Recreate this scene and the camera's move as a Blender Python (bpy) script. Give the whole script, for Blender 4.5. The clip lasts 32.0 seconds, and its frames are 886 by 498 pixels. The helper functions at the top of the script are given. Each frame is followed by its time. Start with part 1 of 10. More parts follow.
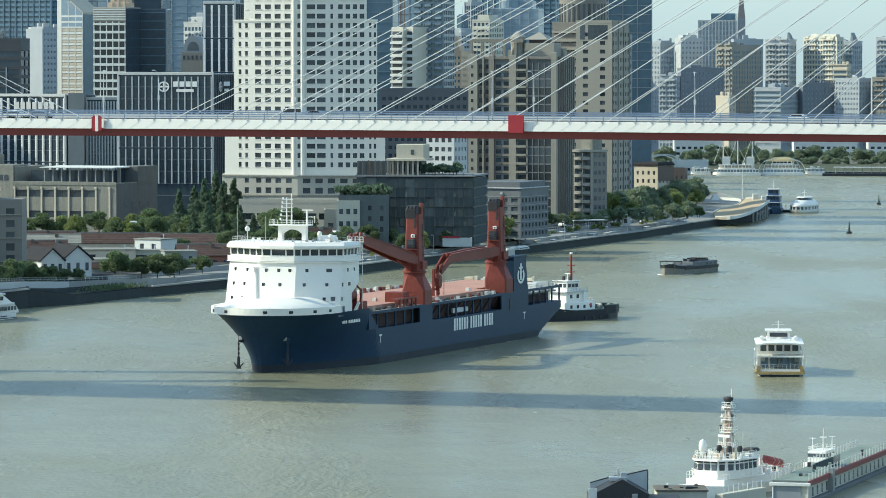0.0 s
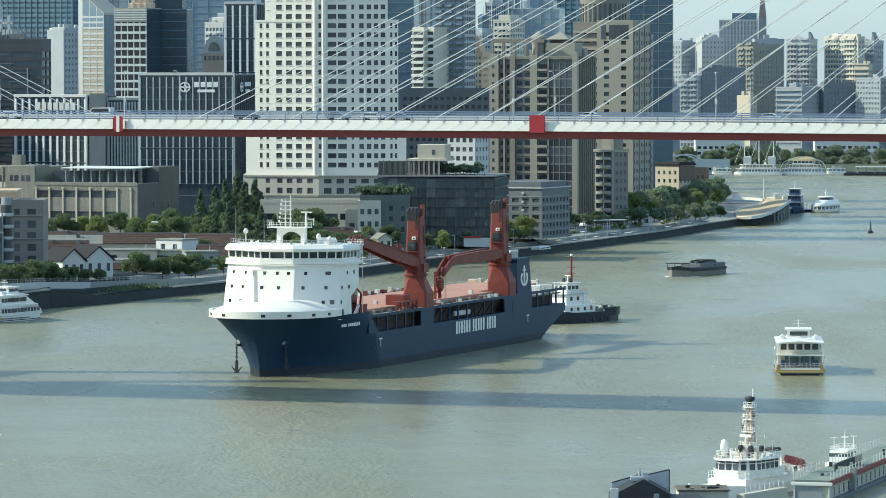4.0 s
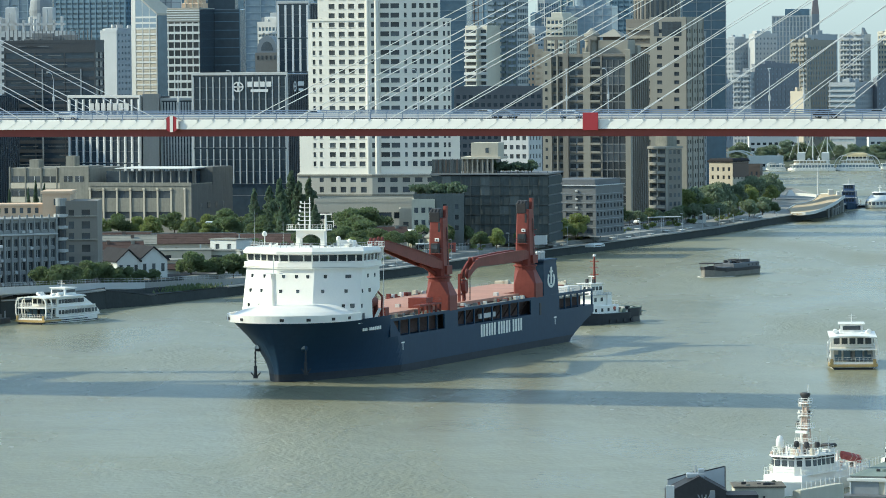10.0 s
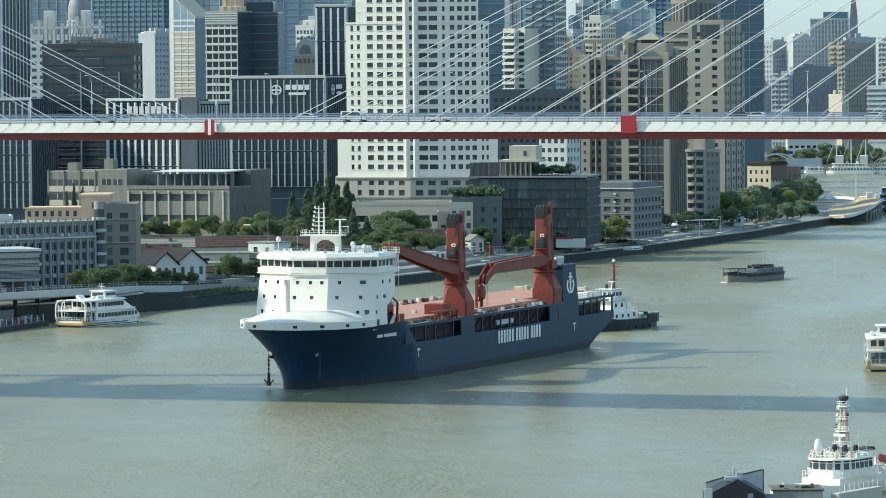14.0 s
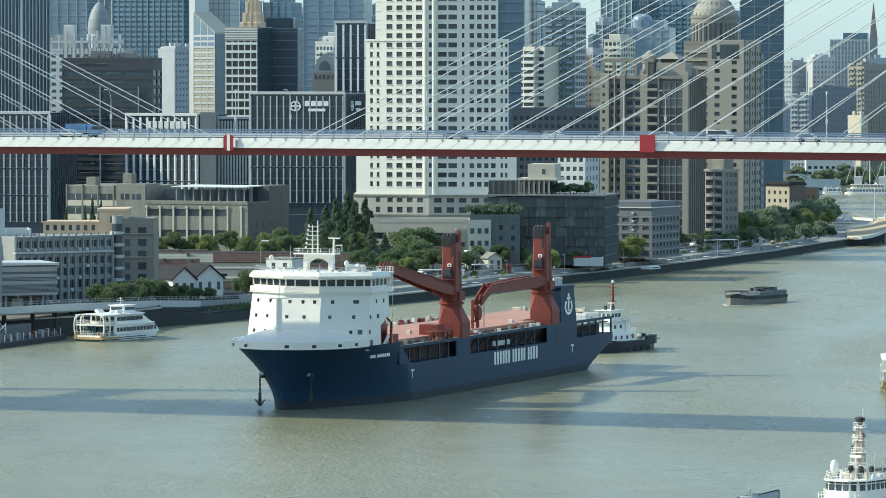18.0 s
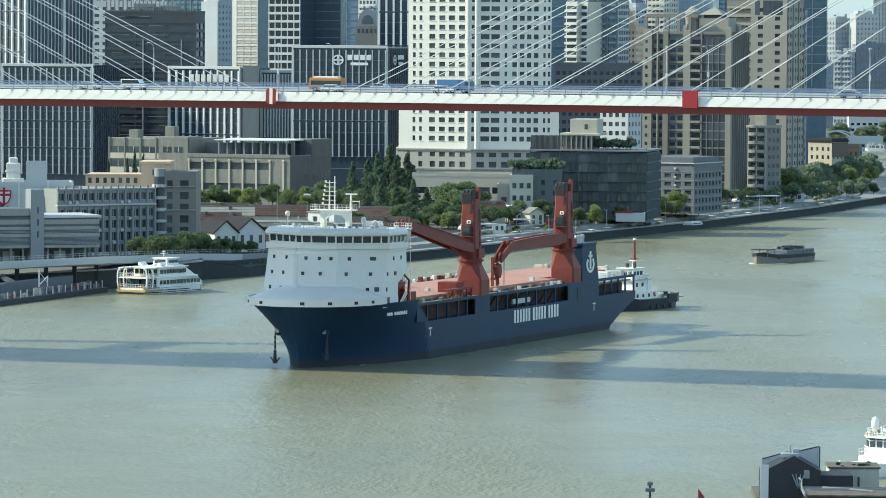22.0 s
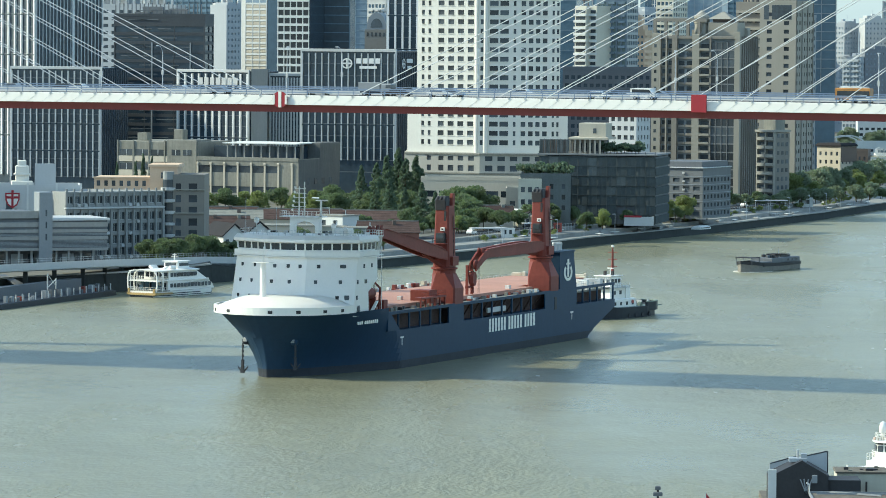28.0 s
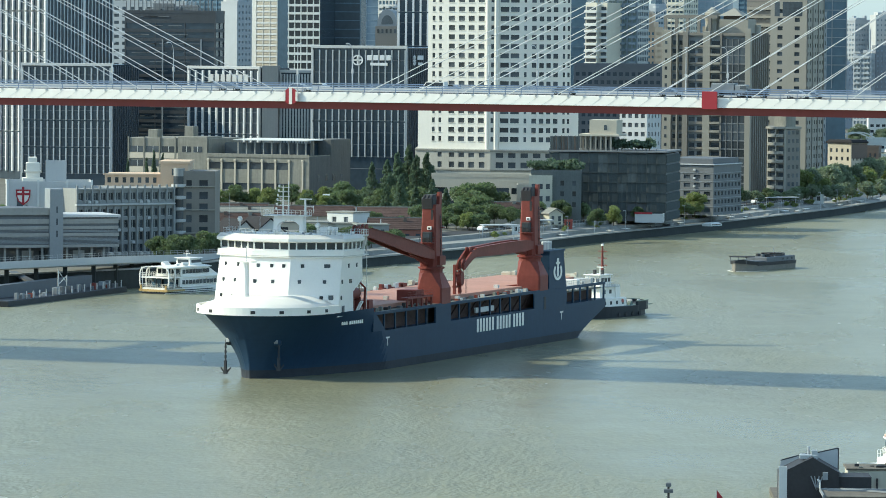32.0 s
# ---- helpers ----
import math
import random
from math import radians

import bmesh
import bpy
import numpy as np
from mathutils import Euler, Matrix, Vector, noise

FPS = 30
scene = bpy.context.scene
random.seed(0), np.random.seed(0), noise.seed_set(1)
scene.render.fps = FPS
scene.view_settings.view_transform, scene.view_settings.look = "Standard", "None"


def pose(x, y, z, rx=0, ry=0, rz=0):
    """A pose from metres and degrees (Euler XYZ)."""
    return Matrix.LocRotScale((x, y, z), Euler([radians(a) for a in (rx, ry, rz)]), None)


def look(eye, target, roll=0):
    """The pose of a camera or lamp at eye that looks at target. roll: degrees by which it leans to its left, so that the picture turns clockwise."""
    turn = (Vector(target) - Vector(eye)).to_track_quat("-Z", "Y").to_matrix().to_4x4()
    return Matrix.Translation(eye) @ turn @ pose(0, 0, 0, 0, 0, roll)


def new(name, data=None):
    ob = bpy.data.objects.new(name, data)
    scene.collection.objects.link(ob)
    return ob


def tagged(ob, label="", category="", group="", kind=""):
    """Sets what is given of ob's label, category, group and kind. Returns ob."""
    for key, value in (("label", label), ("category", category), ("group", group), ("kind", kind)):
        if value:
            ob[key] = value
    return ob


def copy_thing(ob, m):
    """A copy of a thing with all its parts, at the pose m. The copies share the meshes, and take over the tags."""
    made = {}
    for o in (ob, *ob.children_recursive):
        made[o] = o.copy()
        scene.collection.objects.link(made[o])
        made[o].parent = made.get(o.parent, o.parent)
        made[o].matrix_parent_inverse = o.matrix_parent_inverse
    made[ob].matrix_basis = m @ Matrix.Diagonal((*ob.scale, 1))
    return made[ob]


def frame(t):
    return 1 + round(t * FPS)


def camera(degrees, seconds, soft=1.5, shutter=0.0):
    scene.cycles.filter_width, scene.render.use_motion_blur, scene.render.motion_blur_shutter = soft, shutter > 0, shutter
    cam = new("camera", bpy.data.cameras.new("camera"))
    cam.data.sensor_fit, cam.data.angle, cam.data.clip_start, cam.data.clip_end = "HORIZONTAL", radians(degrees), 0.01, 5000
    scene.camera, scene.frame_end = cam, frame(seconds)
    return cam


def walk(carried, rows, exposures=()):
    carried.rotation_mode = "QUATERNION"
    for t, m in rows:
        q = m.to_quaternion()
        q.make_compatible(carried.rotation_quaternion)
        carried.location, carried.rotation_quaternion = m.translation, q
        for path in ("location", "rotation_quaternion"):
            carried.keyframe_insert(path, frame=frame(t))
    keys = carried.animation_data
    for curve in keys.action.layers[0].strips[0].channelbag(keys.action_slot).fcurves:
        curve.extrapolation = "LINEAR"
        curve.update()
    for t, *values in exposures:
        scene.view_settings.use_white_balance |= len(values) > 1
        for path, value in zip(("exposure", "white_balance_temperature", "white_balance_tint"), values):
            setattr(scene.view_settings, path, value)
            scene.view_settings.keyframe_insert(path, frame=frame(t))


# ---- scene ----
cam = camera(10.540, 32.0, 0.9)


def aim(yaw, pitch, roll):
    """The fixed hand-held camera at a high window, turned right by yaw and up by pitch."""
    a, b = radians(yaw), radians(pitch)
    return look((0, 0, 64), (1000 * math.sin(a) * math.cos(b), 1000 * math.cos(a) * math.cos(b), 64 + 1000 * math.sin(b)), roll)


walk(cam, [(t, aim(a, b, c)) for t, a, b, c in [
    (0, 0.810, -2.295, 0.004), (0.5, 0.811, -2.305, -0.016), (1, 0.804, -2.312, -0.082), (1.5, 0.778, -2.318, -0.116), (2, 0.754, -2.322, -0.090), (2.5,
    0.708, -2.316, -0.127), (3, 0.641, -2.301, -0.091), (3.5, 0.597, -2.294, -0.065), (5.5, 0.370, -2.299, -0.239), (6, 0.287, -2.304, -0.306), (6.5,
    0.202, -2.306, -0.314), (7, 0.119, -2.311, -0.379), (7.5, 0.056, -2.320, -0.402), (8, 0.022, -2.320, -0.405), (8.5, 0.000, -2.323, -0.486), (9, 0.005,
    -2.329, -0.424), (9.5, -0.034, -2.321, -0.448), (10, -0.090, -2.312, -0.477), (10.5, -0.165, -2.301, -0.477), (11, -0.214, -2.291, -0.481), (11.5,
    -0.267, -2.280, -0.490), (12, -0.329, -2.274, -0.502), (12.5, -0.401, -2.277, -0.541), (13, -0.463, -2.277, -0.522), (13.5, -0.519, -2.272, -0.498),
    (14, -0.544, -2.272, -0.499), (14.5, -0.557, -2.262, -0.465), (16.5, -0.647, -2.224, -0.372), (17, -0.692, -2.174, -0.330), (17.5, -0.747, -2.143,
    -0.134), (18, -0.756, -2.063, 0.013), (18.5, -0.760, -2.086, 0.118), (19, -0.792, -2.216, 0.245), (19.5, -0.843, -2.358, 0.265), (20, -0.929, -2.518,
    0.278), (20.5, -1.047, -2.601, 0.291), (21, -1.150, -2.624, 0.282), (21.5, -1.213, -2.617, 0.304), (22, -1.254, -2.607, 0.309), (22.5, -1.272, -2.593,
    0.377), (23, -1.282, -2.577, 0.372), (23.5, -1.281, -2.571, 0.451), (24, -1.271, -2.572, 0.420), (24.5, -1.261, -2.572, 0.420), (25, -1.260, -2.581,
    0.448), (25.5, -1.282, -2.578, 0.543), (27.5, -1.351, -2.569, 0.534), (28, -1.354, -2.563, 0.448), (28.5, -1.372, -2.572, 0.450), (29, -1.392, -2.577,
    0.498), (29.5, -1.405, -2.583, 0.416), (30, -1.418, -2.593, 0.452), (30.5, -1.434, -2.593, 0.440), (31, -1.444, -2.600, 0.508), (31.5, -1.457, -2.603,
    0.444), (32, -1.481, -2.603, 0.448)]], [(0, 0.29, 5600, 0), (14, 0.30, 5600, 0), (20, 0.38, 5600, 0), (23, 0.45, 5600, 0), (25, 0.45, 5600, 0), (29, 0.42, 5600, 0), (32, 0.39, 5600, 0)])


# ---- world and sun ----
SUN_WAY = Vector((0.9997 * math.cos(radians(33.0)), -0.026 * math.cos(radians(33.0)), -math.sin(radians(33.0))))
world = bpy.data.worlds.new("sky")
scene.world = world
world.use_nodes = True
sky = world.node_tree.nodes.new("ShaderNodeTexSky")
sky.sky_type, sky.sun_disc = "NISHITA", False
sky.sun_elevation, sky.sun_rotation = radians(33.0), math.atan2(-SUN_WAY.x, -SUN_WAY.y)
sky.air_density, sky.dust_density, sky.ozone_density = 1.0, 0.8, 4.0
haze = world.node_tree.nodes.new("ShaderNodeMix")
haze.data_type, haze.inputs[0].default_value = "RGBA", 0.5
world.node_tree.links.new(sky.outputs[0], haze.inputs[6])
haze.inputs[7].default_value = (2.45, 2.95, 2.98, 1)
world.node_tree.links.new(haze.outputs[2], world.node_tree.nodes["Background"].inputs[0])
world.node_tree.nodes["Background"].inputs[1].default_value = 0.2
sun_data = bpy.data.lights.new("sun", "SUN")
sun_data.energy, sun_data.angle, sun_data.color = 4.4, radians(0.6), (1.0, 0.85, 0.60)
sun = new("sun", sun_data)
sun.matrix_world = Matrix.Translation((-300, 300, 400)) @ SUN_WAY.to_track_quat("-Z", "Y").to_matrix().to_4x4()
scene.view_settings.exposure = 0.0


# ---- materials ----
def mat(name, color, rough=0.7, metal=0.0, var=0.12, scale=0.3, fine=4.0, bump=0.15, tint=0.0, streak=0.0):
    """A weathered surface: colour that varies at two scales, fine relief and, with streak, vertical runs of dirt."""
    m = bpy.data.materials.new(name)
    m.use_nodes = True
    n, k = m.node_tree.nodes, m.node_tree.links
    b = n["Principled BSDF"]
    b.inputs["Roughness"].default_value, b.inputs["Metallic"].default_value = rough, metal
    tc = n.new("ShaderNodeTexCoord")
    big, small = n.new("ShaderNodeTexNoise"), n.new("ShaderNodeTexNoise")
    big.inputs["Scale"].default_value, big.inputs["Detail"].default_value = scale, 3
    small.inputs["Scale"].default_value, small.inputs["Detail"].default_value = fine, 4
    k.new(tc.outputs["Object"], big.inputs["Vector"])
    k.new(tc.outputs["Object"], small.inputs["Vector"])
    add = n.new("ShaderNodeMath")
    add.operation = "ADD"
    k.new(big.outputs["Fac"], add.inputs[0])
    k.new(small.outputs["Fac"], add.inputs[1])
    last = add.outputs[0]
    if streak:
        mp, st = n.new("ShaderNodeMapping"), n.new("ShaderNodeTexNoise")
        mp.inputs["Scale"].default_value = (1.3, 1.3, 0.08)
        k.new(tc.outputs["Object"], mp.inputs["Vector"])
        k.new(mp.outputs["Vector"], st.inputs["Vector"])
        st.inputs["Scale"].default_value, st.inputs["Detail"].default_value = 1.0, 4
        ad2 = n.new("ShaderNodeMath")
        ad2.operation = "MULTIPLY_ADD"
        ad2.inputs[1].default_value = streak
        k.new(st.outputs["Fac"], ad2.inputs[0])
        k.new(last, ad2.inputs[2])
        last = ad2.outputs[0]
    mr = n.new("ShaderNodeMapRange")
    mr.inputs["From Min"].default_value, mr.inputs["From Max"].default_value = 0.6, 1.4 + streak
    mr.inputs["To Min"].default_value, mr.inputs["To Max"].default_value = 1 - var, 1 + var
    k.new(last, mr.inputs["Value"])
    last = mr.outputs[0]
    if tint:
        oi, mt = n.new("ShaderNodeObjectInfo"), n.new("ShaderNodeMath")
        ma = n.new("ShaderNodeMath")
        ma.operation = "MULTIPLY_ADD"
        ma.inputs[1].default_value, ma.inputs[2].default_value = 2 * tint, 1 - tint
        k.new(oi.outputs["Random"], ma.inputs[0])
        mt.operation = "MULTIPLY"
        k.new(ma.outputs[0], mt.inputs[0])
        k.new(last, mt.inputs[1])
        last = mt.outputs[0]
    mul = n.new("ShaderNodeVectorMath")
    mul.operation = "SCALE"
    mul.inputs[0].default_value = color
    k.new(last, mul.inputs["Scale"])
    k.new(mul.outputs[0], b.inputs["Base Color"])
    if bump:
        bp = n.new("ShaderNodeBump")
        bp.inputs["Strength"].default_value, bp.inputs["Distance"].default_value = bump, 0.05
        k.new(small.outputs["Fac"], bp.inputs["Height"])
        k.new(bp.outputs[0], b.inputs["Normal"])
    return m


def leaf_mat(name, color):
    m = mat(name, color, 0.6, 0, 0.35, 0.25, 1.5, 0.0, 0.25)
    n, k = m.node_tree.nodes, m.node_tree.links
    b, tr, mx = n["Principled BSDF"], n.new("ShaderNodeBsdfTranslucent"), n.new("ShaderNodeMixShader")
    tr.inputs["Color"].default_value = (color[0] * 1.6, color[1] * 1.7, color[2] * 1.3, 1)
    mx.inputs[0].default_value = 0.42
    k.new(b.outputs[0], mx.inputs[1])
    k.new(tr.outputs[0], mx.inputs[2])
    k.new(mx.outputs[0], n["Material Output"].inputs[0])
    return m


def water_mat():
    m = mat("river_water", (0.226, 0.225, 0.151), 0.16, 0, 0.10, 0.012, 0.05, 0)
    n, k = m.node_tree.nodes, m.node_tree.links
    b, tc = n["Principled BSDF"], n.new("ShaderNodeTexCoord")
    b.inputs["IOR"].default_value, b.inputs["Specular IOR Level"].default_value = 1.33, 0.12
    layers = []
    for sc, st, dist in (((1.1, 0.5, 1), 0.9, 0.34), ((0.22, 0.10, 1), 0.8, 0.6)):
        mp, nz = n.new("ShaderNodeMapping"), n.new("ShaderNodeTexNoise")
        mp.inputs["Scale"].default_value = sc
        k.new(tc.outputs["Object"], mp.inputs["Vector"])
        k.new(mp.outputs[0], nz.inputs["Vector"])
        nz.inputs["Scale"].default_value, nz.inputs["Detail"].default_value = 1.0, 4
        bp = n.new("ShaderNodeBump")
        bp.inputs["Strength"].default_value, bp.inputs["Distance"].default_value = st, dist
        k.new(nz.outputs["Fac"], bp.inputs["Height"])
        if layers:
            k.new(layers[-1].outputs[0], bp.inputs["Normal"])
        layers.append(bp)
    # smooth slicks and wind-ruffled lanes along the stream
    mp, nz, mr = n.new("ShaderNodeMapping"), n.new("ShaderNodeTexNoise"), n.new("ShaderNodeMapRange")
    mp.inputs["Rotation"].default_value, mp.inputs["Scale"].default_value = (0, 0, radians(20)), (0.02, 0.006, 1)
    k.new(tc.outputs["Object"], mp.inputs["Vector"])
    k.new(mp.outputs[0], nz.inputs["Vector"])
    nz.inputs["Scale"].default_value, nz.inputs["Detail"].default_value = 1.0, 5
    mr.inputs["From Min"].default_value, mr.inputs["From Max"].default_value = 0.35, 0.7
    mr.inputs["To Min"].default_value, mr.inputs["To Max"].default_value = 0.20, 0.36
    k.new(nz.outputs["Fac"], mr.inputs["Value"])
    k.new(mr.outputs[0], b.inputs["Roughness"])
    ruffle = n.new("ShaderNodeMapRange")
    ruffle.inputs["From Min"].default_value, ruffle.inputs["From Max"].default_value = 0.38, 0.62
    ruffle.inputs["To Min"].default_value, ruffle.inputs["To Max"].default_value = 0.3, 1.0
    k.new(nz.outputs["Fac"], ruffle.inputs["Value"])
    for layer in layers:
        k.new(ruffle.outputs[0], layer.inputs["Strength"])
    k.new(layers[-1].outputs[0], b.inputs["Normal"])
    return m


WATER = water_mat()
GLASS = mat("dark_window_glass", (0.06, 0.072, 0.082), 0.12, 0, 0.3, 0.1, 1.0, 0, 0.5)
GLASS_BLUE = mat("blue_curtain_glass", (0.12, 0.19, 0.25), 0.15, 0.1, 0.2, 0.03, 0.4, 0, 0.3)
# Distant haze is mixed into the colour of these two glasses.
GLASS_PALE = mat("haze_paled_blue_glass", (0.20, 0.26, 0.31), 0.25, 0.1, 0.15, 0.03, 0.4, 0, 0.2)
GLASS_HAZE = mat("haze_paled_glass", (0.25, 0.31, 0.35), 0.3, 0.1, 0.2, 0.03, 0.4, 0, 0.2)
GLASS_GREEN = mat("green_curtain_glass", (0.155, 0.21, 0.21), 0.2, 0.1, 0.2, 0.05, 0.4, 0, 0.3)
GLASS_DARK = mat("dark_curtain_glass", (0.045, 0.065, 0.085), 0.15, 0.1, 0.25, 0.05, 0.4, 0)
WHITE = mat("white_tile_cladding", (0.76, 0.73, 0.64), 0.6, 0, 0.08, 0.1, 2.0, 0.1, 0, 0.5)
WHITE_PAINT = mat("white_ship_paint", (0.85, 0.83, 0.77), 0.4, 0, 0.05, 0.3, 3.0, 0.05, 0, 0.4)
CREAM = mat("cream_render", (0.52, 0.47, 0.37), 0.8, 0, 0.12, 0.15, 2.0, 0.2, 0, 0.6)
PINK = mat("pale_pink_render", (0.64, 0.47, 0.32), 0.8, 0, 0.10, 0.2, 2.0, 0.2, 0, 0.4)
BEIGE = mat("stained_beige_concrete", (0.225, 0.22, 0.185), 0.85, 0, 0.5, 0.15, 1.2, 0.25, 0, 1.6)
GREYSTONE = mat("weathered_grey_render", (0.28, 0.29, 0.28), 0.85, 0, 0.2, 0.2, 1.5, 0.25, 0, 1.0)
CONCRETE = mat("grey_concrete", (0.30, 0.30, 0.28), 0.85, 0, 0.18, 0.15, 1.5, 0.25, 0, 0.8)
GREY_RENDER = mat("grey_painted_render", (0.165, 0.175, 0.18), 0.8, 0, 0.18, 0.2, 1.5, 0.2, 0, 0.9)
PALE = mat("pale_grey_cladding", (0.50, 0.51, 0.50), 0.6, 0, 0.08, 0.15, 2.0, 0.1, 0, 0.4)
GREY = mat("mid_grey_cladding", (0.245, 0.265, 0.275), 0.6, 0, 0.12, 0.15, 2.0, 0.1, 0, 0.4)
DARKGREY = mat("dark_grey_cladding", (0.12, 0.13, 0.14), 0.6, 0, 0.2, 0.15, 2.0, 0.1, 0, 0.4)
STONE = mat("grey_beige_podium_stone", (0.40, 0.385, 0.33), 0.8, 0, 0.2, 0.15, 2.0, 0.2, 0, 0.9)
DARKSLAB = mat("near_black_cladding", (0.05, 0.055, 0.06), 0.5, 0, 0.3, 0.12, 1.5, 0.1, 0, 0.5)
TAN = mat("tan_stone_cladding", (0.215, 0.20, 0.172), 0.7, 0, 0.12, 0.12, 2.0, 0.15, 0, 0.5)
TAN_PALE = mat("pale_tan_cladding", (0.30, 0.285, 0.24), 0.7, 0, 0.1, 0.12, 2.0, 0.15, 0, 0.5)
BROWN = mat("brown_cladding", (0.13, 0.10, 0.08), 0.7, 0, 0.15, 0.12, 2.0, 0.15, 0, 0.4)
FIN = mat("pale_metal_fin", (0.46, 0.49, 0.50), 0.45, 0.3, 0.08, 0.3, 3.0, 0.05)
FIN_WHITE = mat("white_metal_fin", (0.72, 0.73, 0.72), 0.5, 0.0, 0.06, 0.3, 3.0, 0.05)
# Stained concrete darkened further to put the shaded flank into its colour.
FLANK = mat("shade_darkened_stained_concrete", (0.115, 0.12, 0.115), 0.9, 0, 0.45, 0.2, 1.5, 0.25, 0, 1.4)
NET = mat("grey_green_scaffold_net", (0.074, 0.088, 0.090), 0.9, 0, 0.3, 0.25, 2.0, 0.2, 0, 0.8)
NET_PALE = mat("torn_pale_scaffold_net", (0.13, 0.145, 0.142), 0.9, 0, 0.3, 0.25, 2.0, 0.2, 0, 0.8)
ROOF_RED = mat("brown_red_roof_tile", (0.075, 0.05, 0.043), 0.85, 0, 0.35, 0.5, 3.0, 0.3, 0.2)
ROOF_DARK = mat("dark_grey_roof_tile", (0.032, 0.031, 0.033), 0.85, 0, 0.25, 0.5, 3.0, 0.3)
ROOF_GREY = mat("weathered_grey_roof", (0.24, 0.24, 0.21), 0.85, 0, 0.2, 0.3, 2.0, 0.2)
# Grey claddings lightened and blued, so the colour carries the far haze.
HAZE_GREY = mat("haze_paled_grey_cladding", (0.37, 0.40, 0.42), 0.6, 0, 0.12, 0.15, 2.0, 0.1, 0, 0.4)
HAZE_SLATE = mat("haze_paled_slate_cladding", (0.19, 0.21, 0.235), 0.6, 0, 0.2, 0.15, 2.0, 0.1, 0, 0.4)
LIME = mat("whitewashed_wall", (0.62, 0.63, 0.60), 0.8, 0, 0.1, 0.4, 3.0, 0.2, 0, 0.7)
ASPHALT = mat("asphalt", (0.055, 0.056, 0.058), 0.9, 0, 0.2, 0.2, 3.0, 0.2)
GROUND = mat("paved_ground", (0.16, 0.155, 0.13), 0.9, 0, 0.25, 0.05, 0.6, 0.2)
PAVING = mat("pale_paving", (0.25, 0.25, 0.23), 0.85, 0, 0.25, 0.2, 2.0, 0.15)
WALL_WET = mat("dark_tidal_concrete", (0.046, 0.052, 0.05), 0.8, 0, 0.35, 0.2, 1.0, 0.3, 0, 0.8)
GRASS = mat("bank_grass", (0.085, 0.10, 0.07), 0.9, 0, 0.35, 0.3, 2.0, 0.3)
LEAF_A = leaf_mat("camphor_leaves", (0.115, 0.15, 0.078))
LEAF_B = leaf_mat("bright_leaves", (0.185, 0.215, 0.085))
# Leaves paled towards grey: haze put into the colour of distant trees.
LEAF_HAZE = leaf_mat("haze_paled_leaves", (0.175, 0.21, 0.15))
LEAF_C = leaf_mat("dark_conifer_leaves", (0.105, 0.145, 0.10))
BARK = mat("bark", (0.10, 0.075, 0.05), 0.9, 0, 0.25, 2.0, 8.0, 0.4)
B_WHITE = mat("white_bridge_paint", (0.74, 0.72, 0.66), 0.5, 0, 0.06, 0.1, 1.5, 0.05, 0, 0.6)
B_RED = mat("oxide_red_girder_paint", (0.19, 0.036, 0.034), 0.55, 0, 0.15, 0.2, 1.5, 0.1, 0, 0.6)
B_SIGN = mat("bright_red_sign_paint", (0.30, 0.016, 0.026), 0.5, 0, 0.05, 0.3, 2.0, 0.03)
RAIL_BLUE = mat("blue_grey_rail_paint", (0.20, 0.26, 0.36), 0.45, 0.1, 0.1, 0.3, 2.0, 0.05)
STEEL = mat("galvanised_steel", (0.45, 0.47, 0.48), 0.4, 0.5, 0.1, 0.5, 3.0, 0.05)
CABLE = mat("white_cable_sheath", (0.55, 0.57, 0.58), 0.45, 0, 0.05, 0.2, 1.0, 0.0)
HULL = mat("dark_blue_hull_paint", (0.021, 0.048, 0.090), 0.5, 0, 0.18, 0.08, 0.8, 0.04, 0, 0.6)
HULL_LOW = mat("dull_boot_top_paint", (0.042, 0.047, 0.057), 0.6, 0, 0.3, 0.2, 1.5, 0.1, 0, 0.6)
CRANE = mat("rust_red_crane_paint", (0.195, 0.054, 0.042), 0.5, 0, 0.28, 0.2, 1.5, 0.06, 0, 0.5)
HATCH = mat("faded_red_hatch_paint", (0.45, 0.235, 0.168), 0.7, 0, 0.16, 0.15, 1.5, 0.1)
BOAT_RED = mat("faded_red_boat_cover", (0.36, 0.085, 0.08), 0.7, 0, 0.25, 0.8, 3.0, 0.2)
SPIRE = mat("dull_reddish_grey_stone", (0.25, 0.215, 0.205), 0.7, 0, 0.12, 0.2, 2.0, 0.1)
SUN_CREAM = mat("pale_cream_tile", (0.60, 0.57, 0.47), 0.7, 0, 0.08, 0.2, 2.0, 0.1, 0, 0.4)
SOOT = mat("sooty_black_paint", (0.028, 0.028, 0.03), 0.6, 0, 0.3, 0.3, 2.0, 0.1)
WORN_HULL = mat("worn_brown_grey_hull", (0.21, 0.195, 0.165), 0.8, 0, 0.4, 0.3, 2.0, 0.2, 0, 0.8)
ROOF_FELT = mat("stained_brown_roof_felt", (0.13, 0.115, 0.09), 0.9, 0, 0.4, 0.6, 3.0, 0.3)
MAST_PINK = mat("faded_red_and_cream_paint", (0.55, 0.42, 0.34), 0.6, 0, 0.3, 1.5, 4.0, 0.05)
YARD_CREAM = mat("dirty_cream_yard_wall", (0.52, 0.50, 0.40), 0.8, 0, 0.15, 0.3, 2.0, 0.2, 0, 1.2)
BLACK = mat("black_hull_paint", (0.034, 0.038, 0.044), 0.5, 0, 0.25, 0.2, 1.5, 0.05, 0, 0.4)
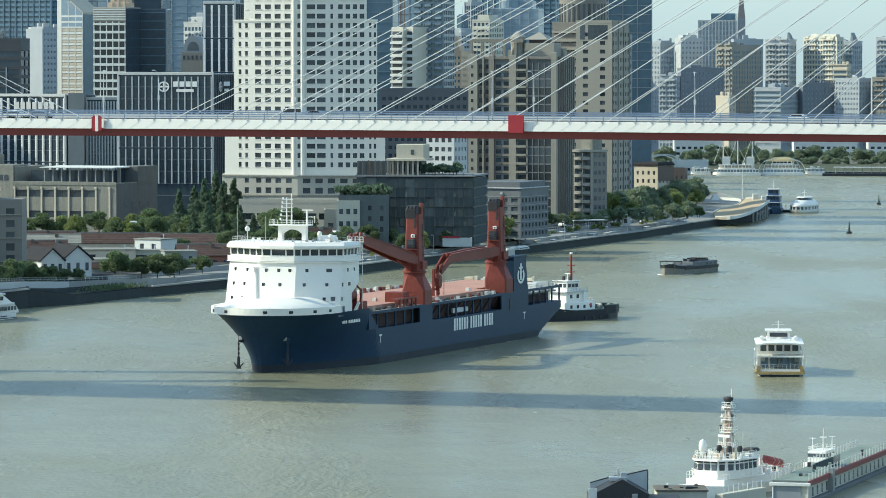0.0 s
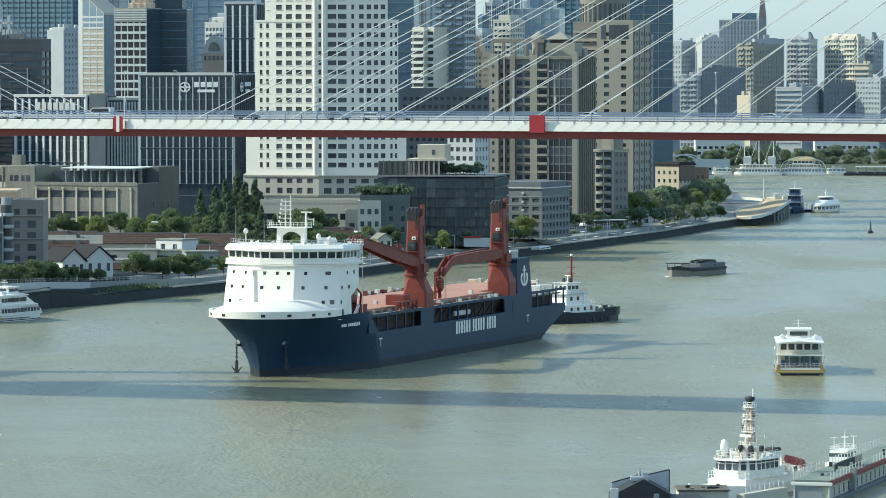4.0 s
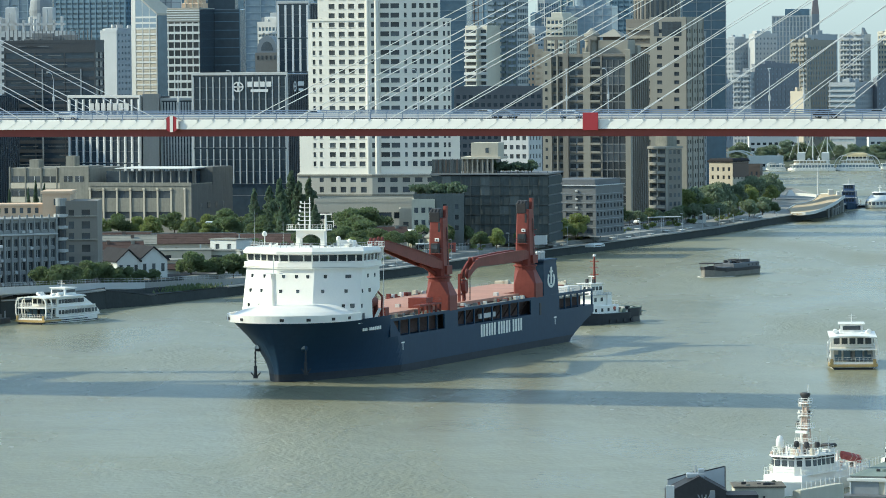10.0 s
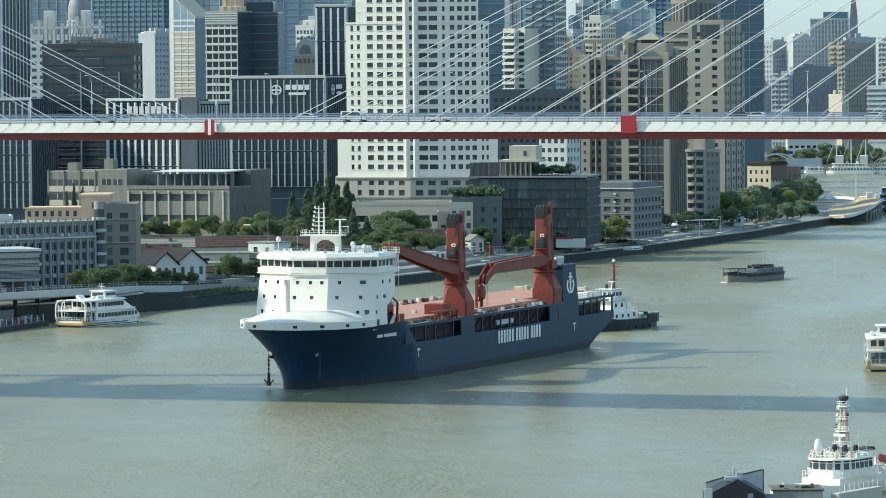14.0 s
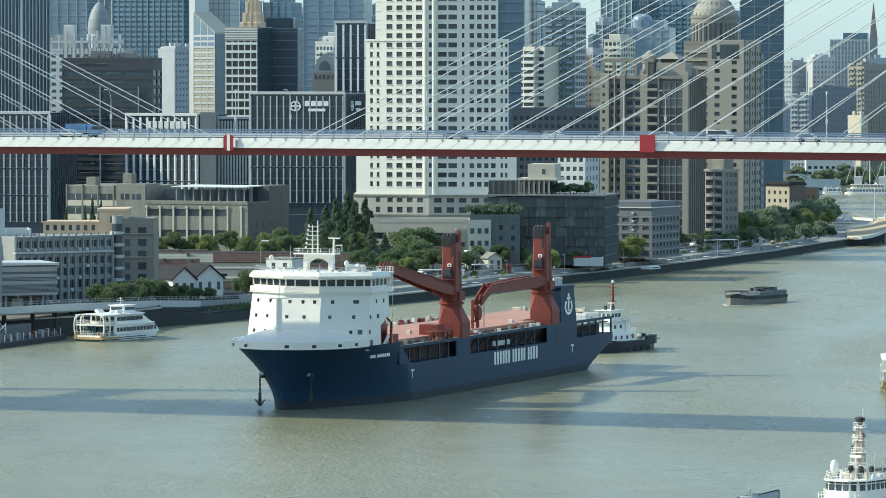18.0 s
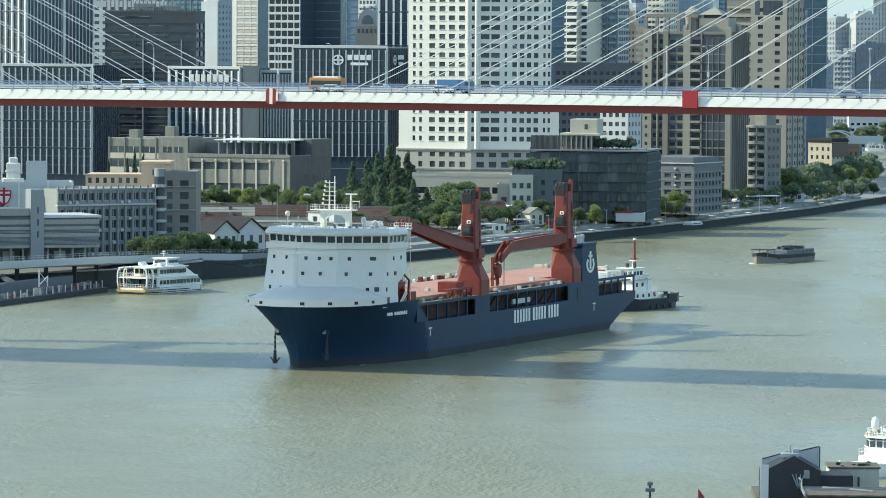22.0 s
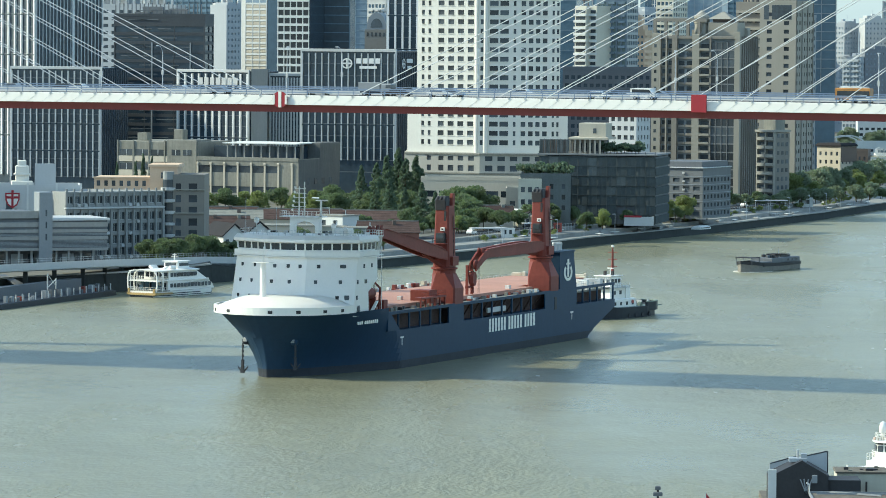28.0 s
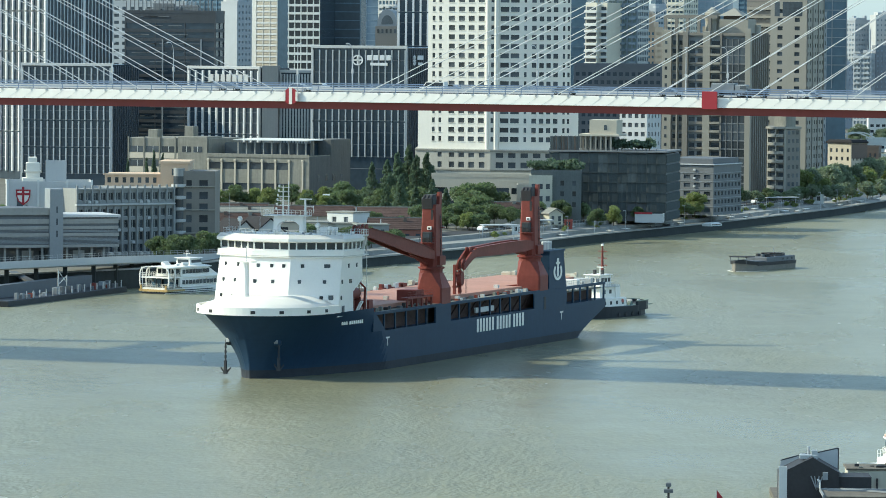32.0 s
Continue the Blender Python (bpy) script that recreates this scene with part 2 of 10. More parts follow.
YELLOW = mat("yellow_ferry_paint", (0.44, 0.31, 0.12), 0.5, 0, 0.12, 0.3, 2.0, 0.05, 0, 0.4)
ORANGE = mat("orange_red_boat_paint", (0.38, 0.085, 0.06), 0.5, 0, 0.1, 0.3, 2.0, 0.05)
BARGE = mat("worn_barge_steel", (0.11, 0.10, 0.09), 0.75, 0, 0.3, 0.3, 2.0, 0.2, 0, 0.6)
DECK_GREEN = mat("green_roof_coating", (0.20, 0.245, 0.21), 0.75, 0, 0.15, 0.2, 1.5, 0.1)
SAND = mat("sand_coloured_paving", (0.45, 0.36, 0.23), 0.85, 0, 0.1, 0.1, 1.0, 0.1)
GOLD = mat("ochre_cladding", (0.36, 0.31, 0.22), 0.6, 0, 0.1, 0.3, 2.0, 0.05)
DOME_GOLD = mat("pale_golden_membrane", (0.62, 0.50, 0.28), 0.6, 0, 0.1, 0.3, 2.0, 0.05)
GREEN_DARK = mat("dull_green_buoy_paint", (0.05, 0.075, 0.065), 0.6, 0, 0.2, 0.5, 3.0, 0.05)
CAR_BLUE = mat("deep_blue_boat_paint", (0.05, 0.085, 0.17), 0.4, 0, 0.08, 0.3, 2.0, 0.03)
BRICKRED = mat("red_brick_cladding", (0.30, 0.13, 0.09), 0.8, 0, 0.12, 0.3, 2.0, 0.1)


for m in (HULL, HULL_LOW, BLACK, CRANE, WALL_WET, GROUND, ASPHALT, ROOF_RED, ROOF_DARK, ROOF_GREY, NET, NET_PALE):
    m.node_tree.nodes["Principled BSDF"].inputs["Specular IOR Level"].default_value = 0.18


# ---- mesh helpers ----
class G:
    """Collects the faces of one mesh."""

    def __init__(self):
        self.v, self.f = [], []

    def face(self, *pts):
        n = len(self.v)
        self.v += [tuple(p) for p in pts]
        self.f.append(tuple(range(n, n + len(pts))))
        return self

    def box(self, x0, x1, y0, y1, z0, z1, top=0.0):
        """A box; top draws its upper edges in by that much on all sides."""
        n, t = len(self.v), top
        self.v += [(x0, y0, z0), (x1, y0, z0), (x1, y1, z0), (x0, y1, z0), (x0 + t, y0 + t, z1), (x1 - t, y0 + t, z1), (x1 - t, y1 - t, z1), (x0 + t, y1 - t, z1)]
        self.f += [tuple(n + i for i in q) for q in ((0, 3, 2, 1), (4, 5, 6, 7), (0, 1, 5, 4), (1, 2, 6, 5), (2, 3, 7, 6), (3, 0, 4, 7))]
        return self

    def bbox(self, x0, x1, y0, y1, z0, z1, c=0.1):
        """A box with chamfered upper edges."""
        ring = lambda z, t: [(x0 + t, y0 + t, z), (x1 - t, y0 + t, z), (x1 - t, y1 - t, z), (x0 + t, y1 - t, z)]
        return self.loft([ring(z0, 0), ring(z1 - c, 0), ring(z1, c)])

    def prism(self, pts, z0, z1, shrink=1.0, c=(0, 0)):
        n, m = len(self.v), len(pts)
        self.v += [(x, y, z0) for x, y in pts] + [(c[0] + (x - c[0]) * shrink, c[1] + (y - c[1]) * shrink, z1) for x, y in pts]
        self.f += [(n + i, n + (i + 1) % m, n + m + (i + 1) % m, n + m + i) for i in range(m)]
        self.f += [tuple(n + m + i for i in range(m)), tuple(n + i for i in reversed(range(m)))]
        return self

    def loft(self, rings, cap=True, closed=True):
        n, m = len(self.v), len(rings[0])
        for r in rings:
            self.v += [tuple(p) for p in r]
        for j in range(len(rings) - 1):
            for i in range(m if closed else m - 1):
                a, b = n + j * m + i, n + j * m + (i + 1) % m
                self.f.append((a, b, b + m, a + m))
        if cap:
            self.f.append(tuple(n + i for i in reversed(range(m))))
            self.f.append(tuple(n + (len(rings) - 1) * m + i for i in range(m)))
        return self

    def rod(self, p, q, r0, r1=None, n=6):
        p, q = Vector(p), Vector(q)
        d = (q - p).normalized()
        a = d.orthogonal().normalized()
        b = d.cross(a)
        rings = []
        for c, r in ((p, r0), (q, r0 if r1 is None else r1)):
            rings.append([c + (a * math.cos(6.28318 * i / n) + b * math.sin(6.28318 * i / n)) * r for i in range(n)])
        return self.loft(rings)

    def turn(self, x, y, prof, n=12):
        """A turned form: prof lists (radius, z)."""
        return self.loft([[(x + r * math.cos(6.28318 * i / n), y + r * math.sin(6.28318 * i / n), z) for i in range(n)] for r, z in prof])

    def beam(self, p, q, w, h):
        """A rectangular bar from p to q, h high and w wide."""
        p, q = Vector(p), Vector(q)
        d = (q - p).normalized()
        s = d.cross(Vector((0, 0, 1)))
        s = s.normalized() if s.length > 1e-4 else Vector((1, 0, 0))
        u = s.cross(d)
        return self.loft([[c + s * (w / 2 * i) + u * (h / 2 * j) for i, j in ((-1, -1), (1, -1), (1, 1), (-1, 1))] for c in (p, q)])

    def mesh(self, name, material, smooth=False):
        me = bpy.data.meshes.new(name)
        me.from_pydata(self.v, [], self.f)
        me.materials.append(material)
        if smooth:
            me.polygons.foreach_set("use_smooth", [True] * len(me.polygons))
        me.update()
        return me


def part(name, shape, material, parent, label="", kind="", at=None, smooth=False):
    """One mesh object under a thing or a part. shape: a G, or a finished mesh to share."""
    ob = new(name, shape.mesh(name, material, smooth) if isinstance(shape, G) else shape)
    ob.parent = parent
    if at is not None:
        ob.matrix_basis = at
    return tagged(ob, label, kind=kind)


def thing(name, m, label, category, group="", kind=""):
    ob = new(name)
    ob.empty_display_size = 0.5
    ob.matrix_basis = m
    return tagged(ob, label, category, group, kind)


def bar(name, shape, material, label, category="", group="", kind="structure", at=None, smooth=False):
    ob = new(name, shape.mesh(name, material, smooth))
    if at is not None:
        ob.matrix_basis = at
    return tagged(ob, label, category, group, kind)


def spans(start, end, n, share):
    """n openings spread evenly between start and end, each taking that share of its bay."""
    w = (end - start) / n
    return [(start + w * (i + 0.5 - share / 2), start + w * (i + 0.5 + share / 2)) for i in range(n)]


def facade(g, panes, p, d, width, z0, z1, cols, rows, depth=0.3):
    """A wall from p along the level direction d with openings that go in by depth; the panes' rectangles are added to panes."""
    p, d = Vector((p[0], p[1], 0)), Vector((d[0], d[1], 0)).normalized()
    inn = Vector((-d.y, d.x, 0)) * depth

    def pt(u, z, k=0):
        q = p + d * u + inn * k
        return (q.x, q.y, z)

    def quad(a, b, c, e):
        if b - a > 1e-3 and e - c > 1e-3:
            g.face(pt(a, c), pt(b, c), pt(b, e), pt(a, e))
    z = z0
    for r0, r1 in rows:
        quad(0, width, z, r0)
        u = 0
        for c0, c1 in cols:
            quad(u, c0, r0, r1)
            g.face(pt(c0, r0), pt(c1, r0), pt(c1, r0, 1), pt(c0, r0, 1))
            g.face(pt(c0, r1, 1), pt(c1, r1, 1), pt(c1, r1), pt(c0, r1))
            g.face(pt(c0, r0), pt(c0, r0, 1), pt(c0, r1, 1), pt(c0, r1))
            g.face(pt(c1, r0, 1), pt(c1, r0), pt(c1, r1), pt(c1, r1, 1))
            panes.append((p + d * (c0 + c1) / 2 + inn * 0.96 + Vector((0, 0, (r0 + r1) / 2)), math.atan2(d.y, d.x), c1 - c0, r1 - r0))
            u = c1
        quad(u, width, r0, r1)
        z = r1
    quad(0, width, z, z1)


def glaze(parent, panes, material, limit=40, name="window"):
    """Window panes with a mullion: the first ones as parts, the rest joined."""
    shared, rest = {}, G()
    for i, (c, a, w, h) in enumerate(panes):
        if i < limit:
            key = (round(w, 2), round(h, 2))
            if key not in shared:
                gg = G().box(-w / 2, w / 2, -0.02, 0.02, -h / 2, h / 2)
                gg.box(-0.035, 0.035, -0.06, -0.02, -h / 2, h / 2).box(-w / 2, w / 2, -0.06, -0.02, h * 0.2, h * 0.2 + 0.06)
                shared[key] = gg.mesh(name, material)
            part(name, shared[key], material, parent, at=Matrix.Translation(c) @ Matrix.Rotation(a, 4, "Z"))
        else:
            u = Vector((math.cos(a), math.sin(a), 0)) * w / 2
            v = Vector((0, 0, h / 2))
            rest.face(c - u - v, c + u - v, c + u + v, c - u + v)
    if rest.f:
        part("glazing", rest, material, parent, kind="stuff")


def block(name, x, y, w, d, z0, z1, wall, label, turn=0.0, front=None, left=None, right=None, glass=None, limit=0, category="building", storey=3.3, sill=0.9, head=2.4,
          roof=0.8, depth=0.3, base=4.0, roofing=None, group=""):
    """A building: local x along its front, origin at the middle of the front at ground. front, left, right: (bays, share of the bay that is window)."""
    ob = thing(name, pose(x, y, 0, 0, 0, turn), label, category, group)
    g, panes = G(), []
    top = z1
    n = max(1, int((top - z0 - base) / storey))
    rows = [(z0 + base + i * storey + sill, z0 + base + i * storey + head) for i in range(n)]
    for spec, p, dd, width in ((left, (-w / 2, d), (0, -1), d), (front, (-w / 2, 0), (1, 0), w), (right, (w / 2, 0), (0, 1), d)):
        if spec:
            facade(g, panes, p, dd, width, z0, z1, spans(0.4, width - 0.4, spec[0], spec[1]), rows, depth)
        else:
            q = Vector((*p, 0)) + Vector((*dd, 0)) * width
            g.face((*p, z0), (q.x, q.y, z0), (q.x, q.y, z1), (*p, z1))
    g.face((w / 2, d, z0), (-w / 2, d, z0), (-w / 2, d, z1), (w / 2, d, z1))
    part("wall", g, wall, ob)
    r = G().box(-w / 2 + 0.25, w / 2 - 0.25, 0.25, d - 0.25, z1 - 0.35, z1)
    part("roof", r, roofing or CONCRETE, ob)
    pr = G()
    ring = lambda e, z: [(-w / 2 - e, -e, z), (w / 2 + e, -e, z), (w / 2 + e, d + e, z), (-w / 2 - e, d + e, z)]
    pr.loft([ring(0.08, z1 - 0.3), ring(0.08, z1 + roof), ring(-0.25, z1 + roof), ring(-0.25, z1 - 0.3)], cap=False)
    part("parapet", pr, wall, ob)
    glaze(ob, panes, glass or GLASS, limit)
    return ob


def roof_clutter(ob, w, d, z, n, seed, material=None):
    """Plant rooms, tanks and masts on a flat roof."""
    rnd = random.Random(seed)
    for i in range(n):
        a, b, h = rnd.uniform(1.5, w * 0.22), rnd.uniform(1.5, d * 0.25), rnd.uniform(1.2, 3.5)
        x, y = rnd.uniform(-w / 2 + a, w / 2 - a), rnd.uniform(1.5, max(1.6, d - b - 1))
        g = G().bbox(x, x + a, y, y + b, z, z + h, 0.1)
        g.box(x + 0.2, x + a * 0.5, y - 0.06, y, z + 0.3, z + h * 0.7)
        part("plant_room", g, material or PALE, ob)
    g = G().rod((w * 0.2, d * 0.4, z), (w * 0.2, d * 0.4, z + 6), 0.08, 0.04)
    part("roof_mast", g, STEEL, ob)


# ---- river, banks ----
def river():
    g = G().face((-900, -400, 0), (1500, -400, 0), (1500, 4600, 0), (-900, 4600, 0))
    bar("water", g, WATER, "muddy green-grey river with small ripples", "water")


QUAY = [(-220, 1024), (-157, 1102), (-127, 1155), (-104, 1182), (-88, 1224), (-77, 1240), (-59.3, 1283), (-15, 1385), (9, 1458), (47, 1552), (94, 1688), (116, 1770), (133, 1826), (150.2, 1877), (160, 1940), (150, 2080), (110, 2300),
        (90, 2480), (100, 2570), (150, 2632), (250, 2626), (360, 2600), (700, 2400)]


def inland(i, off):
    """The quay's corner i, moved inland by off."""
    a, b = Vector((*QUAY[max(0, i - 1)], 0)), Vector((*QUAY[min(len(QUAY) - 1, i + 1)], 0))
    d = (b - a).normalized()
    return Vector((*QUAY[i], 0)) + Vector((-d.y, d.x, 0)) * off


def riverside(y, off):
    """A place on the straight reach, off metres inland of the quay's edge, and the reach's heading in degrees."""
    for i in range(6, 12):
        if QUAY[i][1] <= y <= QUAY[i + 1][1]:
            a, b = inland(i, off), inland(i + 1, off)
            u = (y - QUAY[i][1]) / (QUAY[i + 1][1] - QUAY[i][1])
            p = a + (b - a) * u
            return p.x, p.y, math.degrees(math.atan2(b.y - a.y, b.x - a.x))


TERRACE = range(5, 15)   # the stretch with low terraces in front of the road
BEND = range(12, 15)      # low ground round the pier ramp
SHORE = range(18, 23)     # the far shore, with a grass slope


def bank():
    """One sheet of land behind the quay line, out to the horizon."""
    g, n = G(), len(QUAY)
    edge = [inland(i, 39.0 if i in BEND else 14.0 if i in TERRACE or i in SHORE else 0.8) for i in range(n)]
    pts = [(p.x, p.y, 5.0) for p in edge] + [(1400, 2000, 5.0), (1400, 4550, 5.0), (-890, 4550, 5.0), (-890, 1010, 5.0)]
    g.face(*pts)
    bar("ground", g, GROUND, "grey paved city ground behind the quay", "ground")
    high = [2.5 if i in TERRACE else 0.9 if i in SHORE else 4.7 for i in range(n)]
    slope = G()
    w, cope, ter, ledge = G(), G(), G(), G()
    for i in range(n - 1):
        p, q, pi, qi = inland(i, 0), inland(i + 1, 0), inland(i, 0.5), inland(i + 1, 0.5)
        w.face((p.x, p.y, -1.5), (q.x, q.y, -1.5), (qi.x, qi.y, high[i + 1]), (pi.x, pi.y, high[i]))
        if i not in (4, 5):
            cope.beam((pi.x, pi.y, high[i] + 0.1), (qi.x, qi.y, high[i + 1] + 0.1), 0.9, 0.4)
        prof = lambda k: ((0.8, 2.62), (5.6, 2.66), (13.4, 2.8), (22, 2.9), (32, 2.95), (40, 5.03)) if k in BEND else ((0.8, 2.62), (5.6, 2.66), (5.8, 3.75), (13.4, 3.82), (13.7, 5.03), (15.5, 5.03)) if k in TERRACE else ((0.8, 4.8), (0.85, 4.85), (0.9, 4.9), (0.95, 4.95), (1.0, 5.0), (1.05, 5.03))
        pr = [[Vector((inland(k, o).x, inland(k, o).y, z)) for o, z in prof(k)] for k in (i, i + 1)]
        if i in TERRACE or i + 1 in TERRACE:
            (ledge if i < 6 else ter).loft(pr, cap=False, closed=False)
        if i in SHORE and i + 1 < n:
            slope.loft([[Vector((inland(k, o).x, inland(k, o).y, z)) for o, z in ((0.8, 1.0), (4, 1.8), (8, 3.2), (12, 4.6), (15.5, 5.04))] for k in (i, i + 1)], cap=False, closed=False)
    bar("grass_bank", slope, GRASS, "sloping grass bank along the far shore", "bank")
    bar("quay_wall", w, WALL_WET, "dark wet concrete quay wall with tide stains", "quay wall")
    bar("quay_coping", cope, CONCRETE, "pale concrete coping on the quay wall", "coping")
    bar("quay_ledge", ledge, WALL_WET, "dark weedy ledge under the raised promenade", "quay")
    bar("promenade", ter, PAVING, "pale paved riverside terraces stepping up from the quay", "pavement")
    r = G()
    for i in range(6, 11):
        a, b, c, d = inland(i, 17), inland(i + 1, 17), inland(i + 1, 27), inland(i, 27)
        r.face(*[(p.x, p.y, 5.03) for p in (a, b, c, d)])
    bar("road", r, ASPHALT, "riverside asphalt road", "road")


river()
bank()

# ---- the bridge ----
B_O, B_U, B_N = Vector((-1.013, 857.93, 0)), Vector((0.9521, -0.3464, 0)), Vector((0.342, 0.940, 0))
MID, DECK_W = -51.8, 33.5


def deck_z(s):
    return 52.605 - (s - MID) ** 2 / 59236.0


def bp(s, v, z):
    """A place on the bridge: s along it, v across it from its near edge, z above the roadway."""
    q = B_O + B_U * s + B_N * v
    return Vector((q.x, q.y, deck_z(s) + z))


def bridge():
    ob = thing("cable_stayed_bridge", Matrix.Identity(4), "white and oxide-red cable-stayed road bridge with pale stay cables", "bridge")
    ss = list(range(-620, 540, 20))
    prof_w = [(0.0, 0.05), (-0.25, -0.05), (-0.55, -1.7), (0.05, -1.72), (0.3, 0.05)]
    prof_r = [(0.35, -1.72), (0.55, -3.05), (1.3, -3.05), (1.3, -1.72)]
    for side in (0, 1):
        gw, gr = G(), G()
        for gg, prof in ((gw, prof_w), (gr, prof_r)):
            gg.loft([[bp(s, (DECK_W - v) if side else v, z) for v, z in prof] for s in ss])
        part("edge_fascia", gw, B_WHITE, ob, "white painted edge fascia")
        part("main_girder", gr, B_RED, ob, "oxide-red painted steel girder")
    slab = G().loft([[bp(s, v, z) for v, z in ((0.31, -0.02), (DECK_W - 0.31, -0.02), (DECK_W - 0.31, -0.5), (0.31, -0.5))] for s in ss])
    part("roadway", slab, ASPHALT, ob, "grey asphalt roadway")
    for s in range(-130, 140, 6):
        cb = G().loft([[bp(s + a, v, z) for a, z in ((-0.15, -0.52), (0.15, -0.52), (0.15, -2.6), (-0.15, -2.6))] for v in (1.4, DECK_W - 1.4)])
        part("cross_beam", cb, B_RED, ob)
    for v in (0.5, 5.2, DECK_W - 5.2, DECK_W - 0.5):
        for z, w in ((0.55, 0.10), (0.95, 0.10), (1.25, 0.14)):
            rl = G()
            rl.loft([[bp(s, v + a, z + b) for a, b in ((-w / 2, -w / 2), (w / 2, -w / 2), (w / 2, w / 2), (-w / 2, w / 2))] for s in ss])
            part("rail", rl, RAIL_BLUE, ob, "blue-grey painted rail")
    post = G().box(-0.06, 0.06, -0.06, 0.06, 0, 1.3).mesh("rail_post", RAIL_BLUE)
    for v in (0.5, DECK_W - 0.5):
        for s in range(-110, 130, 3):
            part("rail_post", post, RAIL_BLUE, ob, at=Matrix.Translation(bp(s, v, 0)))
    mid = G().loft([[bp(s, v, z) for v, z in ((16.5, 0), (16.9, 0), (16.8, 0.8), (16.6, 0.8))] for s in ss])
    part("median_barrier", mid, PALE, ob, "pale median barrier")
    # slanting bars that draw the brackets' shadows, and cable brackets on the near fascia
    shadow_bars = G()
    for s in range(-110, 130, 3):
        a, b = bp(s + 0.6, -0.28, -0.1), bp(s - 1.6, -0.58, -1.68)
        shadow_bars.beam(a, b, 0.03, 0.03)
    part("bracket_shadow", shadow_bars, PALE, ob, kind="stuff")
    lug = G().box(-0.16, 0.16, -0.16, 0.1, -0.22, 0.0).box(-0.06, 0.06, -0.2, 0, -0.36, -0.22).mesh("cable_anchor", STEEL)
    for s in range(-110, 130, 3):
        part("cable_anchor", lug, STEEL, ob, at=Matrix.Translation(bp(s, -0.18, 0.1)) @ Matrix.Rotation(-0.349, 4, "Z"))
    # pylons and stays
    for sp in (MID - 211.5, MID + 211.5):
        for v0, v1 in ((-6.0, 4.0), (DECK_W + 6.0, DECK_W - 4.0)):
            leg = G()
            for a, b in (((v0, -53.0), (v0, 4.0)), ((v0, 4.0), (v1, 97.0))):
                p, q = bp(sp, a[0], 0), bp(sp, b[0], 0)
                p.z, q.z = max(-1.0, 53 + a[1]), 53 + b[1]
                leg.loft([[c + B_U * i + B_N * j for i, j in ((-3.0, -2.0), (3.0, -2.0), (3.0, 2.0), (-3.0, 2.0))] for c in (p, q)])
            part("pylon_leg", leg, CONCRETE, ob, "grey concrete pylon leg")
        for z, va, vb in ((44.0, -4, DECK_W + 4), (105.0, 1, DECK_W - 1)):
            p, q = bp(sp, va, 0), bp(sp, vb, 0)
            p.z = q.z = z
            part("pylon_beam", G().beam(p, q, 5.0, 5.0), CONCRETE, ob)
    for sp, sg in ((MID - 211.5, 1), (MID + 211.5, -1)):
        for v, last, shift in ((0.15, 23 if sg > 0 else 22, 1.2), (DECK_W - 0.15, 21 if sg > 0 else 23, 1.2 if sg > 0 else 0.0)):
            for i in range(2, last + 1):
                a = bp(sp + sg * i * 9.0 + shift, v, 0.2)
                b = bp(sp + sg * 1.0, 4 if v < 15 else DECK_W - 4, 0)
                b.z = 104.5 + i * 1.975
                part("stay_cable", G().rod(a, b, 0.08, n=5), CABLE, ob)
    for s in (-320, -400, -480, -560, 230, 310, 390, 470):
        q = bp(s, 15, -3.0)
        part("approach_pier", G().box(q.x - 3, q.x + 3, q.y - 3, q.y + 3, -1.0, q.z), CONCRETE, ob)
        part("pier_head", G().beam(bp(s, 1.0, -4.0), bp(s, DECK_W - 1.0, -4.0), 3.0, 2.0), CONCRETE, ob)
    # navigation marks hung on the edge
    pm = bp(MID, -0.75, -0.75)
    rot = Matrix.Rotation(-0.349, 4, "Z")
    m = Matrix.Translation(pm) @ rot
    disc = G().loft([[(1.45 * math.cos(6.28318 * i / 20), y, 1.5 * math.sin(6.28318 * i / 20)) for i in range(20)] for y in (0.0, -0.18)])
    sign = part("centre_mark", disc, B_SIGN, ob, "round red and white striped mark", at=m)
    part("mark_stripe", G().box(-0.3, 0.3, -0.24, -0.185, -1.45, 1.45), B_WHITE, sign)
    for x in (-1.2, 1.2):
        part("mark_stripe", G().box(x - 0.2, x + 0.2, -0.24, -0.185, -0.85, 0.85), B_WHITE, sign)
    s2 = 27.5
    m2 = Matrix.Translation(bp(s2, -0.75, -0.4)) @ rot
    part("side_mark", G().bbox(-1.4, 1.4, -0.3, 0.05, -1.55, 1.55, 0.05), B_SIGN, ob, "square bright red mark", at=m2)
    return ob


def bridge_lamp(s, v, sg):
    ob = thing("street_lamp", Matrix.Translation(bp(s, v, 0)) @ Matrix.Rotation(-0.349, 4, "Z"), "pale steel bridge street lamp with a curved arm", "street lamp", "lamps along the bridge")
    part("pole", G().rod((0, 0, 0), (0, 0, 7.2), 0.11, 0.07, 8), CABLE, ob)
    arm = G()
    pts = [(0, 0, 7.2), (-0.1, sg * 0.25, 8.2), (-0.3, sg * 0.7, 8.7), (-0.45, sg * 1.4, 8.8)]
    for a, b in zip(pts, pts[1:]):
        arm.rod(a, b, 0.06, 0.05)
    part("arm", arm, CABLE, ob)
    part("lamp_head", G().bbox(-0.7, -0.2, sg * 1.4 - 0.25, sg * 1.4 + 0.25, 8.7, 8.9, 0.05), STEEL, ob)
    part("sign_box", G().bbox(-0.2, 0.2, -0.15, 0.15, 3.2, 4.1, 0.05), PALE, ob)


bridge()
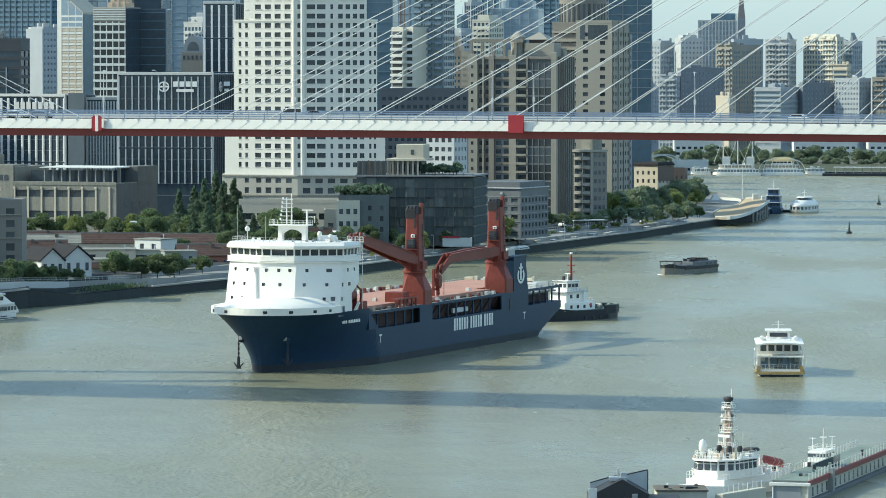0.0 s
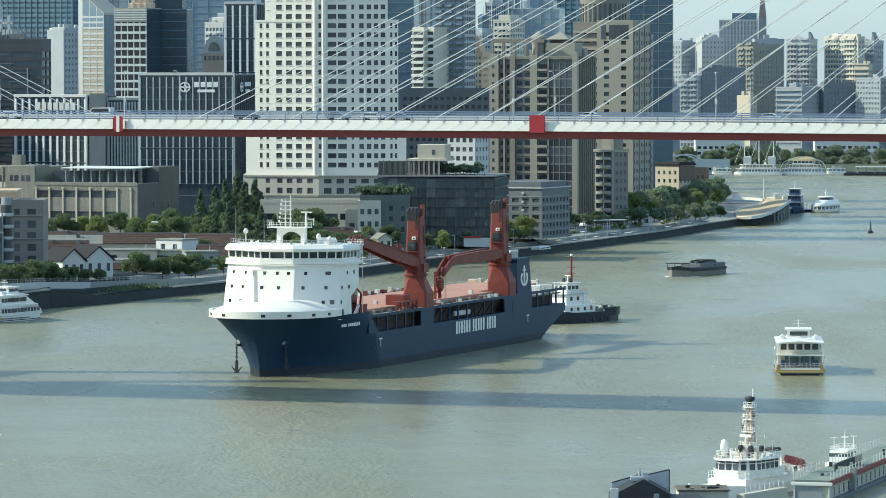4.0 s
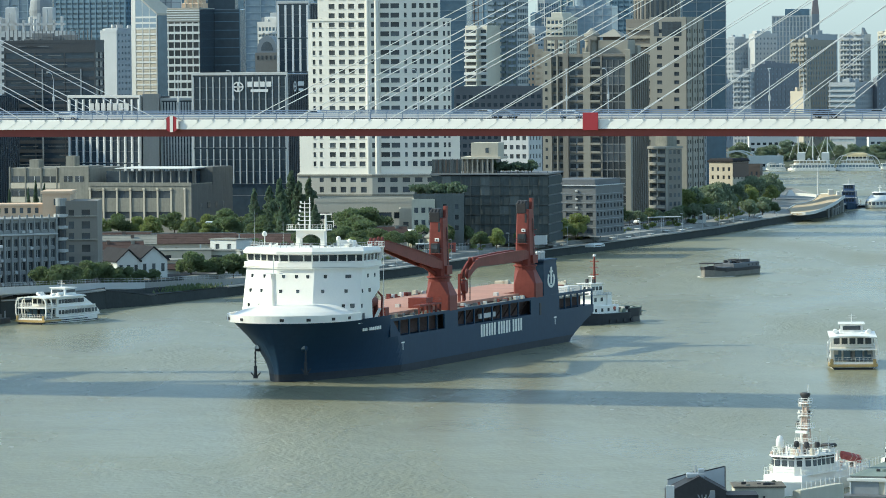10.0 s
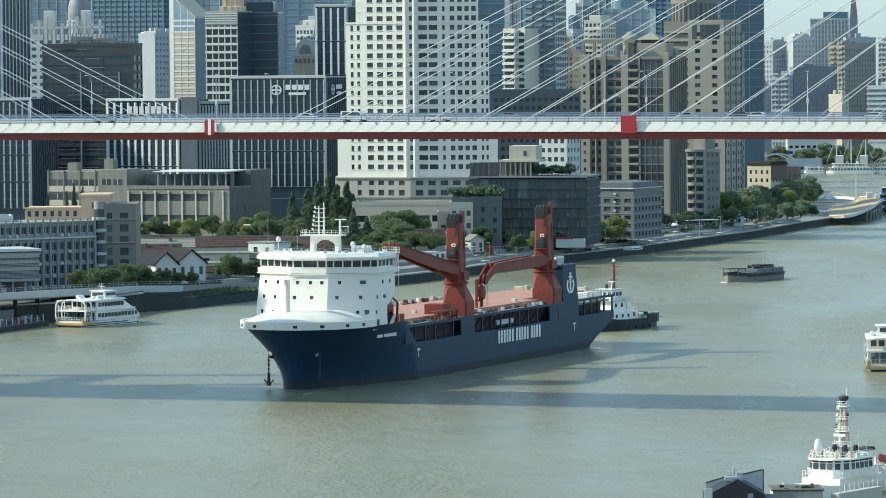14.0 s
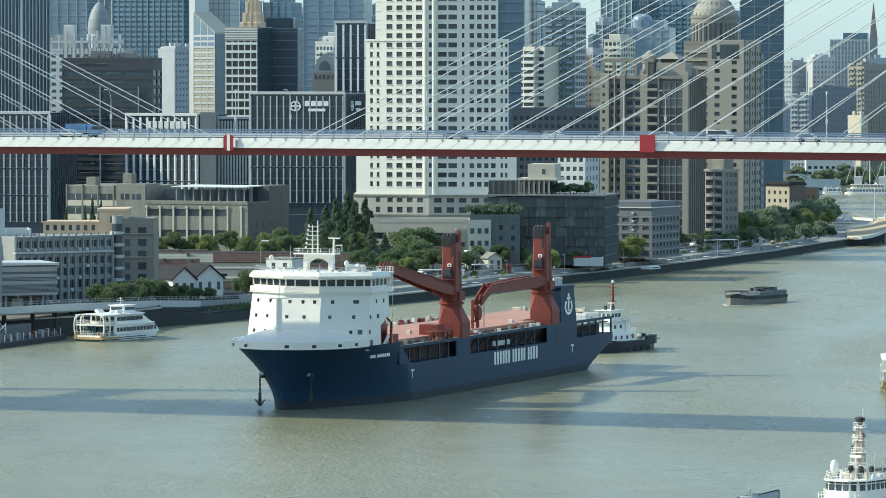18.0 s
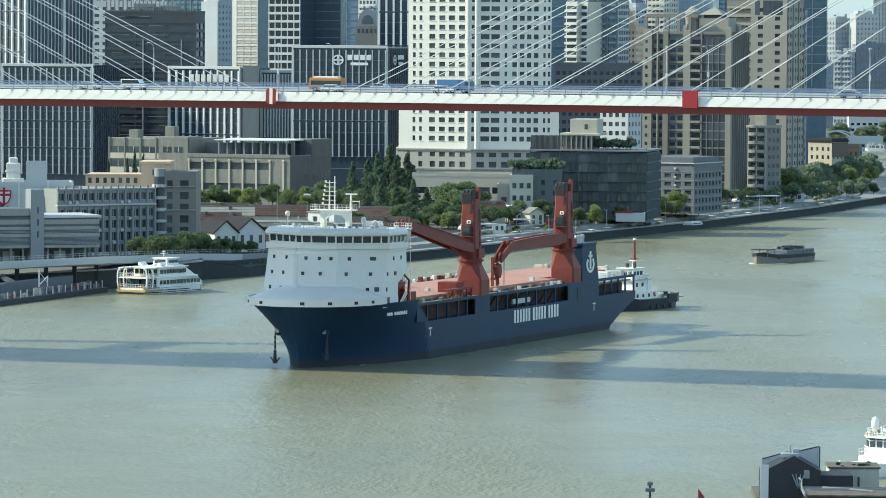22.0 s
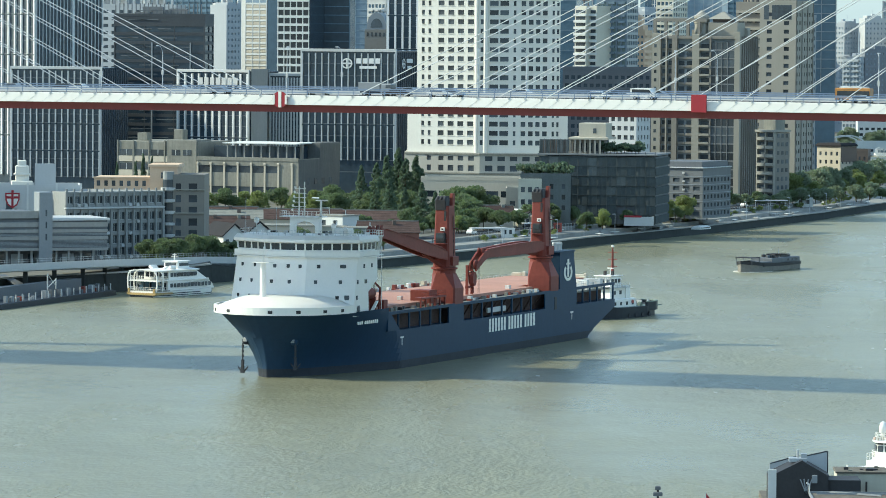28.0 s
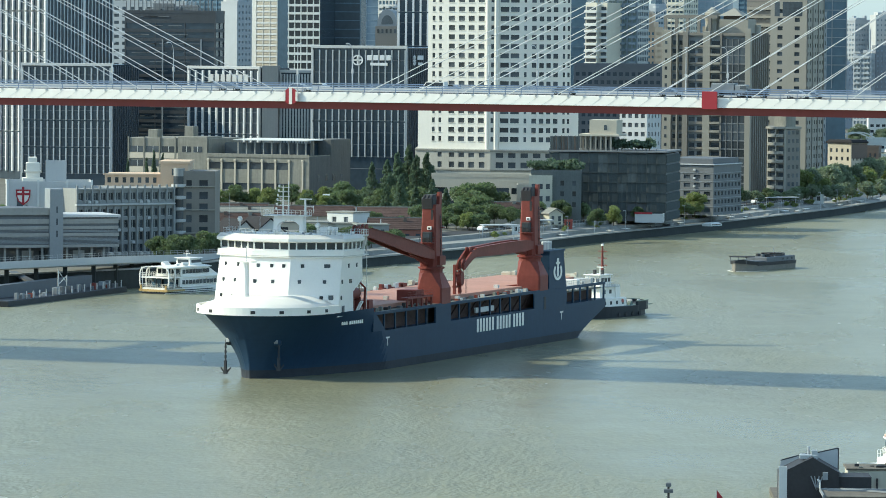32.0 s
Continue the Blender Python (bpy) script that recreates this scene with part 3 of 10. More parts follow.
for k in range(-3, 5):
    bridge_lamp(-51.5 + 36.9 * k, 1.6, 1)
    bridge_lamp(-16.5 + 36.7 * k, DECK_W - 1.6, -1)


# ---- the heavy-lift ship: x ahead, y to port, z up from the water ----
def hull_half(a, z):
    """Half breadth of the hull."""
    k = min(1.0, max(0.0, z / 12.0)) ** 1.9
    stem = 72.0 + 5.8 * k
    low = 12.8 * max(0.0, min(1.0, (stem - a) / 34.0)) ** 0.62
    e = (a - 58.0) / (stem - 58.0)
    high = 12.95 if e <= 0 else 12.95 * math.sqrt(max(0.0, 1 - e ** 2.4))
    b = low * (1 - k) + high * k if a > 38 else 12.8
    if a < -70:
        b *= 1 - 0.02 * ((-70 - a) / 15.0) ** 2
    return max(b, 0.12)


def hull_end(z):
    return -85.0 + 19.0 * max(0.0, 1 - max(0.0, z) / 5.5) ** 0.8


def hull_grid(zs, a0=None, a1=None, n=44):
    """Rows of the hull's shell from aft to the stem, port and starboard."""
    g = G()
    for sg in (1, -1):
        rings = []
        for z in zs:
            k = min(1.0, max(0.0, z / 12.0)) ** 1.9
            lo, hi = hull_end(z) if a0 is None else a0, (72.0 + 5.8 * k) if a1 is None else a1
            row = []
            for i in range(n + 1):
                u = i / n
                u = u + 0.18 * math.sin(math.pi * u) * u if a1 is None else u
                a = lo + (hi - lo) * min(1.0, u)
                row.append((a, sg * hull_half(a, z), z))
            rings.append(row if sg < 0 else row[::-1])
        g.loft(rings, cap=False, closed=False)
    if a1 is None:   # the stem plate closes the bow
        tip = [72.0 + 5.8 * min(1.0, max(0.0, z / 12.0)) ** 1.9 for z in zs]
        for i in range(len(zs) - 1):
            b0, b1 = hull_half(tip[i], zs[i]) + 0.01, hull_half(tip[i + 1], zs[i + 1]) + 0.01
            g.face((tip[i], -b0, zs[i]), (tip[i], b0, zs[i]), (tip[i + 1], b1, zs[i + 1]), (tip[i + 1], -b1, zs[i + 1]))
    return g


def heavy_lift_ship():
    ob = thing("heavy_lift_ship", Matrix.Identity(4), "dark blue heavy-lift cargo ship with a white bridge and red cranes", "ship")
    hull = hull_grid([-1.0, 0.9, 2, 3, 4, 5, 5.8, 6.6, 7.4], n=110)
    z, n = 7.4, 40
    row = [hull_end(z) + (74.0 - hull_end(z)) * i / n for i in range(n + 1)]
    for a, b in zip(row, row[1:]):
        hull.face((a, -hull_half(a, z), z), (b, -hull_half(b, z), z), (b, hull_half(b, z), z), (a, hull_half(a, z), z))
    # transom
    zs = [-1.0, 0.9, 2, 3.5, 5, 6.2, 7.4]
    for za, zb in zip(zs, zs[1:]):
        ea, eb = hull_end(za), hull_end(zb)
        hull.face((ea, hull_half(ea, za), za), (ea, -hull_half(ea, za), za), (eb, -hull_half(eb, zb), zb), (eb, hull_half(eb, zb), zb))
    h = part("hull", hull, HULL, ob, "dark blue painted hull", smooth=False)
    part("boot_top", hull_grid([-1.0, 0.0, 0.7, 1.5], n=110), HULL_LOW, ob, "dull dark band at the waterline").matrix_basis = Matrix.Diagonal((1.0006, 1.004, 1, 1))
    upper = hull_grid([7.4, 8.2, 9.0, 9.8, 10.6, 11.3, 11.9], a0=44.0, n=60)
    upper.face((44, -12.8, 7.4), (44, 12.8, 7.4), (44, 12.8, 11.0), (44, -12.8, 11.0))
    part("bow_shell", upper, HULL, ob, "dark blue flared bow")
    # hull side between the openings, top strip and posts
    for lo, hi in ((4.6, 12.6), (-60.5, -41.5)):
        for sg in (1, -1):
            part("side_shell", G().box(lo, hi, sg * 12.8 - 0.3 * (sg > 0), sg * 12.8 + 0.3 * (sg < 0), 7.4, 11.0), HULL, ob)
    for sg in (1, -1):
        y = sg * 12.62
        part("top_strake", G().box(-84.2, 44, y - 0.17, y + 0.17, 10.5, 11.05), HULL, ob)
        fore = G()
        fore.face((44.0, sg * 12.81, 7.4), (38.0, sg * 12.81, 7.4), (42.5, sg * 12.81, 10.6), (44.0, sg * 12.81, 10.6))
        part("side_shell", fore, HULL, ob)
        for a in [38.5, 33.0, 27.5, 22.0, 17.0] + [0.0 - 5.6 * i for i in range(7)] + [-64.5, -69.0, -73.5, -78.0, -83.5]:
            part("side_post", G().box(a - 0.22, a + 0.22, y - 0.15, y + 0.15, 7.4, 10.5), HULL, ob)
    # Coaming and braces use a very dark red: shade painted into the recess.
    inner = G()
    for sg in (1, -1):
        inner.box(-60, 46, sg * 10.4 - 0.15, sg * 10.4 + 0.15, 7.4, 11.2)
        inner.box(-84, -60, sg * 9.6 - 0.15, sg * 9.6 + 0.15, 7.4, 9.8)
    part("hold_coaming", inner, ROOF_RED, ob, "red hold coaming, coloured dark for the shade behind the side openings")
    for i in range(9):
        a = -40 + i * 5.0
        part("coaming_brace", G().beam((a, 10.5, 7.5), (a, 12.3, 10.4), 0.2, 0.25), ROOF_RED, ob)
    # decks and hatch covers
    part("stern_deck", G().box(-84.5, -60, -11.6, 11.6, 9.6, 9.9), ROOF_GREY, ob)
    for i in range(7):
        a = -42 + i * 12.2
        hc = G().bbox(a, a + 12.17, -10.6, 9.9, 11.05, 11.9, 0.06)
        part("hatch_cover", hc, HATCH, ob, "faded red steel hatch cover")
    for i in range(3):
        a = -83.4 + i * 13.8
        part("hatch_cover", G().bbox(a, a + 13.75, -10.6, 6.2, 9.9, 11.9, 0.06), HATCH, ob, "faded red steel hatch cover")
    rnd = random.Random(5)
    for i in range(26):   # bundled gear along the after edge
        y = rnd.uniform(-11, 6)
        part("lashing_gear", G().bbox(-84.0, -84.0 + rnd.uniform(0.5, 1.6), y, y + rnd.uniform(0.6, 1.8), 9.9, 12.0 + rnd.uniform(0.1, 0.9), 0.2), rnd.choice((WHITE_PAINT, CREAM, PALE, YARD_CREAM, CREAM)), ob)
    for i in range(72):
        a = rnd.uniform(-58, 42)
        w, hh = rnd.uniform(0.5, 2.2), rnd.uniform(0.7, 1.9)
        part("lashing_gear", G().bbox(a, a + w, -12.2, -12.2 + rnd.uniform(0.5, 1.0), 11.0, 11.0 + hh, 0.06), rnd.choice((WHITE_PAINT, CREAM, CRANE, PALE, YARD_CREAM)), ob)
    for i in range(40):
        a = rnd.uniform(-40, 44)
        if not 3 < a < 13:
            part("lashing_gear", G().bbox(a, a + rnd.uniform(0.3, 1.2), 11.0, 11.0 + rnd.uniform(0.4, 1.0), 11.0, 11.0 + rnd.uniform(0.3, 0.9), 0.05), rnd.choice((PALE, ROOF_GREY, CRANE, DARKGREY, SOOT)), ob)
    for a, y, w in ((-33, 7.5, 1.0), (-4, 6.5, 1.1), (16, 3.5, 0.9)):
        part("deck_rack", G().bbox(a, a + w, y, y + 0.9, 11.9, 12.6, 0.05), LIME, ob)
    part("starboard_walkway", G().box(-60, 46, -12.7, -10.6, 10.8, 11.0), ROOF_GREY, ob)
    part("port_walkway", G().box(-40, 46, 10.0, 12.5, 10.8, 11.0), ROOF_GREY, ob)
    part("stowed_panel", G().loft([[(19, y, 12.4), (39, y, 12.0), (39, y, 13.6), (19, y, 15.4)] for y in (-9.5, -8.6)]), CRANE, ob, "red stowed spreader panel")
    part("stowed_panel", G().bbox(20, 37, -8.2, -4.0, 11.9, 13.0, 0.1), CRANE, ob)
    for k in range(6):
        part("panel_stay", G().beam((21 + k * 3.2, -8.0, 11.9), (21 + k * 3.2, -9.0, 13.4), 0.2, 0.2), CRANE, ob)
    part("deck_locker", G().bbox(14.5, 18.5, 7.0, 11.0, 11.0, 14.0, 0.1), CRANE, ob, "red deck locker beside the crane")
    part("work_platform", G().bbox(13.0, 26.0, 10.8, 12.4, 12.6, 12.9, 0.05), CRANE, ob, "red work platform on legs")
    for k in range(6):
        part("platform_leg", G().box(13.2 + k * 2.5, 13.5 + k * 2.5, 12.0, 12.3, 11.0, 12.6), CRANE, ob)
    part("platform_rail", rail_run([(13.2, 12.3, 12.9), (25.8, 12.3, 12.9)], 1.0, 1.2), CRANE, ob)
    part("mooring_winch", G().rod((40, 7.0, 12.2), (40, 9.8, 12.2), 0.9, n=12).bbox(39, 41, 9.8, 10.6, 11.0, 13.2, 0.1).bbox(39, 41, 6.2, 7.0, 11.0, 13.2, 0.1), CRANE, ob)
    # rails aft and gear on the stern
    for i in range(8):
        a = -62 - i * 2.8
        part("stern_gear", G().bbox(a, a + rnd.uniform(0.8, 2.0), rnd.uniform(4, 9), 11.0, 9.9, 9.9 + rnd.uniform(0.8, 2.2), 0.1), rnd.choice((PALE, WHITE_PAINT, ROOF_GREY)), ob)
    part("stern_rail", rail_run([(-60, 12.4, 11.05), (-84, 12.0, 11.05), (-84, -12.0, 11.05), (-60, -12.4, 11.05)], 1.0, 1.5), PALE, ob)
    # funnel casing
    cas = G().loft([[(-50.3, 6.6, 11.0), (-60.4, 6.6, 11.0), (-60.4, 12.72, 11.0), (-50.3, 12.72, 11.0)], [(-50.6, 6.8, 18.9), (-59.0, 6.8, 18.6), (-59.0, 12.6, 18.6), (-50.6, 12.6, 18.9)]])
    fun = part("funnel_casing", cas, HULL, ob, "dark blue funnel casing")
    part("casing_top", G().bbox(-59.4, -50.2, 6.6, 12.8, 18.6, 18.95, 0.05), HULL, fun)
    for x in (-52.4, -54.2, -56.0):
        part("exhaust_pipe", G().turn(x, 10.6, [(0.45, 18.5), (0.45, 20.0 + 0.3 * (x > -54)), (0.55, 20.3), (0.4, 20.7)], 8), PALE, fun)
    em = G().loft([[(-55.2 + 2.5 * math.cos(6.28318 * i / 24), y, 14.4 + 1.8 * math.sin(6.28318 * i / 24)) for i in range(9, 28)] + [(-55.2 + 1.6 * math.cos(6.28318 * i / 24), y, 14.4 + 1.25 * math.sin(6.28318 * i / 24)) for i in range(27, 8, -1)] for y in (12.72, 12.8)])
    em.box(-55.7, -54.7, 12.72, 12.8, 13.4, 17.2).box(-56.4, -54.0, 12.72, 12.8, 16.0, 16.4)
    part("emblem", em, WHITE_PAINT, fun, "white emblem")
    part("stowed_gangway", G().bbox(-19.5, -9.5, 12.15, 12.5, 8.2, 9.2, 0.05), PALE, ob, "pale stowed gangway")
    part("side_door", G().bbox(-48.2, -47.0, 12.8, 12.86, 7.0, 9.6, 0.02), SOOT, ob)
    # plain white letter-sized blocks in place of the company's name
    z0, z1, a = 4.35, 7.0, -9.3
    for n_letters in (6, 5, 4):
        for i in range(n_letters):
            part("name_block", G().box(a - 1.0, a, 12.8, 12.84, z0, z1), WHITE_PAINT, ob)
            a -= 1.66
        a -= 0.95
    for a, n_letters in ((56.6, 3), (53.6, 7)):
        for i in range(n_letters):
            yb = hull_half(a, 9.8)
            part("name_block", G().box(a - 0.62, a, yb - 0.1, yb + 0.08, 9.3, 10.35), WHITE_PAINT, ob)
            a -= 0.8
    for a in (37.0, -57.5):
        part("tug_mark", G().box(a - 0.9, a + 0.9, 12.8, 12.84, 5.8, 6.1).box(a - 0.14, a + 0.14, 12.8, 12.84, 4.4, 5.8), WHITE_PAINT, ob)
    forecastle(ob)
    bridge_house(ob)
    crane(ob, 7.4, 9.7, 10.0, 1.0)
    crane(ob, -46.8, 9.7, -0.8, -1.0)
    return ob


def rail_run(pts, h, step):
    """Posts and two rails along a line of points."""
    g = G()
    for p, q in zip(pts, pts[1:]):
        p, q = Vector(p), Vector(q)
        n = max(1, int((q - p).length / step))
        for i in range(n + 1):
            c = p.lerp(q, i / n)
            g.rod(c, c + Vector((0, 0, h)), 0.045, n=4)
        for z in (h * 0.5, h):
            g.rod(p + Vector((0, 0, z)), q + Vector((0, 0, z)), 0.04, n=4)
    return g


def forecastle(ob):
    outer = []
    for i in range(33):
        ang = (-1 + 2 * i / 32) * math.pi / 2
        outer.append((60.4 + 17.9 * math.cos(ang) ** 0.8, 13.2 * math.sin(ang) - 0.1))
    g = G().loft([[(x, y, z) for x, y in outer] + [(x - 0.5 if abs(y) < 12 else x, y * 0.965, z) for x, y in outer[::-1]] for z in (11.85, 13.3)])
    b = part("bow_bulwark", g, WHITE_PAINT, ob, "white bow bulwark with square ports")
    for i in (4, 7, 11, 18, 22, 26, 29):
        (x0, y0), (x1, y1) = outer[i], outer[i + 1]
        c, a = Vector(((x0 + x1) / 2, (y0 + y1) / 2, 12.5)), math.atan2(y1 - y0, x1 - x0)
        part("mooring_port", G().box(-0.42, 0.42, -0.05, 0.05, -0.28, 0.28), SOOT, b, at=Matrix.Translation(c + Vector((0.02, 0.02 * (1 if y0 > 0 else -1), 0))) @ Matrix.Rotation(a, 4, "Z"))
    part("foredeck", G().loft([[(60.4 + (x - 60.4) * k, y * k, z) for x, y in outer] for k, z in ((0.97, 12.3), (0.955, 12.95), (0.8, 13.9), (0.62, 14.7), (0.5, 15.0))]), WHITE_PAINT, ob, "white cambered foredeck", smooth=True)
    fm = G().turn(69.5, -2.0, [(1.1, 12.5), (0.75, 13.2), (0.62, 14.4), (0.55, 21.0), (0.6, 21.2)], 14)
    m = part("foremast", fm, WHITE_PAINT, ob, "white tubular foremast")
    part("foremast_platform", G().bbox(68.4, 70.6, -3.7, -0.3, 21.2, 21.35, 0.05), WHITE_PAINT, m)
    part("foremast_yard", G().beam((69.5, -3.8, 21.9), (69.5, -0.2, 21.9), 0.12, 0.12), WHITE_PAINT, m)
    part("foremast_pole", G().rod((69.5, -2.0, 21.3), (69.5, -2.0, 24.2), 0.13, 0.07, 8), WHITE_PAINT, m)
    # anchors and hawse pipes
    for sg, low in ((-1, 1.3), (1, 2.2)):
        yb = sg * (hull_half(70.3, 6.5) + 0.1) * (1.0 if sg < 0 else 0.95)
        part("hawse_pipe", G().turn(70.3, yb, [(0.25, 5.9), (0.6, 6.1), (0.78, 6.5), (0.75, 6.9), (0.45, 7.3), (0.1, 7.5)], 16), HULL_LOW if sg < 0 else HULL, ob, "round hawse bolster", smooth=True)
        # Starboard lip paler than port: the sun on it is put into colour.
        part("hawse_face", G().bbox(70.5, 71.1, yb - 0.35, yb + 0.35, 6.5, 7.3, 0.2), PALE if sg < 0 else GREY, ob, "steel hawse lip, coloured paler on its sunny starboard side")
        yy = yb + (-0.5 if sg < 0 else 0.5)
        m = SOOT if sg < 0 else HULL_LOW
        chain = G()
        for k in range(9):
            z = low + 0.9 + k * (5.1 - low) / 8.5
            chain.box(70.66, 70.9, yy - (0.17 if k % 2 else 0.08), yy + (0.17 if k % 2 else 0.08), z, z + 0.5)
        part("anchor_chain", chain, m, ob, "hanging anchor chain")
        part("anchor", G().loft([[(70.6, yy - w, low + z), (71.0, yy - w, low + z), (71.0, yy + w, low + z), (70.6, yy + w, low + z)] for w, z in ((0.45, -0.7), (0.3, -0.2), (0.2, 1.4), (0.28, 1.5), (0.28, 1.7))])
             .loft([[(70.7 + x, yy + s, low + z) for x, s, z in ((-0.2, 0.2, -0.6), (0.2, 0.2, -0.6), (0.15, 0.95, 0.25), (-0.15, 0.95, 0.25))], [(70.7 + x, yy + s, low + z) for x, s, z in ((-0.2, 0.2, -0.3), (0.2, 0.2, -0.3), (0.08, 1.0, 0.6), (-0.08, 1.0, 0.6))]])
             .loft([[(70.7 + x, yy - s, low + z) for x, s, z in ((-0.2, 0.2, -0.6), (0.2, 0.2, -0.6), (0.15, 0.95, 0.25), (-0.15, 0.95, 0.25))], [(70.7 + x, yy - s, low + z) for x, s, z in ((-0.2, 0.2, -0.3), (0.2, 0.2, -0.3), (0.08, 1.0, 0.6), (-0.08, 1.0, 0.6))]]), m, ob, "two-fluked anchor hanging at the waterline")


def bridge_house(ob):
    """The white accommodation block with the wheelhouse, in facets that follow the bow."""
    def plan(x, c, k, y, back):
        return [(back, -y - 0.3), (k, -y - 0.3), (x, -c - 0.2), (x, c - 0.2), (k, y - 0.3), (back, y - 0.3)]

    def lower(z):
        u = (z - 11.0) / 10.9
        return plan(64.8 - 2.5 * u, 4.3 - 0.3 * u, 60.2 - 2.7 * u, 12.65 - 0.25 * u, 52.6 if z < 15.5 else 48.0)
    part("accommodation_block", G().loft([[(x, y, z) for x, y in lower(z)] for z in (11.0, 15.4)] + [[(x, y, 17.6) for x, y in plan(64.8 - 1.51, 4.12, 58.57, 12.5, 48.0)]] + [[(x, y, 21.9) for x, y in lower(21.9)]]),
         WHITE_PAINT, ob, "white faceted accommodation block")
    part("bridge_wing_deck", G().prism(plan(62.9, 3.8, 57.9, 12.95, 47.8), 21.9, 22.1), WHITE_PAINT, ob)
    part("bridge_bulwark", G().loft([[(x, y, z) for x, y in plan(62.7, 3.7, 57.7, 12.85, 48.0)] for z in (22.15, 23.1)]), WHITE_PAINT, ob)
    wh = plan(62.1, 3.5, 57.0, 12.4, 49.0)
    part("wheelhouse_base", G().loft([[(x, y, 23.05) for x, y in wh], [(x, y, 23.35) for x, y in wh]]), WHITE_PAINT, ob)
    part("wheelhouse_glass", G().loft([[(x - 0.12, y * 0.99, 23.35) for x, y in wh], [(x + 0.1, y * 0.995, 24.6) for x, y in wh]]), GLASS, ob, "dark wheelhouse windows")
    mull = G().box(-0.13, 0.13, -0.12, 0.14, 0, 1.25).mesh("window_mullion", WHITE_PAINT)
    for ((x0, y0), (x1, y1)), us in zip(zip(wh, wh[1:]), ((0, 0.3, 0.55, 0.8, 1), (0, 0.22, 0.42, 0.62, 0.82, 1), (0, 0.28, 0.74, 1), (0, 0.14, 0.32, 0.5, 0.68, 0.86, 1), (0, 0.25, 0.5, 0.75, 1))):
        for u in us:
            part("window_mullion", mull, WHITE_PAINT, ob, at=Matrix.Translation((x0 + (x1 - x0) * u, y0 + (y1 - y0) * u, 23.35)) @ Matrix.Rotation(math.atan2(y1 - y0, x1 - x0), 4, "Z"))
    r0, r1 = plan(63.0, 3.8, 57.9, 12.95, 48.2), plan(62.3, 3.6, 57.2, 12.5, 49.0)
    part("wheelhouse_roof", G().loft([[(x, y, 24.6) for x, y in plan(62.5, 3.6, 57.4, 12.6, 48.6)], [(x, y, 24.8) for x, y in r0], [(x, y, 25.3) for x, y in r0], [(x, y, 26.0) for x, y in r1]]), WHITE_PAINT, ob, "white overhanging wheelhouse roof")
    part("roof_rail", rail_run([(50, -12.4, 26.0), (56.8, -12.4, 26.0), (61.8, -3.6, 26.0), (61.8, 3.2, 26.0), (56.8, 11.9, 26.0), (50, 11.9, 26.0)], 0.95, 1.3), PALE, ob)
    # small windows in three rows
    def pane(w, h):
        return G().box(-w - 0.08, w + 0.08, -0.05, 0.03, -h - 0.08, h + 0.08).box(-w, w, -0.09, -0.045, -h, h).mesh("cabin_window", GLASS)
    win, wide, tall = pane(0.24, 0.3), pane(0.5, 0.3), pane(0.38, 0.4)
    for z, us in ((20.3, ((0, (0.25, 0.62)), (1, (0.22, 0.62)), (2, (0.2, 0.54, 0.84)), (3, (0.24, 0.72)), (4, (0.34, 0.72)))),
                  (17.4, ((0, (0.2, 0.5)), (1, (0.21, 0.57)), (2, (0.16, 0.6)), (3, (0.2, 0.69)), (4, (0.08, 0.45)))),
                  (14.5, ((0, (0.3, 0.7)), (1, (0.2, 0.55, 0.93)), (2, (0.12, 0.54, 0.76)), (3, (0.17, 0.65, 0.84)), (4, (0.15,))))):
        fr = lower(z)
        for e, vals in us:
            (x0, y0), (x1, y1) = fr[e], fr[e + 1]
            for u in vals:
                mesh = wide if (e == 3 and z > 20 and u > 0.5) or (e == 4 and 17 < z < 18 and u > 0.3) else tall if (e == 3 and z < 15 and u > 0.8) else win
                part("cabin_window", mesh, GLASS, ob, at=Matrix.Translation((x0 + (x1 - x0) * u, y0 + (y1 - y0) * u, z)) @ Matrix.Rotation(math.atan2(y1 - y0, x1 - x0), 4, "Z"))
    for y in (11.4, 12.45):
        part("side_door", G().box(57.2 - (y < 12), 58.2 - (y < 12), y - 0.02, y + 0.03, 11.2, 13.0), DARKGREY, ob)
    # main mast: portal with an arched opening, platform, and two poles with crosstrees
    arch = [(-2.2 + 4.4 * i / 10, 28.4 - 0.9 * abs(2 * i / 10 - 1) ** 2.5) for i in range(11)]
    legs = G().loft([[(x, y - 0.5, z) for y, z in arch + [(2.2, 26.0), (3.1, 26.0), (3.0, 29.2), (-3.0, 29.2), (-3.1, 26.0), (-2.2, 26.0)]] for x in (52.3, 53.7)])
    mast = part("mast_portal", legs, WHITE_PAINT, ob, "white mast portal with an arched opening")
    part("mast_platform", G().bbox(51.6, 54.8, -5.2, 3.4, 29.2, 29.4, 0.05), WHITE_PAINT, mast)
    part("mast_rail", rail_run([(51.7, -5.1, 29.4), (54.7, -5.1, 29.4), (54.7, 3.3, 29.4), (51.7, 3.3, 29.4)], 0.95, 0.9), WHITE_PAINT, mast)
    for y, h in ((-1.9, 35.0), (-0.8, 35.8)):
        part("mast_pole", G().rod((53, y, 29.4), (53, y, h), 0.17, 0.11, 8), WHITE_PAINT, mast)
    for i in range(6):
        part("crosstree", G().beam((53, -3.4 + 0.12 * i, 30.3 + i * 0.85), (53, -0.5, 30.3 + i * 0.85), 0.13, 0.13), WHITE_PAINT, mast)
        part("navigation_lamp", G().bbox(52.85, 53.15, -3.45 + 0.12 * i, -3.15 + 0.12 * i, 30.36 + i * 0.85, 30.75 + i * 0.85, 0.05), WHITE_PAINT, mast)
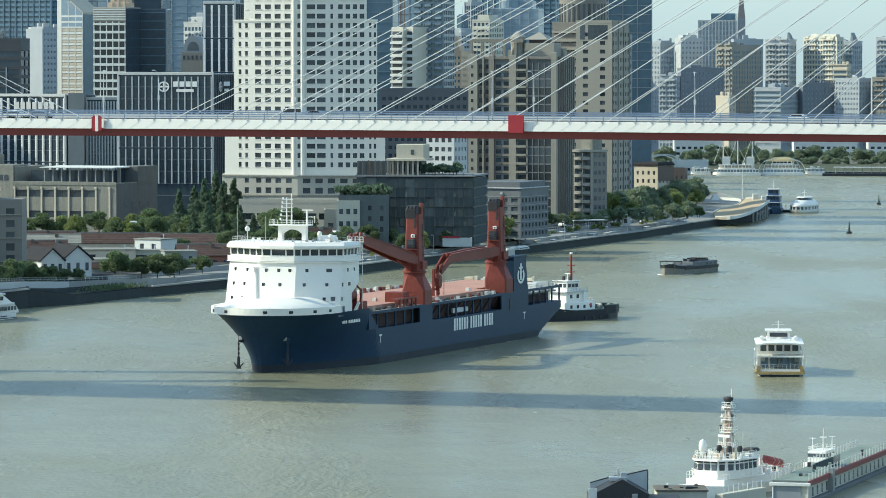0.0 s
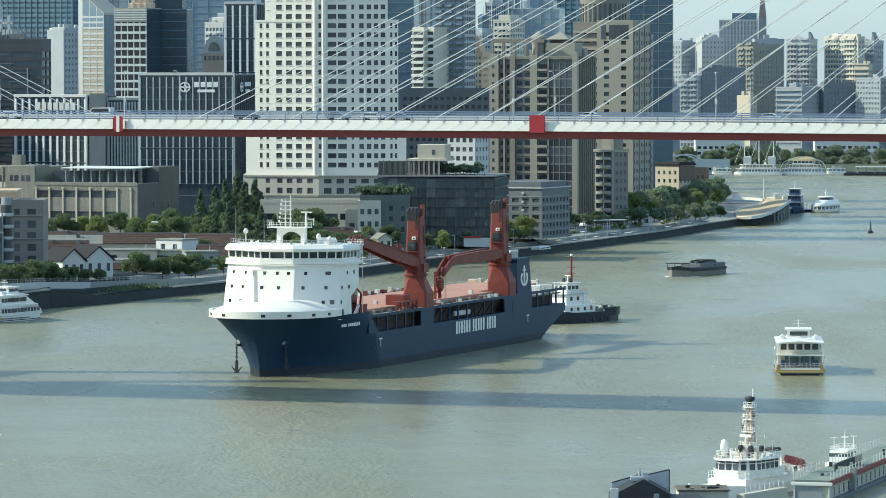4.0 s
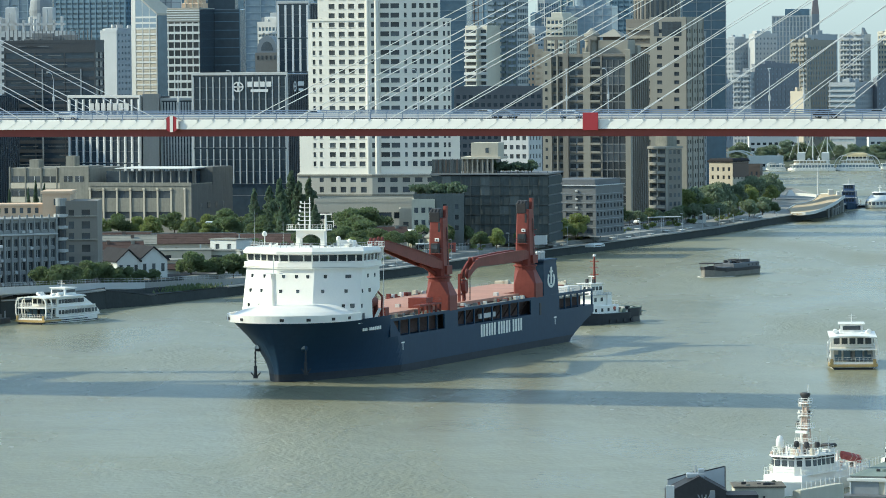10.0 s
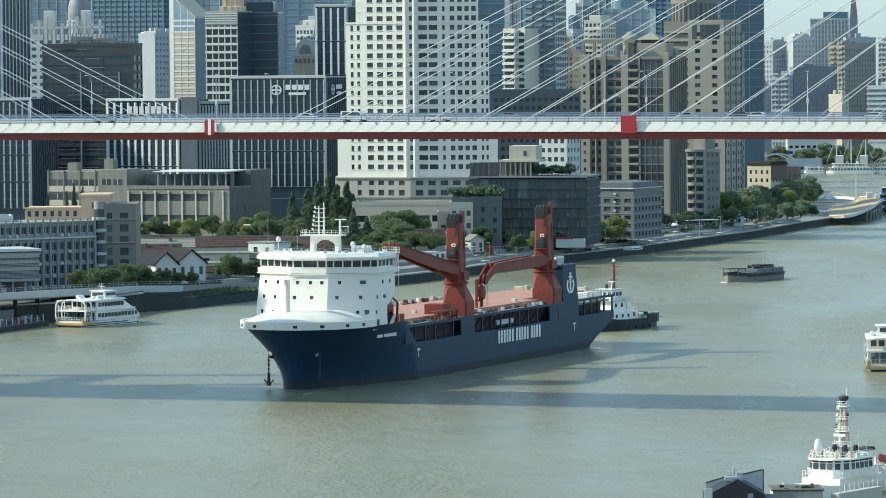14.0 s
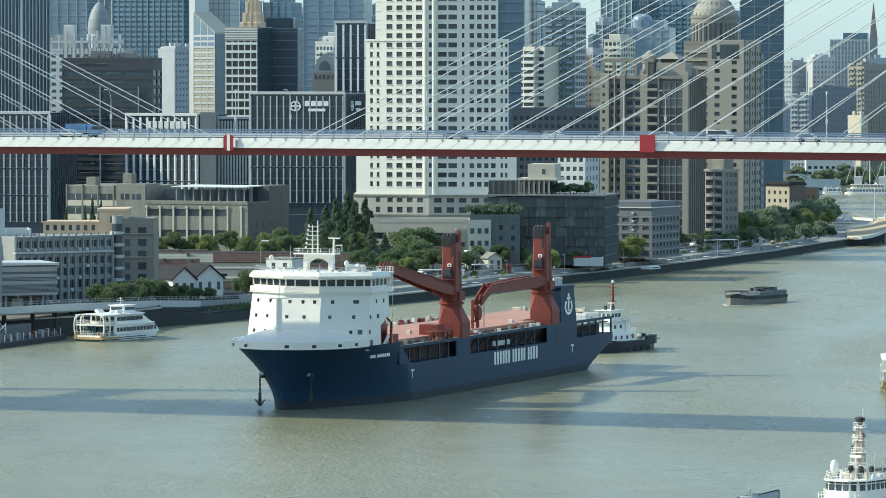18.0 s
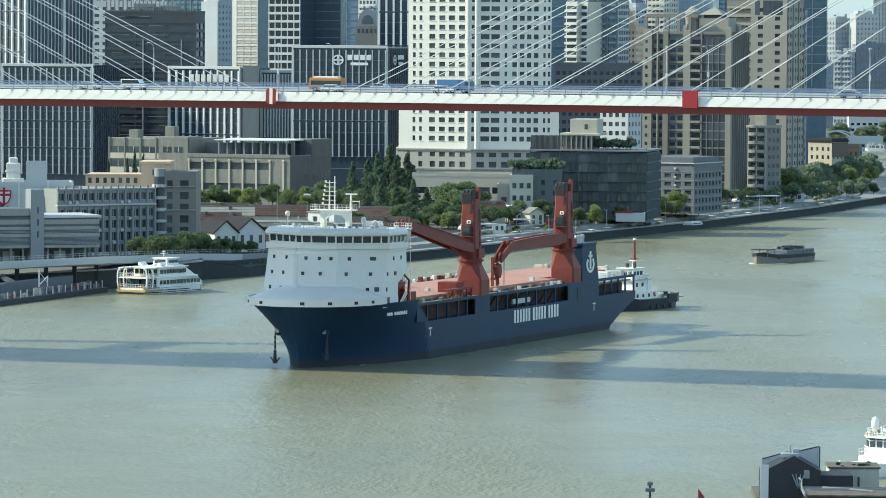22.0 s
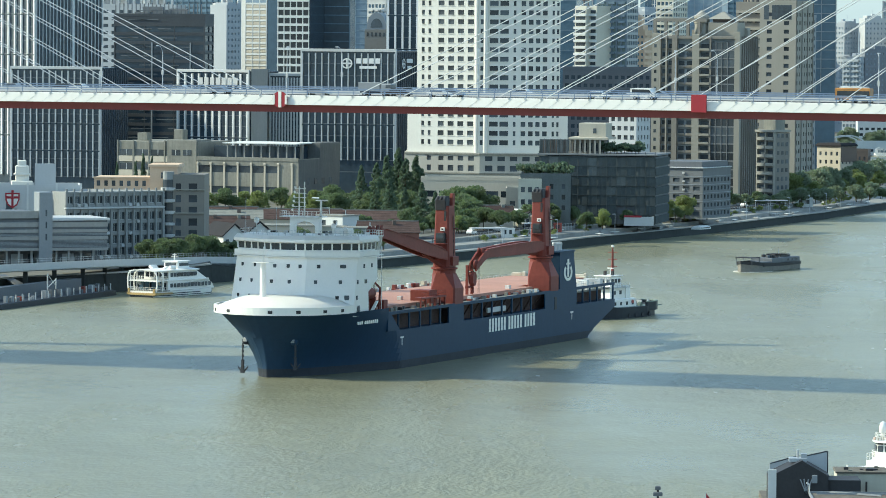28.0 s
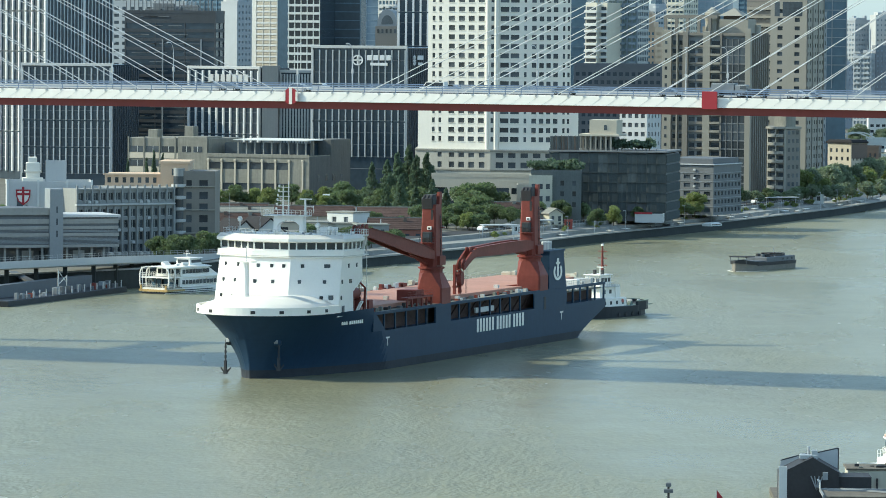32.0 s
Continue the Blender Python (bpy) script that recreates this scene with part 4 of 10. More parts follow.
    part("radar_post", G().rod((53, 2.6, 29.4), (53, 2.6, 32.3), 0.28, 0.2, 8), WHITE_PAINT, mast)
    part("radar_scanner", G().beam((53, 1.5, 32.4), (53, 3.9, 32.4), 0.22, 0.25), WHITE_PAINT, mast)
    part("radar_arm", G().beam((53, 2.6, 31.0), (53, 4.4, 31.0), 0.14, 0.14).rod((53, 4.3, 29.8), (53, 4.3, 31.2), 0.07), WHITE_PAINT, mast)
    for x, y, h in ((55, -9.8, 29.0), (57, 6.9, 28.2), (56, 8.9, 27.6)):
        part("satellite_dome", G().turn(x, y, [(0.12, 26.0), (0.12, h - 1.0), (0.42, h - 0.9), (0.5, h - 0.4), (0.28, h), (0.02, h + 0.05)], 10), WHITE_PAINT, ob, smooth=True)
    for x, y, h in ((56, -11.6, 33.5), (53, -6.6, 31.0)):
        part("whip_aerial", G().rod((x, y, 26.0), (x, y, h), 0.06, 0.03, 5), PALE, ob)
    rnd = random.Random(8)
    for k in range(26):
        y = rnd.uniform(-12, 11.5)
        x = rnd.uniform(50, 56.0 + max(0.0, 4 - abs(y) * 0.5))
        w, h = rnd.uniform(0.2, 0.6), rnd.uniform(0.3, 1.0)
        if not (51 < x < 55 and -4 < y < 4):
            part("roof_fitting", G().bbox(x, x + w, y, y + w * 1.4, 26.0, 26.0 + h, 0.05), rnd.choice((WHITE_PAINT, WHITE_PAINT, PALE, GREY)), ob)
    part("roof_locker", G().bbox(50, 52, 4.5, 8.0, 26.0, 27.2, 0.08), WHITE_PAINT, ob)
    # open stair and platform on the after port corner
    part("wing_platform", G().bbox(45.6, 49.0, 8.6, 12.4, 25.6, 25.75, 0.03).bbox(45.6, 48.2, 8.8, 12.4, 22.0, 22.15, 0.03), WHITE_PAINT, ob)
    part("wing_platform_rail", rail_run([(49, 12.3, 25.75), (45.7, 12.3, 25.75), (45.7, 8.7, 25.75)], 1.0, 0.8), WHITE_PAINT, ob)
    part("wing_stair", G().beam((48.0, 12.0, 22.1), (45.9, 12.0, 25.7), 0.6, 0.15).beam((46.0, 11.0, 18.0), (48.2, 11.0, 22.0), 0.6, 0.15), WHITE_PAINT, ob)
    for y in (9.0, 12.1):
        part("platform_post", G().rod((45.8, y, 11.0), (45.8, y, 25.7), 0.07, n=5), WHITE_PAINT, ob)
    # rescue boat in its davit on the after port side
    part("rescue_boat", G().loft([[(49.6 + dx, 9.6 + b * math.cos(6.28318 * i / 12), 14.7 + 1.05 * b * math.sin(6.28318 * i / 12)) for i in range(12)] for dx, b in ((-5.4, 0.4), (-4.6, 1.05), (-1.0, 1.3), (1.0, 1.2), (2.2, 0.9), (2.6, 0.3))]), CRANE, ob, "rust-red rescue boat", smooth=True)
    part("davit", G().beam((45.0, 11.2, 11.0), (44.2, 11.2, 15.6), 0.35, 0.35).beam((44.2, 11.2, 15.6), (45.2, 10.2, 17.0), 0.3, 0.3), CRANE, ob)
    part("davit", G().beam((50.2, 11.2, 11.0), (49.6, 11.2, 13.6), 0.3, 0.3), CRANE, ob)
    part("boat_stand", G().box(44.4, 45.0, 8.8, 10.4, 11.0, 14.0), CRANE, ob)
    part("boat_stand", G().box(50.0, 50.6, 8.8, 10.4, 11.0, 13.8), CRANE, ob)
    part("side_stair", G().beam((51.5, 12.3, 11.2), (48.5, 12.3, 13.4), 0.6, 0.2), WHITE_PAINT, ob)


def crane(ob, a, b, lift, turn):
    """A slewing deck crane: pedestal that narrows to a round column, slim tower, knuckled jib, cab and gear."""
    def ring(x0, x1, y0, y1, z, c=0.5):
        return [(a + x, b + y, z) for x, y in ((x0 + c, y0), (x1 - c, y0), (x1, y0 + c), (x1, y1 - c), (x1 - c, y1), (x0 + c, y1), (x0, y1 - c), (x0, y0 + c))]
    out = 12.85 - b
    col = G().loft([ring(-2.7, 2.4, -2.0, out, 10.9, 0.3), ring(-2.7, 2.4, -2.0, out, 14.0, 0.3), ring(-2.2, 2.2, -2.15, 2.15, 16.9, 1.25)])
    part("crane_pedestal", col, CRANE, ob, "rust-red crane pedestal tapering to its column")
    part("crane_column", G().turn(a, b, [(2.25, 16.8), (2.25, 17.6)], 20), CRANE, ob)
    part("slewing_ring", G().turn(a, b, [(2.3, 17.6), (2.6, 17.7), (2.6, 18.0), (2.3, 18.1)], 20), CRANE, ob)
    tower = G().loft([ring(-2.1, 2.1, -1.75, 1.75, 18.1), ring(-2.0, 2.0, -1.65, 1.65, 21.5, 0.4), ring(-1.9, 1.75, -1.5, 1.5, 26.5, 0.3), ring(-1.8, 1.5, -1.4, 1.4, 30.2, 0.25)])
    t = part("crane_tower", tower, CRANE, ob, "rust-red crane tower")
    part("tower_fin", G().loft([ring(-1.8, -0.5, 0.6, 1.4, 30.2, 0.1), ring(-1.9, -0.9, 0.7, 1.4, 32.6, 0.1)]), CRANE, t)
    part("tower_head", G().loft([ring(-0.4, 1.62, -1.5, 0.9, 29.3, 0.2), ring(-0.4, 1.8, -1.5, 0.9, 31.3, 0.2), ring(-0.6, 0.9, -1.3, 0.8, 32.1, 0.2)]), SOOT, t, "soot-black tower head")
    for dy in (-1.0, -0.2, 0.5):
        part("rope_sheave", G().rod((a + 1.2, b + dy - 0.1, 31.4), (a + 1.2, b + dy + 0.1, 31.4), 0.6, n=12), SOOT, t)
    part("tower_cab", G().bbox(a + 1.7, a + 2.9, b - 0.75, b + 0.95, 22.9, 24.9, 0.12), SOOT, t, "dark crane cab")
    part("cab_window", G().box(a + 2.88, a + 2.94, b - 0.55, b + 0.75, 23.7, 24.6), GLASS, t)
    part("cab_platform", G().bbox(a + 1.6, a + 3.3, b - 1.3, b + 1.4, 22.7, 22.85, 0.03), CRANE, t)
    part("cab_rail", rail_run([(a + 1.7, b - 1.25, 22.85), (a + 3.25, b - 1.25, 22.85), (a + 3.25, b + 1.35, 22.85), (a + 1.7, b + 1.35, 22.85)], 1.0, 0.8), SOOT, t)
    part("tower_lamp", G().bbox(a + 1.7, a + 2.1, b - 0.1, b + 0.75, 25.3, 25.95, 0.08), WHITE_PAINT, t)
    part("lamp_slot", G().box(a + 2.08, a + 2.14, b + 0.15, b + 0.5, 25.45, 25.75), SOOT, t)
    part("tower_slot", G().box(a + 1.5, a + 1.7, b + 0.5, b + 0.95, 26.6, 29.2), SOOT, t)
    part("tower_ladder", rail_run([(a - 0.6, b + 1.7, 18.4), (a - 0.6, b + 1.55, 19.2)], 9.0, 0.5), SOOT, t)
    for k in range(2):
        part("tower_bracket", G().bbox(a - 1.6, a - 0.9, b + 1.4, b + 2.2, 21.4 + k * 4.2, 21.55 + k * 4.2, 0.03), CRANE, t)
    part("machinery_box", G().bbox(a - 1.8, a + 1.2, b + 1.6, b + 2.3, 18.4, 20.2, 0.1), CRANE, t)
    # jib: two tapered side plates with struts, pointing ahead, bent down at the knuckle
    ca, sa = math.cos(radians(lift)), math.sin(radians(lift))
    root, drop = Vector((a + 1.4, b - 0.2, 20.3)), (0.55 if turn > 0 else 2.6)

    def jp(u, y, h):
        h -= drop * max(0.0, (u - 31.0) / 6.0) ** 1.3
        return root + Vector((u * ca - h * sa, y, u * sa + h * ca))
    for sg in (-1, 1):
        pl = G().loft([[jp(u, sg * (w - 0.18), -h), jp(u, sg * (w + 0.18), -h), jp(u, sg * (w + 0.18), h), jp(u, sg * (w - 0.18), h)]
                       for u, w, h in ((-0.5, 1.55, 0.75), (5, 1.4, 1.1), (14, 1.15, 1.15), (24, 0.95, 1.0), (31, 0.85, 0.85), (33, 0.8, 0.85), (35, 0.75, 0.8), (37, 0.7, 0.6))])
        part("jib_plate", pl, CRANE, ob, "rust-red jib plate")
        part("jib_flange", G().loft([[jp(u, sg * w - 0.35, h), jp(u, sg * w + 0.35, h), jp(u, sg * w + 0.35, h + 0.14), jp(u, sg * w - 0.35, h + 0.14)]
                                     for u, w, h in ((2, 1.48, 0.9), (5, 1.4, 1.1), (14, 1.15, 1.15), (24, 0.95, 1.0), (31, 0.85, 0.85))]), CRANE, ob)
    part("jib_web", G().loft([[jp(u, -w, h), jp(u, w, h), jp(u, w, h + 0.1), jp(u, -w, h + 0.1)] for u, w, h in ((4, 1.3, -0.5), (14, 1.05, -0.5), (30, 0.8, -0.4))]), CRANE, ob)
    for i in range(9):
        u = 3 + i * 3.4
        part("jib_strut", G().beam(jp(u, -1.4 + u * 0.02, 0.5), jp(u, 1.4 - u * 0.02, 0.5), 0.3, 0.3), CRANE, ob)
    for k in (-0.4, 0.4):
        part("head_sheave", G().rod(jp(36.4, k - 0.15, 0.3), jp(36.4, k + 0.15, 0.3), 1.0, n=14), CRANE, ob)
        part("head_sheave", G().rod(jp(32.5, k - 0.12, 1.1), jp(32.5, k + 0.12, 1.1), 0.6, n=12), CRANE, ob)
    part("luffing_ram", G().rod((a + 2.2, b - 0.2, 18.6), jp(9.5, 0, -0.8), 0.45, 0.3, 8), CRANE, ob)
    tip = jp(36.9, 0, -0.6)
    if turn < 0:
        low = 12.4
        for dx in (-0.5, 0.5):
            part("hook_rope", G().rod((tip.x + dx, tip.y, tip.z), (tip.x + dx, tip.y, low + 3.4), 0.09, n=4), SOOT, ob)
        for dx in (-3.0, -3.6):
            part("hoist_rope", G().rod((tip.x + dx, tip.y, tip.z + 2.0), (tip.x + dx, tip.y, 12.0), 0.05, n=4), SOOT, ob)
        part("hook_block", G().loft([[(tip.x + x, tip.y + y, low + z) for x, y in ((-w, -0.5), (w, -0.5), (w, 0.5), (-w, 0.5))] for w, z in ((0.3, 1.2), (0.9, 1.9), (0.95, 3.2), (0.5, 4.0))]), CRANE, ob, "red hook block")
        part("hook", G().rod((tip.x, tip.y, low - 0.2), (tip.x, tip.y, low + 1.2), 0.3, 0.22).beam((tip.x, tip.y, low - 0.2), (tip.x + 0.7, tip.y, low + 0.3), 0.3, 0.3), CRANE, ob)
        part("hook_cradle", G().box(tip.x - 1.7, tip.x - 1.3, 8.5, 9.0, 11.0, 17.8).box(tip.x + 1.0, tip.x + 1.4, 8.5, 9.0, 11.0, 17.8).box(tip.x - 1.7, tip.x + 1.4, 8.4, 9.1, 13.2, 13.6).beam((tip.x - 1.5, 8.75, 13.4), (tip.x + 1.2, 8.75, 17.4), 0.25, 0.25), CRANE, ob)
    else:
        part("hook_block", G().loft([[(tip.x + x, tip.y + y, tip.z + z) for x, y in ((-w, -0.5), (w, -0.5), (w, 0.5), (-w, 0.5))] for w, z in ((0.3, -2.4), (0.8, -1.8), (0.7, -0.4))]), CRANE, ob)
        for dx in (-0.6, 0.2, 0.7):
            part("hoist_rope", G().rod((tip.x - 2.5 + dx, tip.y, tip.z), (tip.x - 2.5 + dx, tip.y, 12.0), 0.05, n=4), SOOT, ob)


SHIP = heavy_lift_ship()


# ---- buildings on the far bank ----
def white_tower():
    """A white tiled tower of two broad faces that meet at a blunt corner, on a stone podium."""
    ob = thing("white_apartment_tower", pose(-26.3, 1672, 0), "tall white-tiled apartment tower with rows of square windows", "building")
    g, panes, panes_up = G(), [], []
    zs, st = 24.6, 3.23
    rows = [(zs + i * st + 0.9, zs + i * st + 2.6) for i in range(27)]
    dl, dr = Vector((0.92, -0.39, 0)).normalized(), Vector((0.997, -0.07, 0)).normalized()
    c0, c1 = Vector((-1.6, 0, 0)), Vector((1.6, -0.1, 0))
    wl, wr, back = 26.8, 28.3, Vector((0.0, 26.0, 0))
    pl = c0 - dl * wl
    cl = [(5.3, 6.4), (7.8, 8.9), (11.6, 13.9), (15.4, 17.7), (19.1, 21.4), (22.9, 25.2)]
    cr = [(0.9, 3.9), (4.5, 7.5), (9.2, 10.1), (11.9, 13.5), (14.5, 16.1), (17.0, 18.5), (19.4, 21.0), (22.7, 23.5), (24.3, 25.1)]
    facade(g, panes, c0, c1 - c0, 3.2, 22.6, 118.0, [(0.9, 2.0)], rows, 0.35)
    # three tiers, each set in at both ends
    tiers = ((22.6, 40.6, 0.0, wr), (40.6, 76.4, 3.6, 25.5), (76.4, 118.0, 7.4, 21.8))
    for z0, z1, inl, w2 in tiers:
        rr = [r for r in rows if z0 < r[0] and r[1] < z1]
        kept = panes if z0 < 70 else panes_up
        facade(g, kept, pl + dl * inl, dl, wl - inl, z0, z1, [(a - inl, b - inl) for a, b in cl if a > inl + 0.5], rr, 0.35)
        facade(g, kept, c1, dr, w2, z0, z1, [(a, b) for a, b in cr if b < w2 - 0.2], rr, 0.35)
        e0, e1 = pl + dl * inl, c1 + dr * w2
        for a, b in ((e1, e1 + back), (e0 + back, e0), (e1 + back, e0 + back)):
            g.face((a.x, a.y, z0), (b.x, b.y, z0), (b.x, b.y, z1), (a.x, a.y, z1))
        part("step_roof", G().prism([(e0.x - 0.2, e0.y - 0.2), (c0.x, c0.y - 0.3), (c1.x, c1.y - 0.3), (e1.x + 0.2, e1.y - 0.2), (e1.x, e1.y + 26), (e0.x, e0.y + 26)], z1 - 0.2, z1 + 0.45), WHITE, ob)
        sill = G()
        for c, (a, b) in [(pl, q) for q in cl if q[0] > inl] + [(c1, q) for q in cr if q[1] < w2]:
            d = dl if c is pl else dr
            for r in rr:
                p, q = c + d * (a - 0.15), c + d * (b + 0.15)
                sill.beam((p.x, p.y - 0.08, r[0] - 0.09), (q.x, q.y - 0.08, r[0] - 0.09), 0.22, 0.14)
        part("window_sill", sill, WHITE, ob, kind="stuff")
    e0 = pl
    part("wall", g, WHITE, ob, "white tiled walls")
    part("corner_rib", G().turn(1.2, -0.35, [(0.9, 22.6), (0.9, 118)], 10), WHITE, ob)
    part("corner_rib", G().turn(-2.0, -0.1, [(0.55, 22.6), (0.55, 118)], 8), WHITE, ob)
    glaze(ob, panes, GLASS, 300)
    glaze(ob, panes_up, GLASS, 0)
    # podium
    pg, pp = G(), []
    p0, p1 = e0 - dl * 1.0, c1 + dr * 26
    prow = [(8.2, 9.6), (13.0, 14.8), (16.4, 18.4), (20.0, 21.6)]
    facade(pg, pp, p0 - Vector((0, 1.5, 0)), dl, wl + 2.0, 5.0, 22.8, [(4.2, 5.2), (8.6, 10.2), (13.0, 15.0), (16.6, 18.8), (20.4, 22.6), (24.4, 26.6)], prow, 0.4)
    q = p0 - Vector((0, 1.5, 0)) + dl * (wl + 2.0)
    facade(pg, pp, q, dr, 28, 5.0, 22.8, spans(1, 27, 6, 0.6), prow, 0.4)
    for zb in (11.8, 15.6, 22.3):
        part("string_course", G().beam((p0.x, p0.y - 1.6, zb), (q.x, q.y - 0.1, zb), 0.5, 0.5), BEIGE, ob)
        part("string_course", G().beam((q.x, q.y - 0.1, zb), (q.x + dr.x * 28, q.y + dr.y * 28 - 0.1, zb), 0.5, 0.5), BEIGE, ob)
    r = q + dr * 28
    pg.face((p0.x, p0.y - 1.5, 22.8), (q.x, q.y, 22.8), (r.x, r.y, 22.8), (r.x, r.y + 24, 22.8), (p0.x, p0.y + 24, 22.8))
    pod = part("podium", pg, STONE, ob, "stone-clad podium with tall windows")
    glaze(pod, pp, GLASS, 40)


def finned(name, x, y, w, d, z0, z1, label, turn=0.0, pitch=3.6, fin=FIN, glass=GLASS_DARK, side=True, storey=4.0, fin_w=0.6, rib=None):
    """A dark glass block behind pale vertical fins."""
    ob = thing(name, pose(x, y, 0, 0, 0, turn), label, "building")
    part("curtain_wall", G().bbox(-w / 2, w / 2, 0, d, z0, z1, 0.2), glass, ob, "dark glass curtain wall")
    fm = G().box(-fin_w / 2, fin_w / 2, -0.8, 0.05, 0, storey * 3 - 0.5).mesh("fin", fin)
    n = int(w / pitch)
    k = int((z1 - z0) / (storey * 3))
    for i in range(n + 1):
        for j in range(k):
            part("fin", fm, fin, ob, at=Matrix.Translation((-w / 2 + 0.2 + (w - 0.4) * i / n, 0, z1 - 0.6 - (j + 1) * storey * 3)))
    if side:
        n2 = int(d / (rib or pitch))
        gs = G()
        for i in range(n2 + 1):
            yy = d * i / n2
            gs.box(w / 2, w / 2 + 0.3, yy - (0.2 if rib else 0.12), yy + (0.2 if rib else 0.12), z0, z1 - 0.6)
        part("side_ribbing", gs, FIN if rib else DARKGREY, ob, kind="stuff")
    bands = G()
    for j in range(int((z1 - z0) / storey)):
        bands.box(-w / 2 - 0.02, w / 2 + 0.02, -0.06, 0.0, z1 - 0.6 - j * storey, z1 - 0.35 - j * storey)
    part("floor_band", bands, DARKGREY, ob, kind="stuff")
    part("cornice", G().bbox(-w / 2 - 0.5, w / 2 + 0.5, -0.7, 0.4, z1 - 0.5, z1 + 0.5, 0.1).box(-w / 2 - 0.5, -w / 2 - 0.02, -0.7, 0.4, z0, z1 - 0.5).box(w / 2 + 0.02, w / 2 + 0.5, -0.7, 0.4, z0, z1 - 0.5), PALE, ob, "pale metal frame round the front")
    return ob


white_tower()
finned("office_block", -184.8, 1766.6, 34.6, 30, 5, 50.5, "dark glass office block with pale vertical fins", -14, 2.45, storey=3.3, fin_w=0.45)
ot = finned("office_tower", -215.7, 1864, 40, 33, 5, 118, "tall dark glass office tower with white fins on its sunny side", -45, 4.0, FIN_WHITE, storey=5.2, fin_w=0.7, rib=1.7)
part("bright_fin", G().box(20.3, 20.9, 17.8, 18.5, 46, 118), FIN_WHITE, ot)
l2 = block("dark_office_block", -149.6, 1800, 35.6, 12, 5, 70, DARKSLAB, "near-black office block with thin floor lines and a finned roof screen", -12, (3, 0.97), None, (2, 0.95), GLASS_DARK, 0, storey=3.4, sill=0.5, head=2.7)
rl = random.Random(23)
for k in range(20):
    for q in range(3):
        u = rl.uniform(-17.5, 6)
        part("floor_strip", G().box(u, u + rl.uniform(4, 11), -0.25, 0.0, 7.2 + k * 3.4, 7.45 + k * 3.4), rl.choice((GREY_RENDER, DARKGREY, GREY_RENDER)), l2)
for k in range(22):
    part("roof_fin", G().box(-17.4 + k * 1.6, -17.1 + k * 1.6, 0.2, 0.6, 70.8, 74.5 + rl.uniform(-0.4, 0.4)), GREY_RENDER, l2)
for u in (-3, 12):
    part("corner_strip", G().box(u, u + 0.5, -0.5, 0, 5, 60), GREY, l2)
roof_clutter(l2, 35, 12, 70, 5, 17, GREY_RENDER)
low = finned("office_annexe", -128.0, 1784, 31.4, 20, 5, 49.7, "low office block with white fins and a rooftop sign", -30, 2.9, FIN_WHITE, fin_w=0.6)
block("link_block", -110.4, 1776, 6.0, 12, 5, 49.7, CONCRETE, "plain grey concrete link block", 0)
finned("office_annexe", -100.5, 1782, 12.4, 18, 5, 48.5, "low office block with grey fins", 0, 1.1, FIN, side=False)
hq = finned("office_headquarters", -76.5, 1756, 35.5, 30, 5, 57.8, "dark office block with grey fins and white rooftop emblems", -14, 2.5, storey=4.4, fin_w=0.4)
finned("office_tower", -63.4, 1960, 12.6, 24, 5, 86, "dark tower with bright white vertical fins", -12, 2.9, FIN_WHITE, fin_w=0.75, storey=4.6)
# rooftop emblem and lettering, as plain shapes
em = G().loft([[(-0.4 + 2.1 * math.cos(6.28318 * i / 24), y, 53.0 + 1.9 * math.sin(6.28318 * i / 24)) for i in list(range(25))] + [(-0.4 + 1.6 * math.cos(6.28318 * i / 24), y, 53.0 + 1.45 * math.sin(6.28318 * i / 24)) for i in range(24, -1, -1)] for y in (-1.1, -0.95)])
em.box(-0.7, -0.1, -1.1, -0.95, 51.4, 54.6).box(-2.0, 1.2, -1.1, -0.95, 52.7, 53.3)
part("emblem", em, FIN_WHITE, hq, "white round emblem")
for i in range(4):
    part("sign_block", G().bbox(3.2 + i * 2.4, 5.0 + i * 2.4, -1.1, -0.95, 53.0, 54.9, 0.02), FIN_WHITE, hq)
part("sign_block", G().bbox(4.4, 11.0, -1.1, -0.95, 51.1, 52.1, 0.02), FIN_WHITE, hq)
em3 = G().loft([[(x, 9 + r * 2.1 * math.cos(6.28318 * i / 20), 53 + r * 1.9 * math.sin(6.28318 * i / 20)) for r, order in ((1, range(21)), (0.76, range(20, -1, -1))) for i in order] for x in (18.3, 18.4)])
em3.box(18.3, 18.4, 7.2, 10.8, 52.7, 53.3).box(18.3, 18.4, 8.7, 9.3, 51.3, 54.7)
part("emblem", em3, FIN_WHITE, hq, "white round emblem on the flank")
part("sign_block", G().box(18.3, 18.4, 13, 21, 53.2, 54.8), FIN_WHITE, hq)
part("sign_block", G().box(18.3, 18.4, 14, 20, 51.2, 52.2), FIN_WHITE, hq)
for i in range(7):
    part("sign_block", G().bbox(-6 + i * 2.6, -4.1 + i * 2.6, -1.2, -1.0, 44.5, 47.2, 0.05), PALE, low)


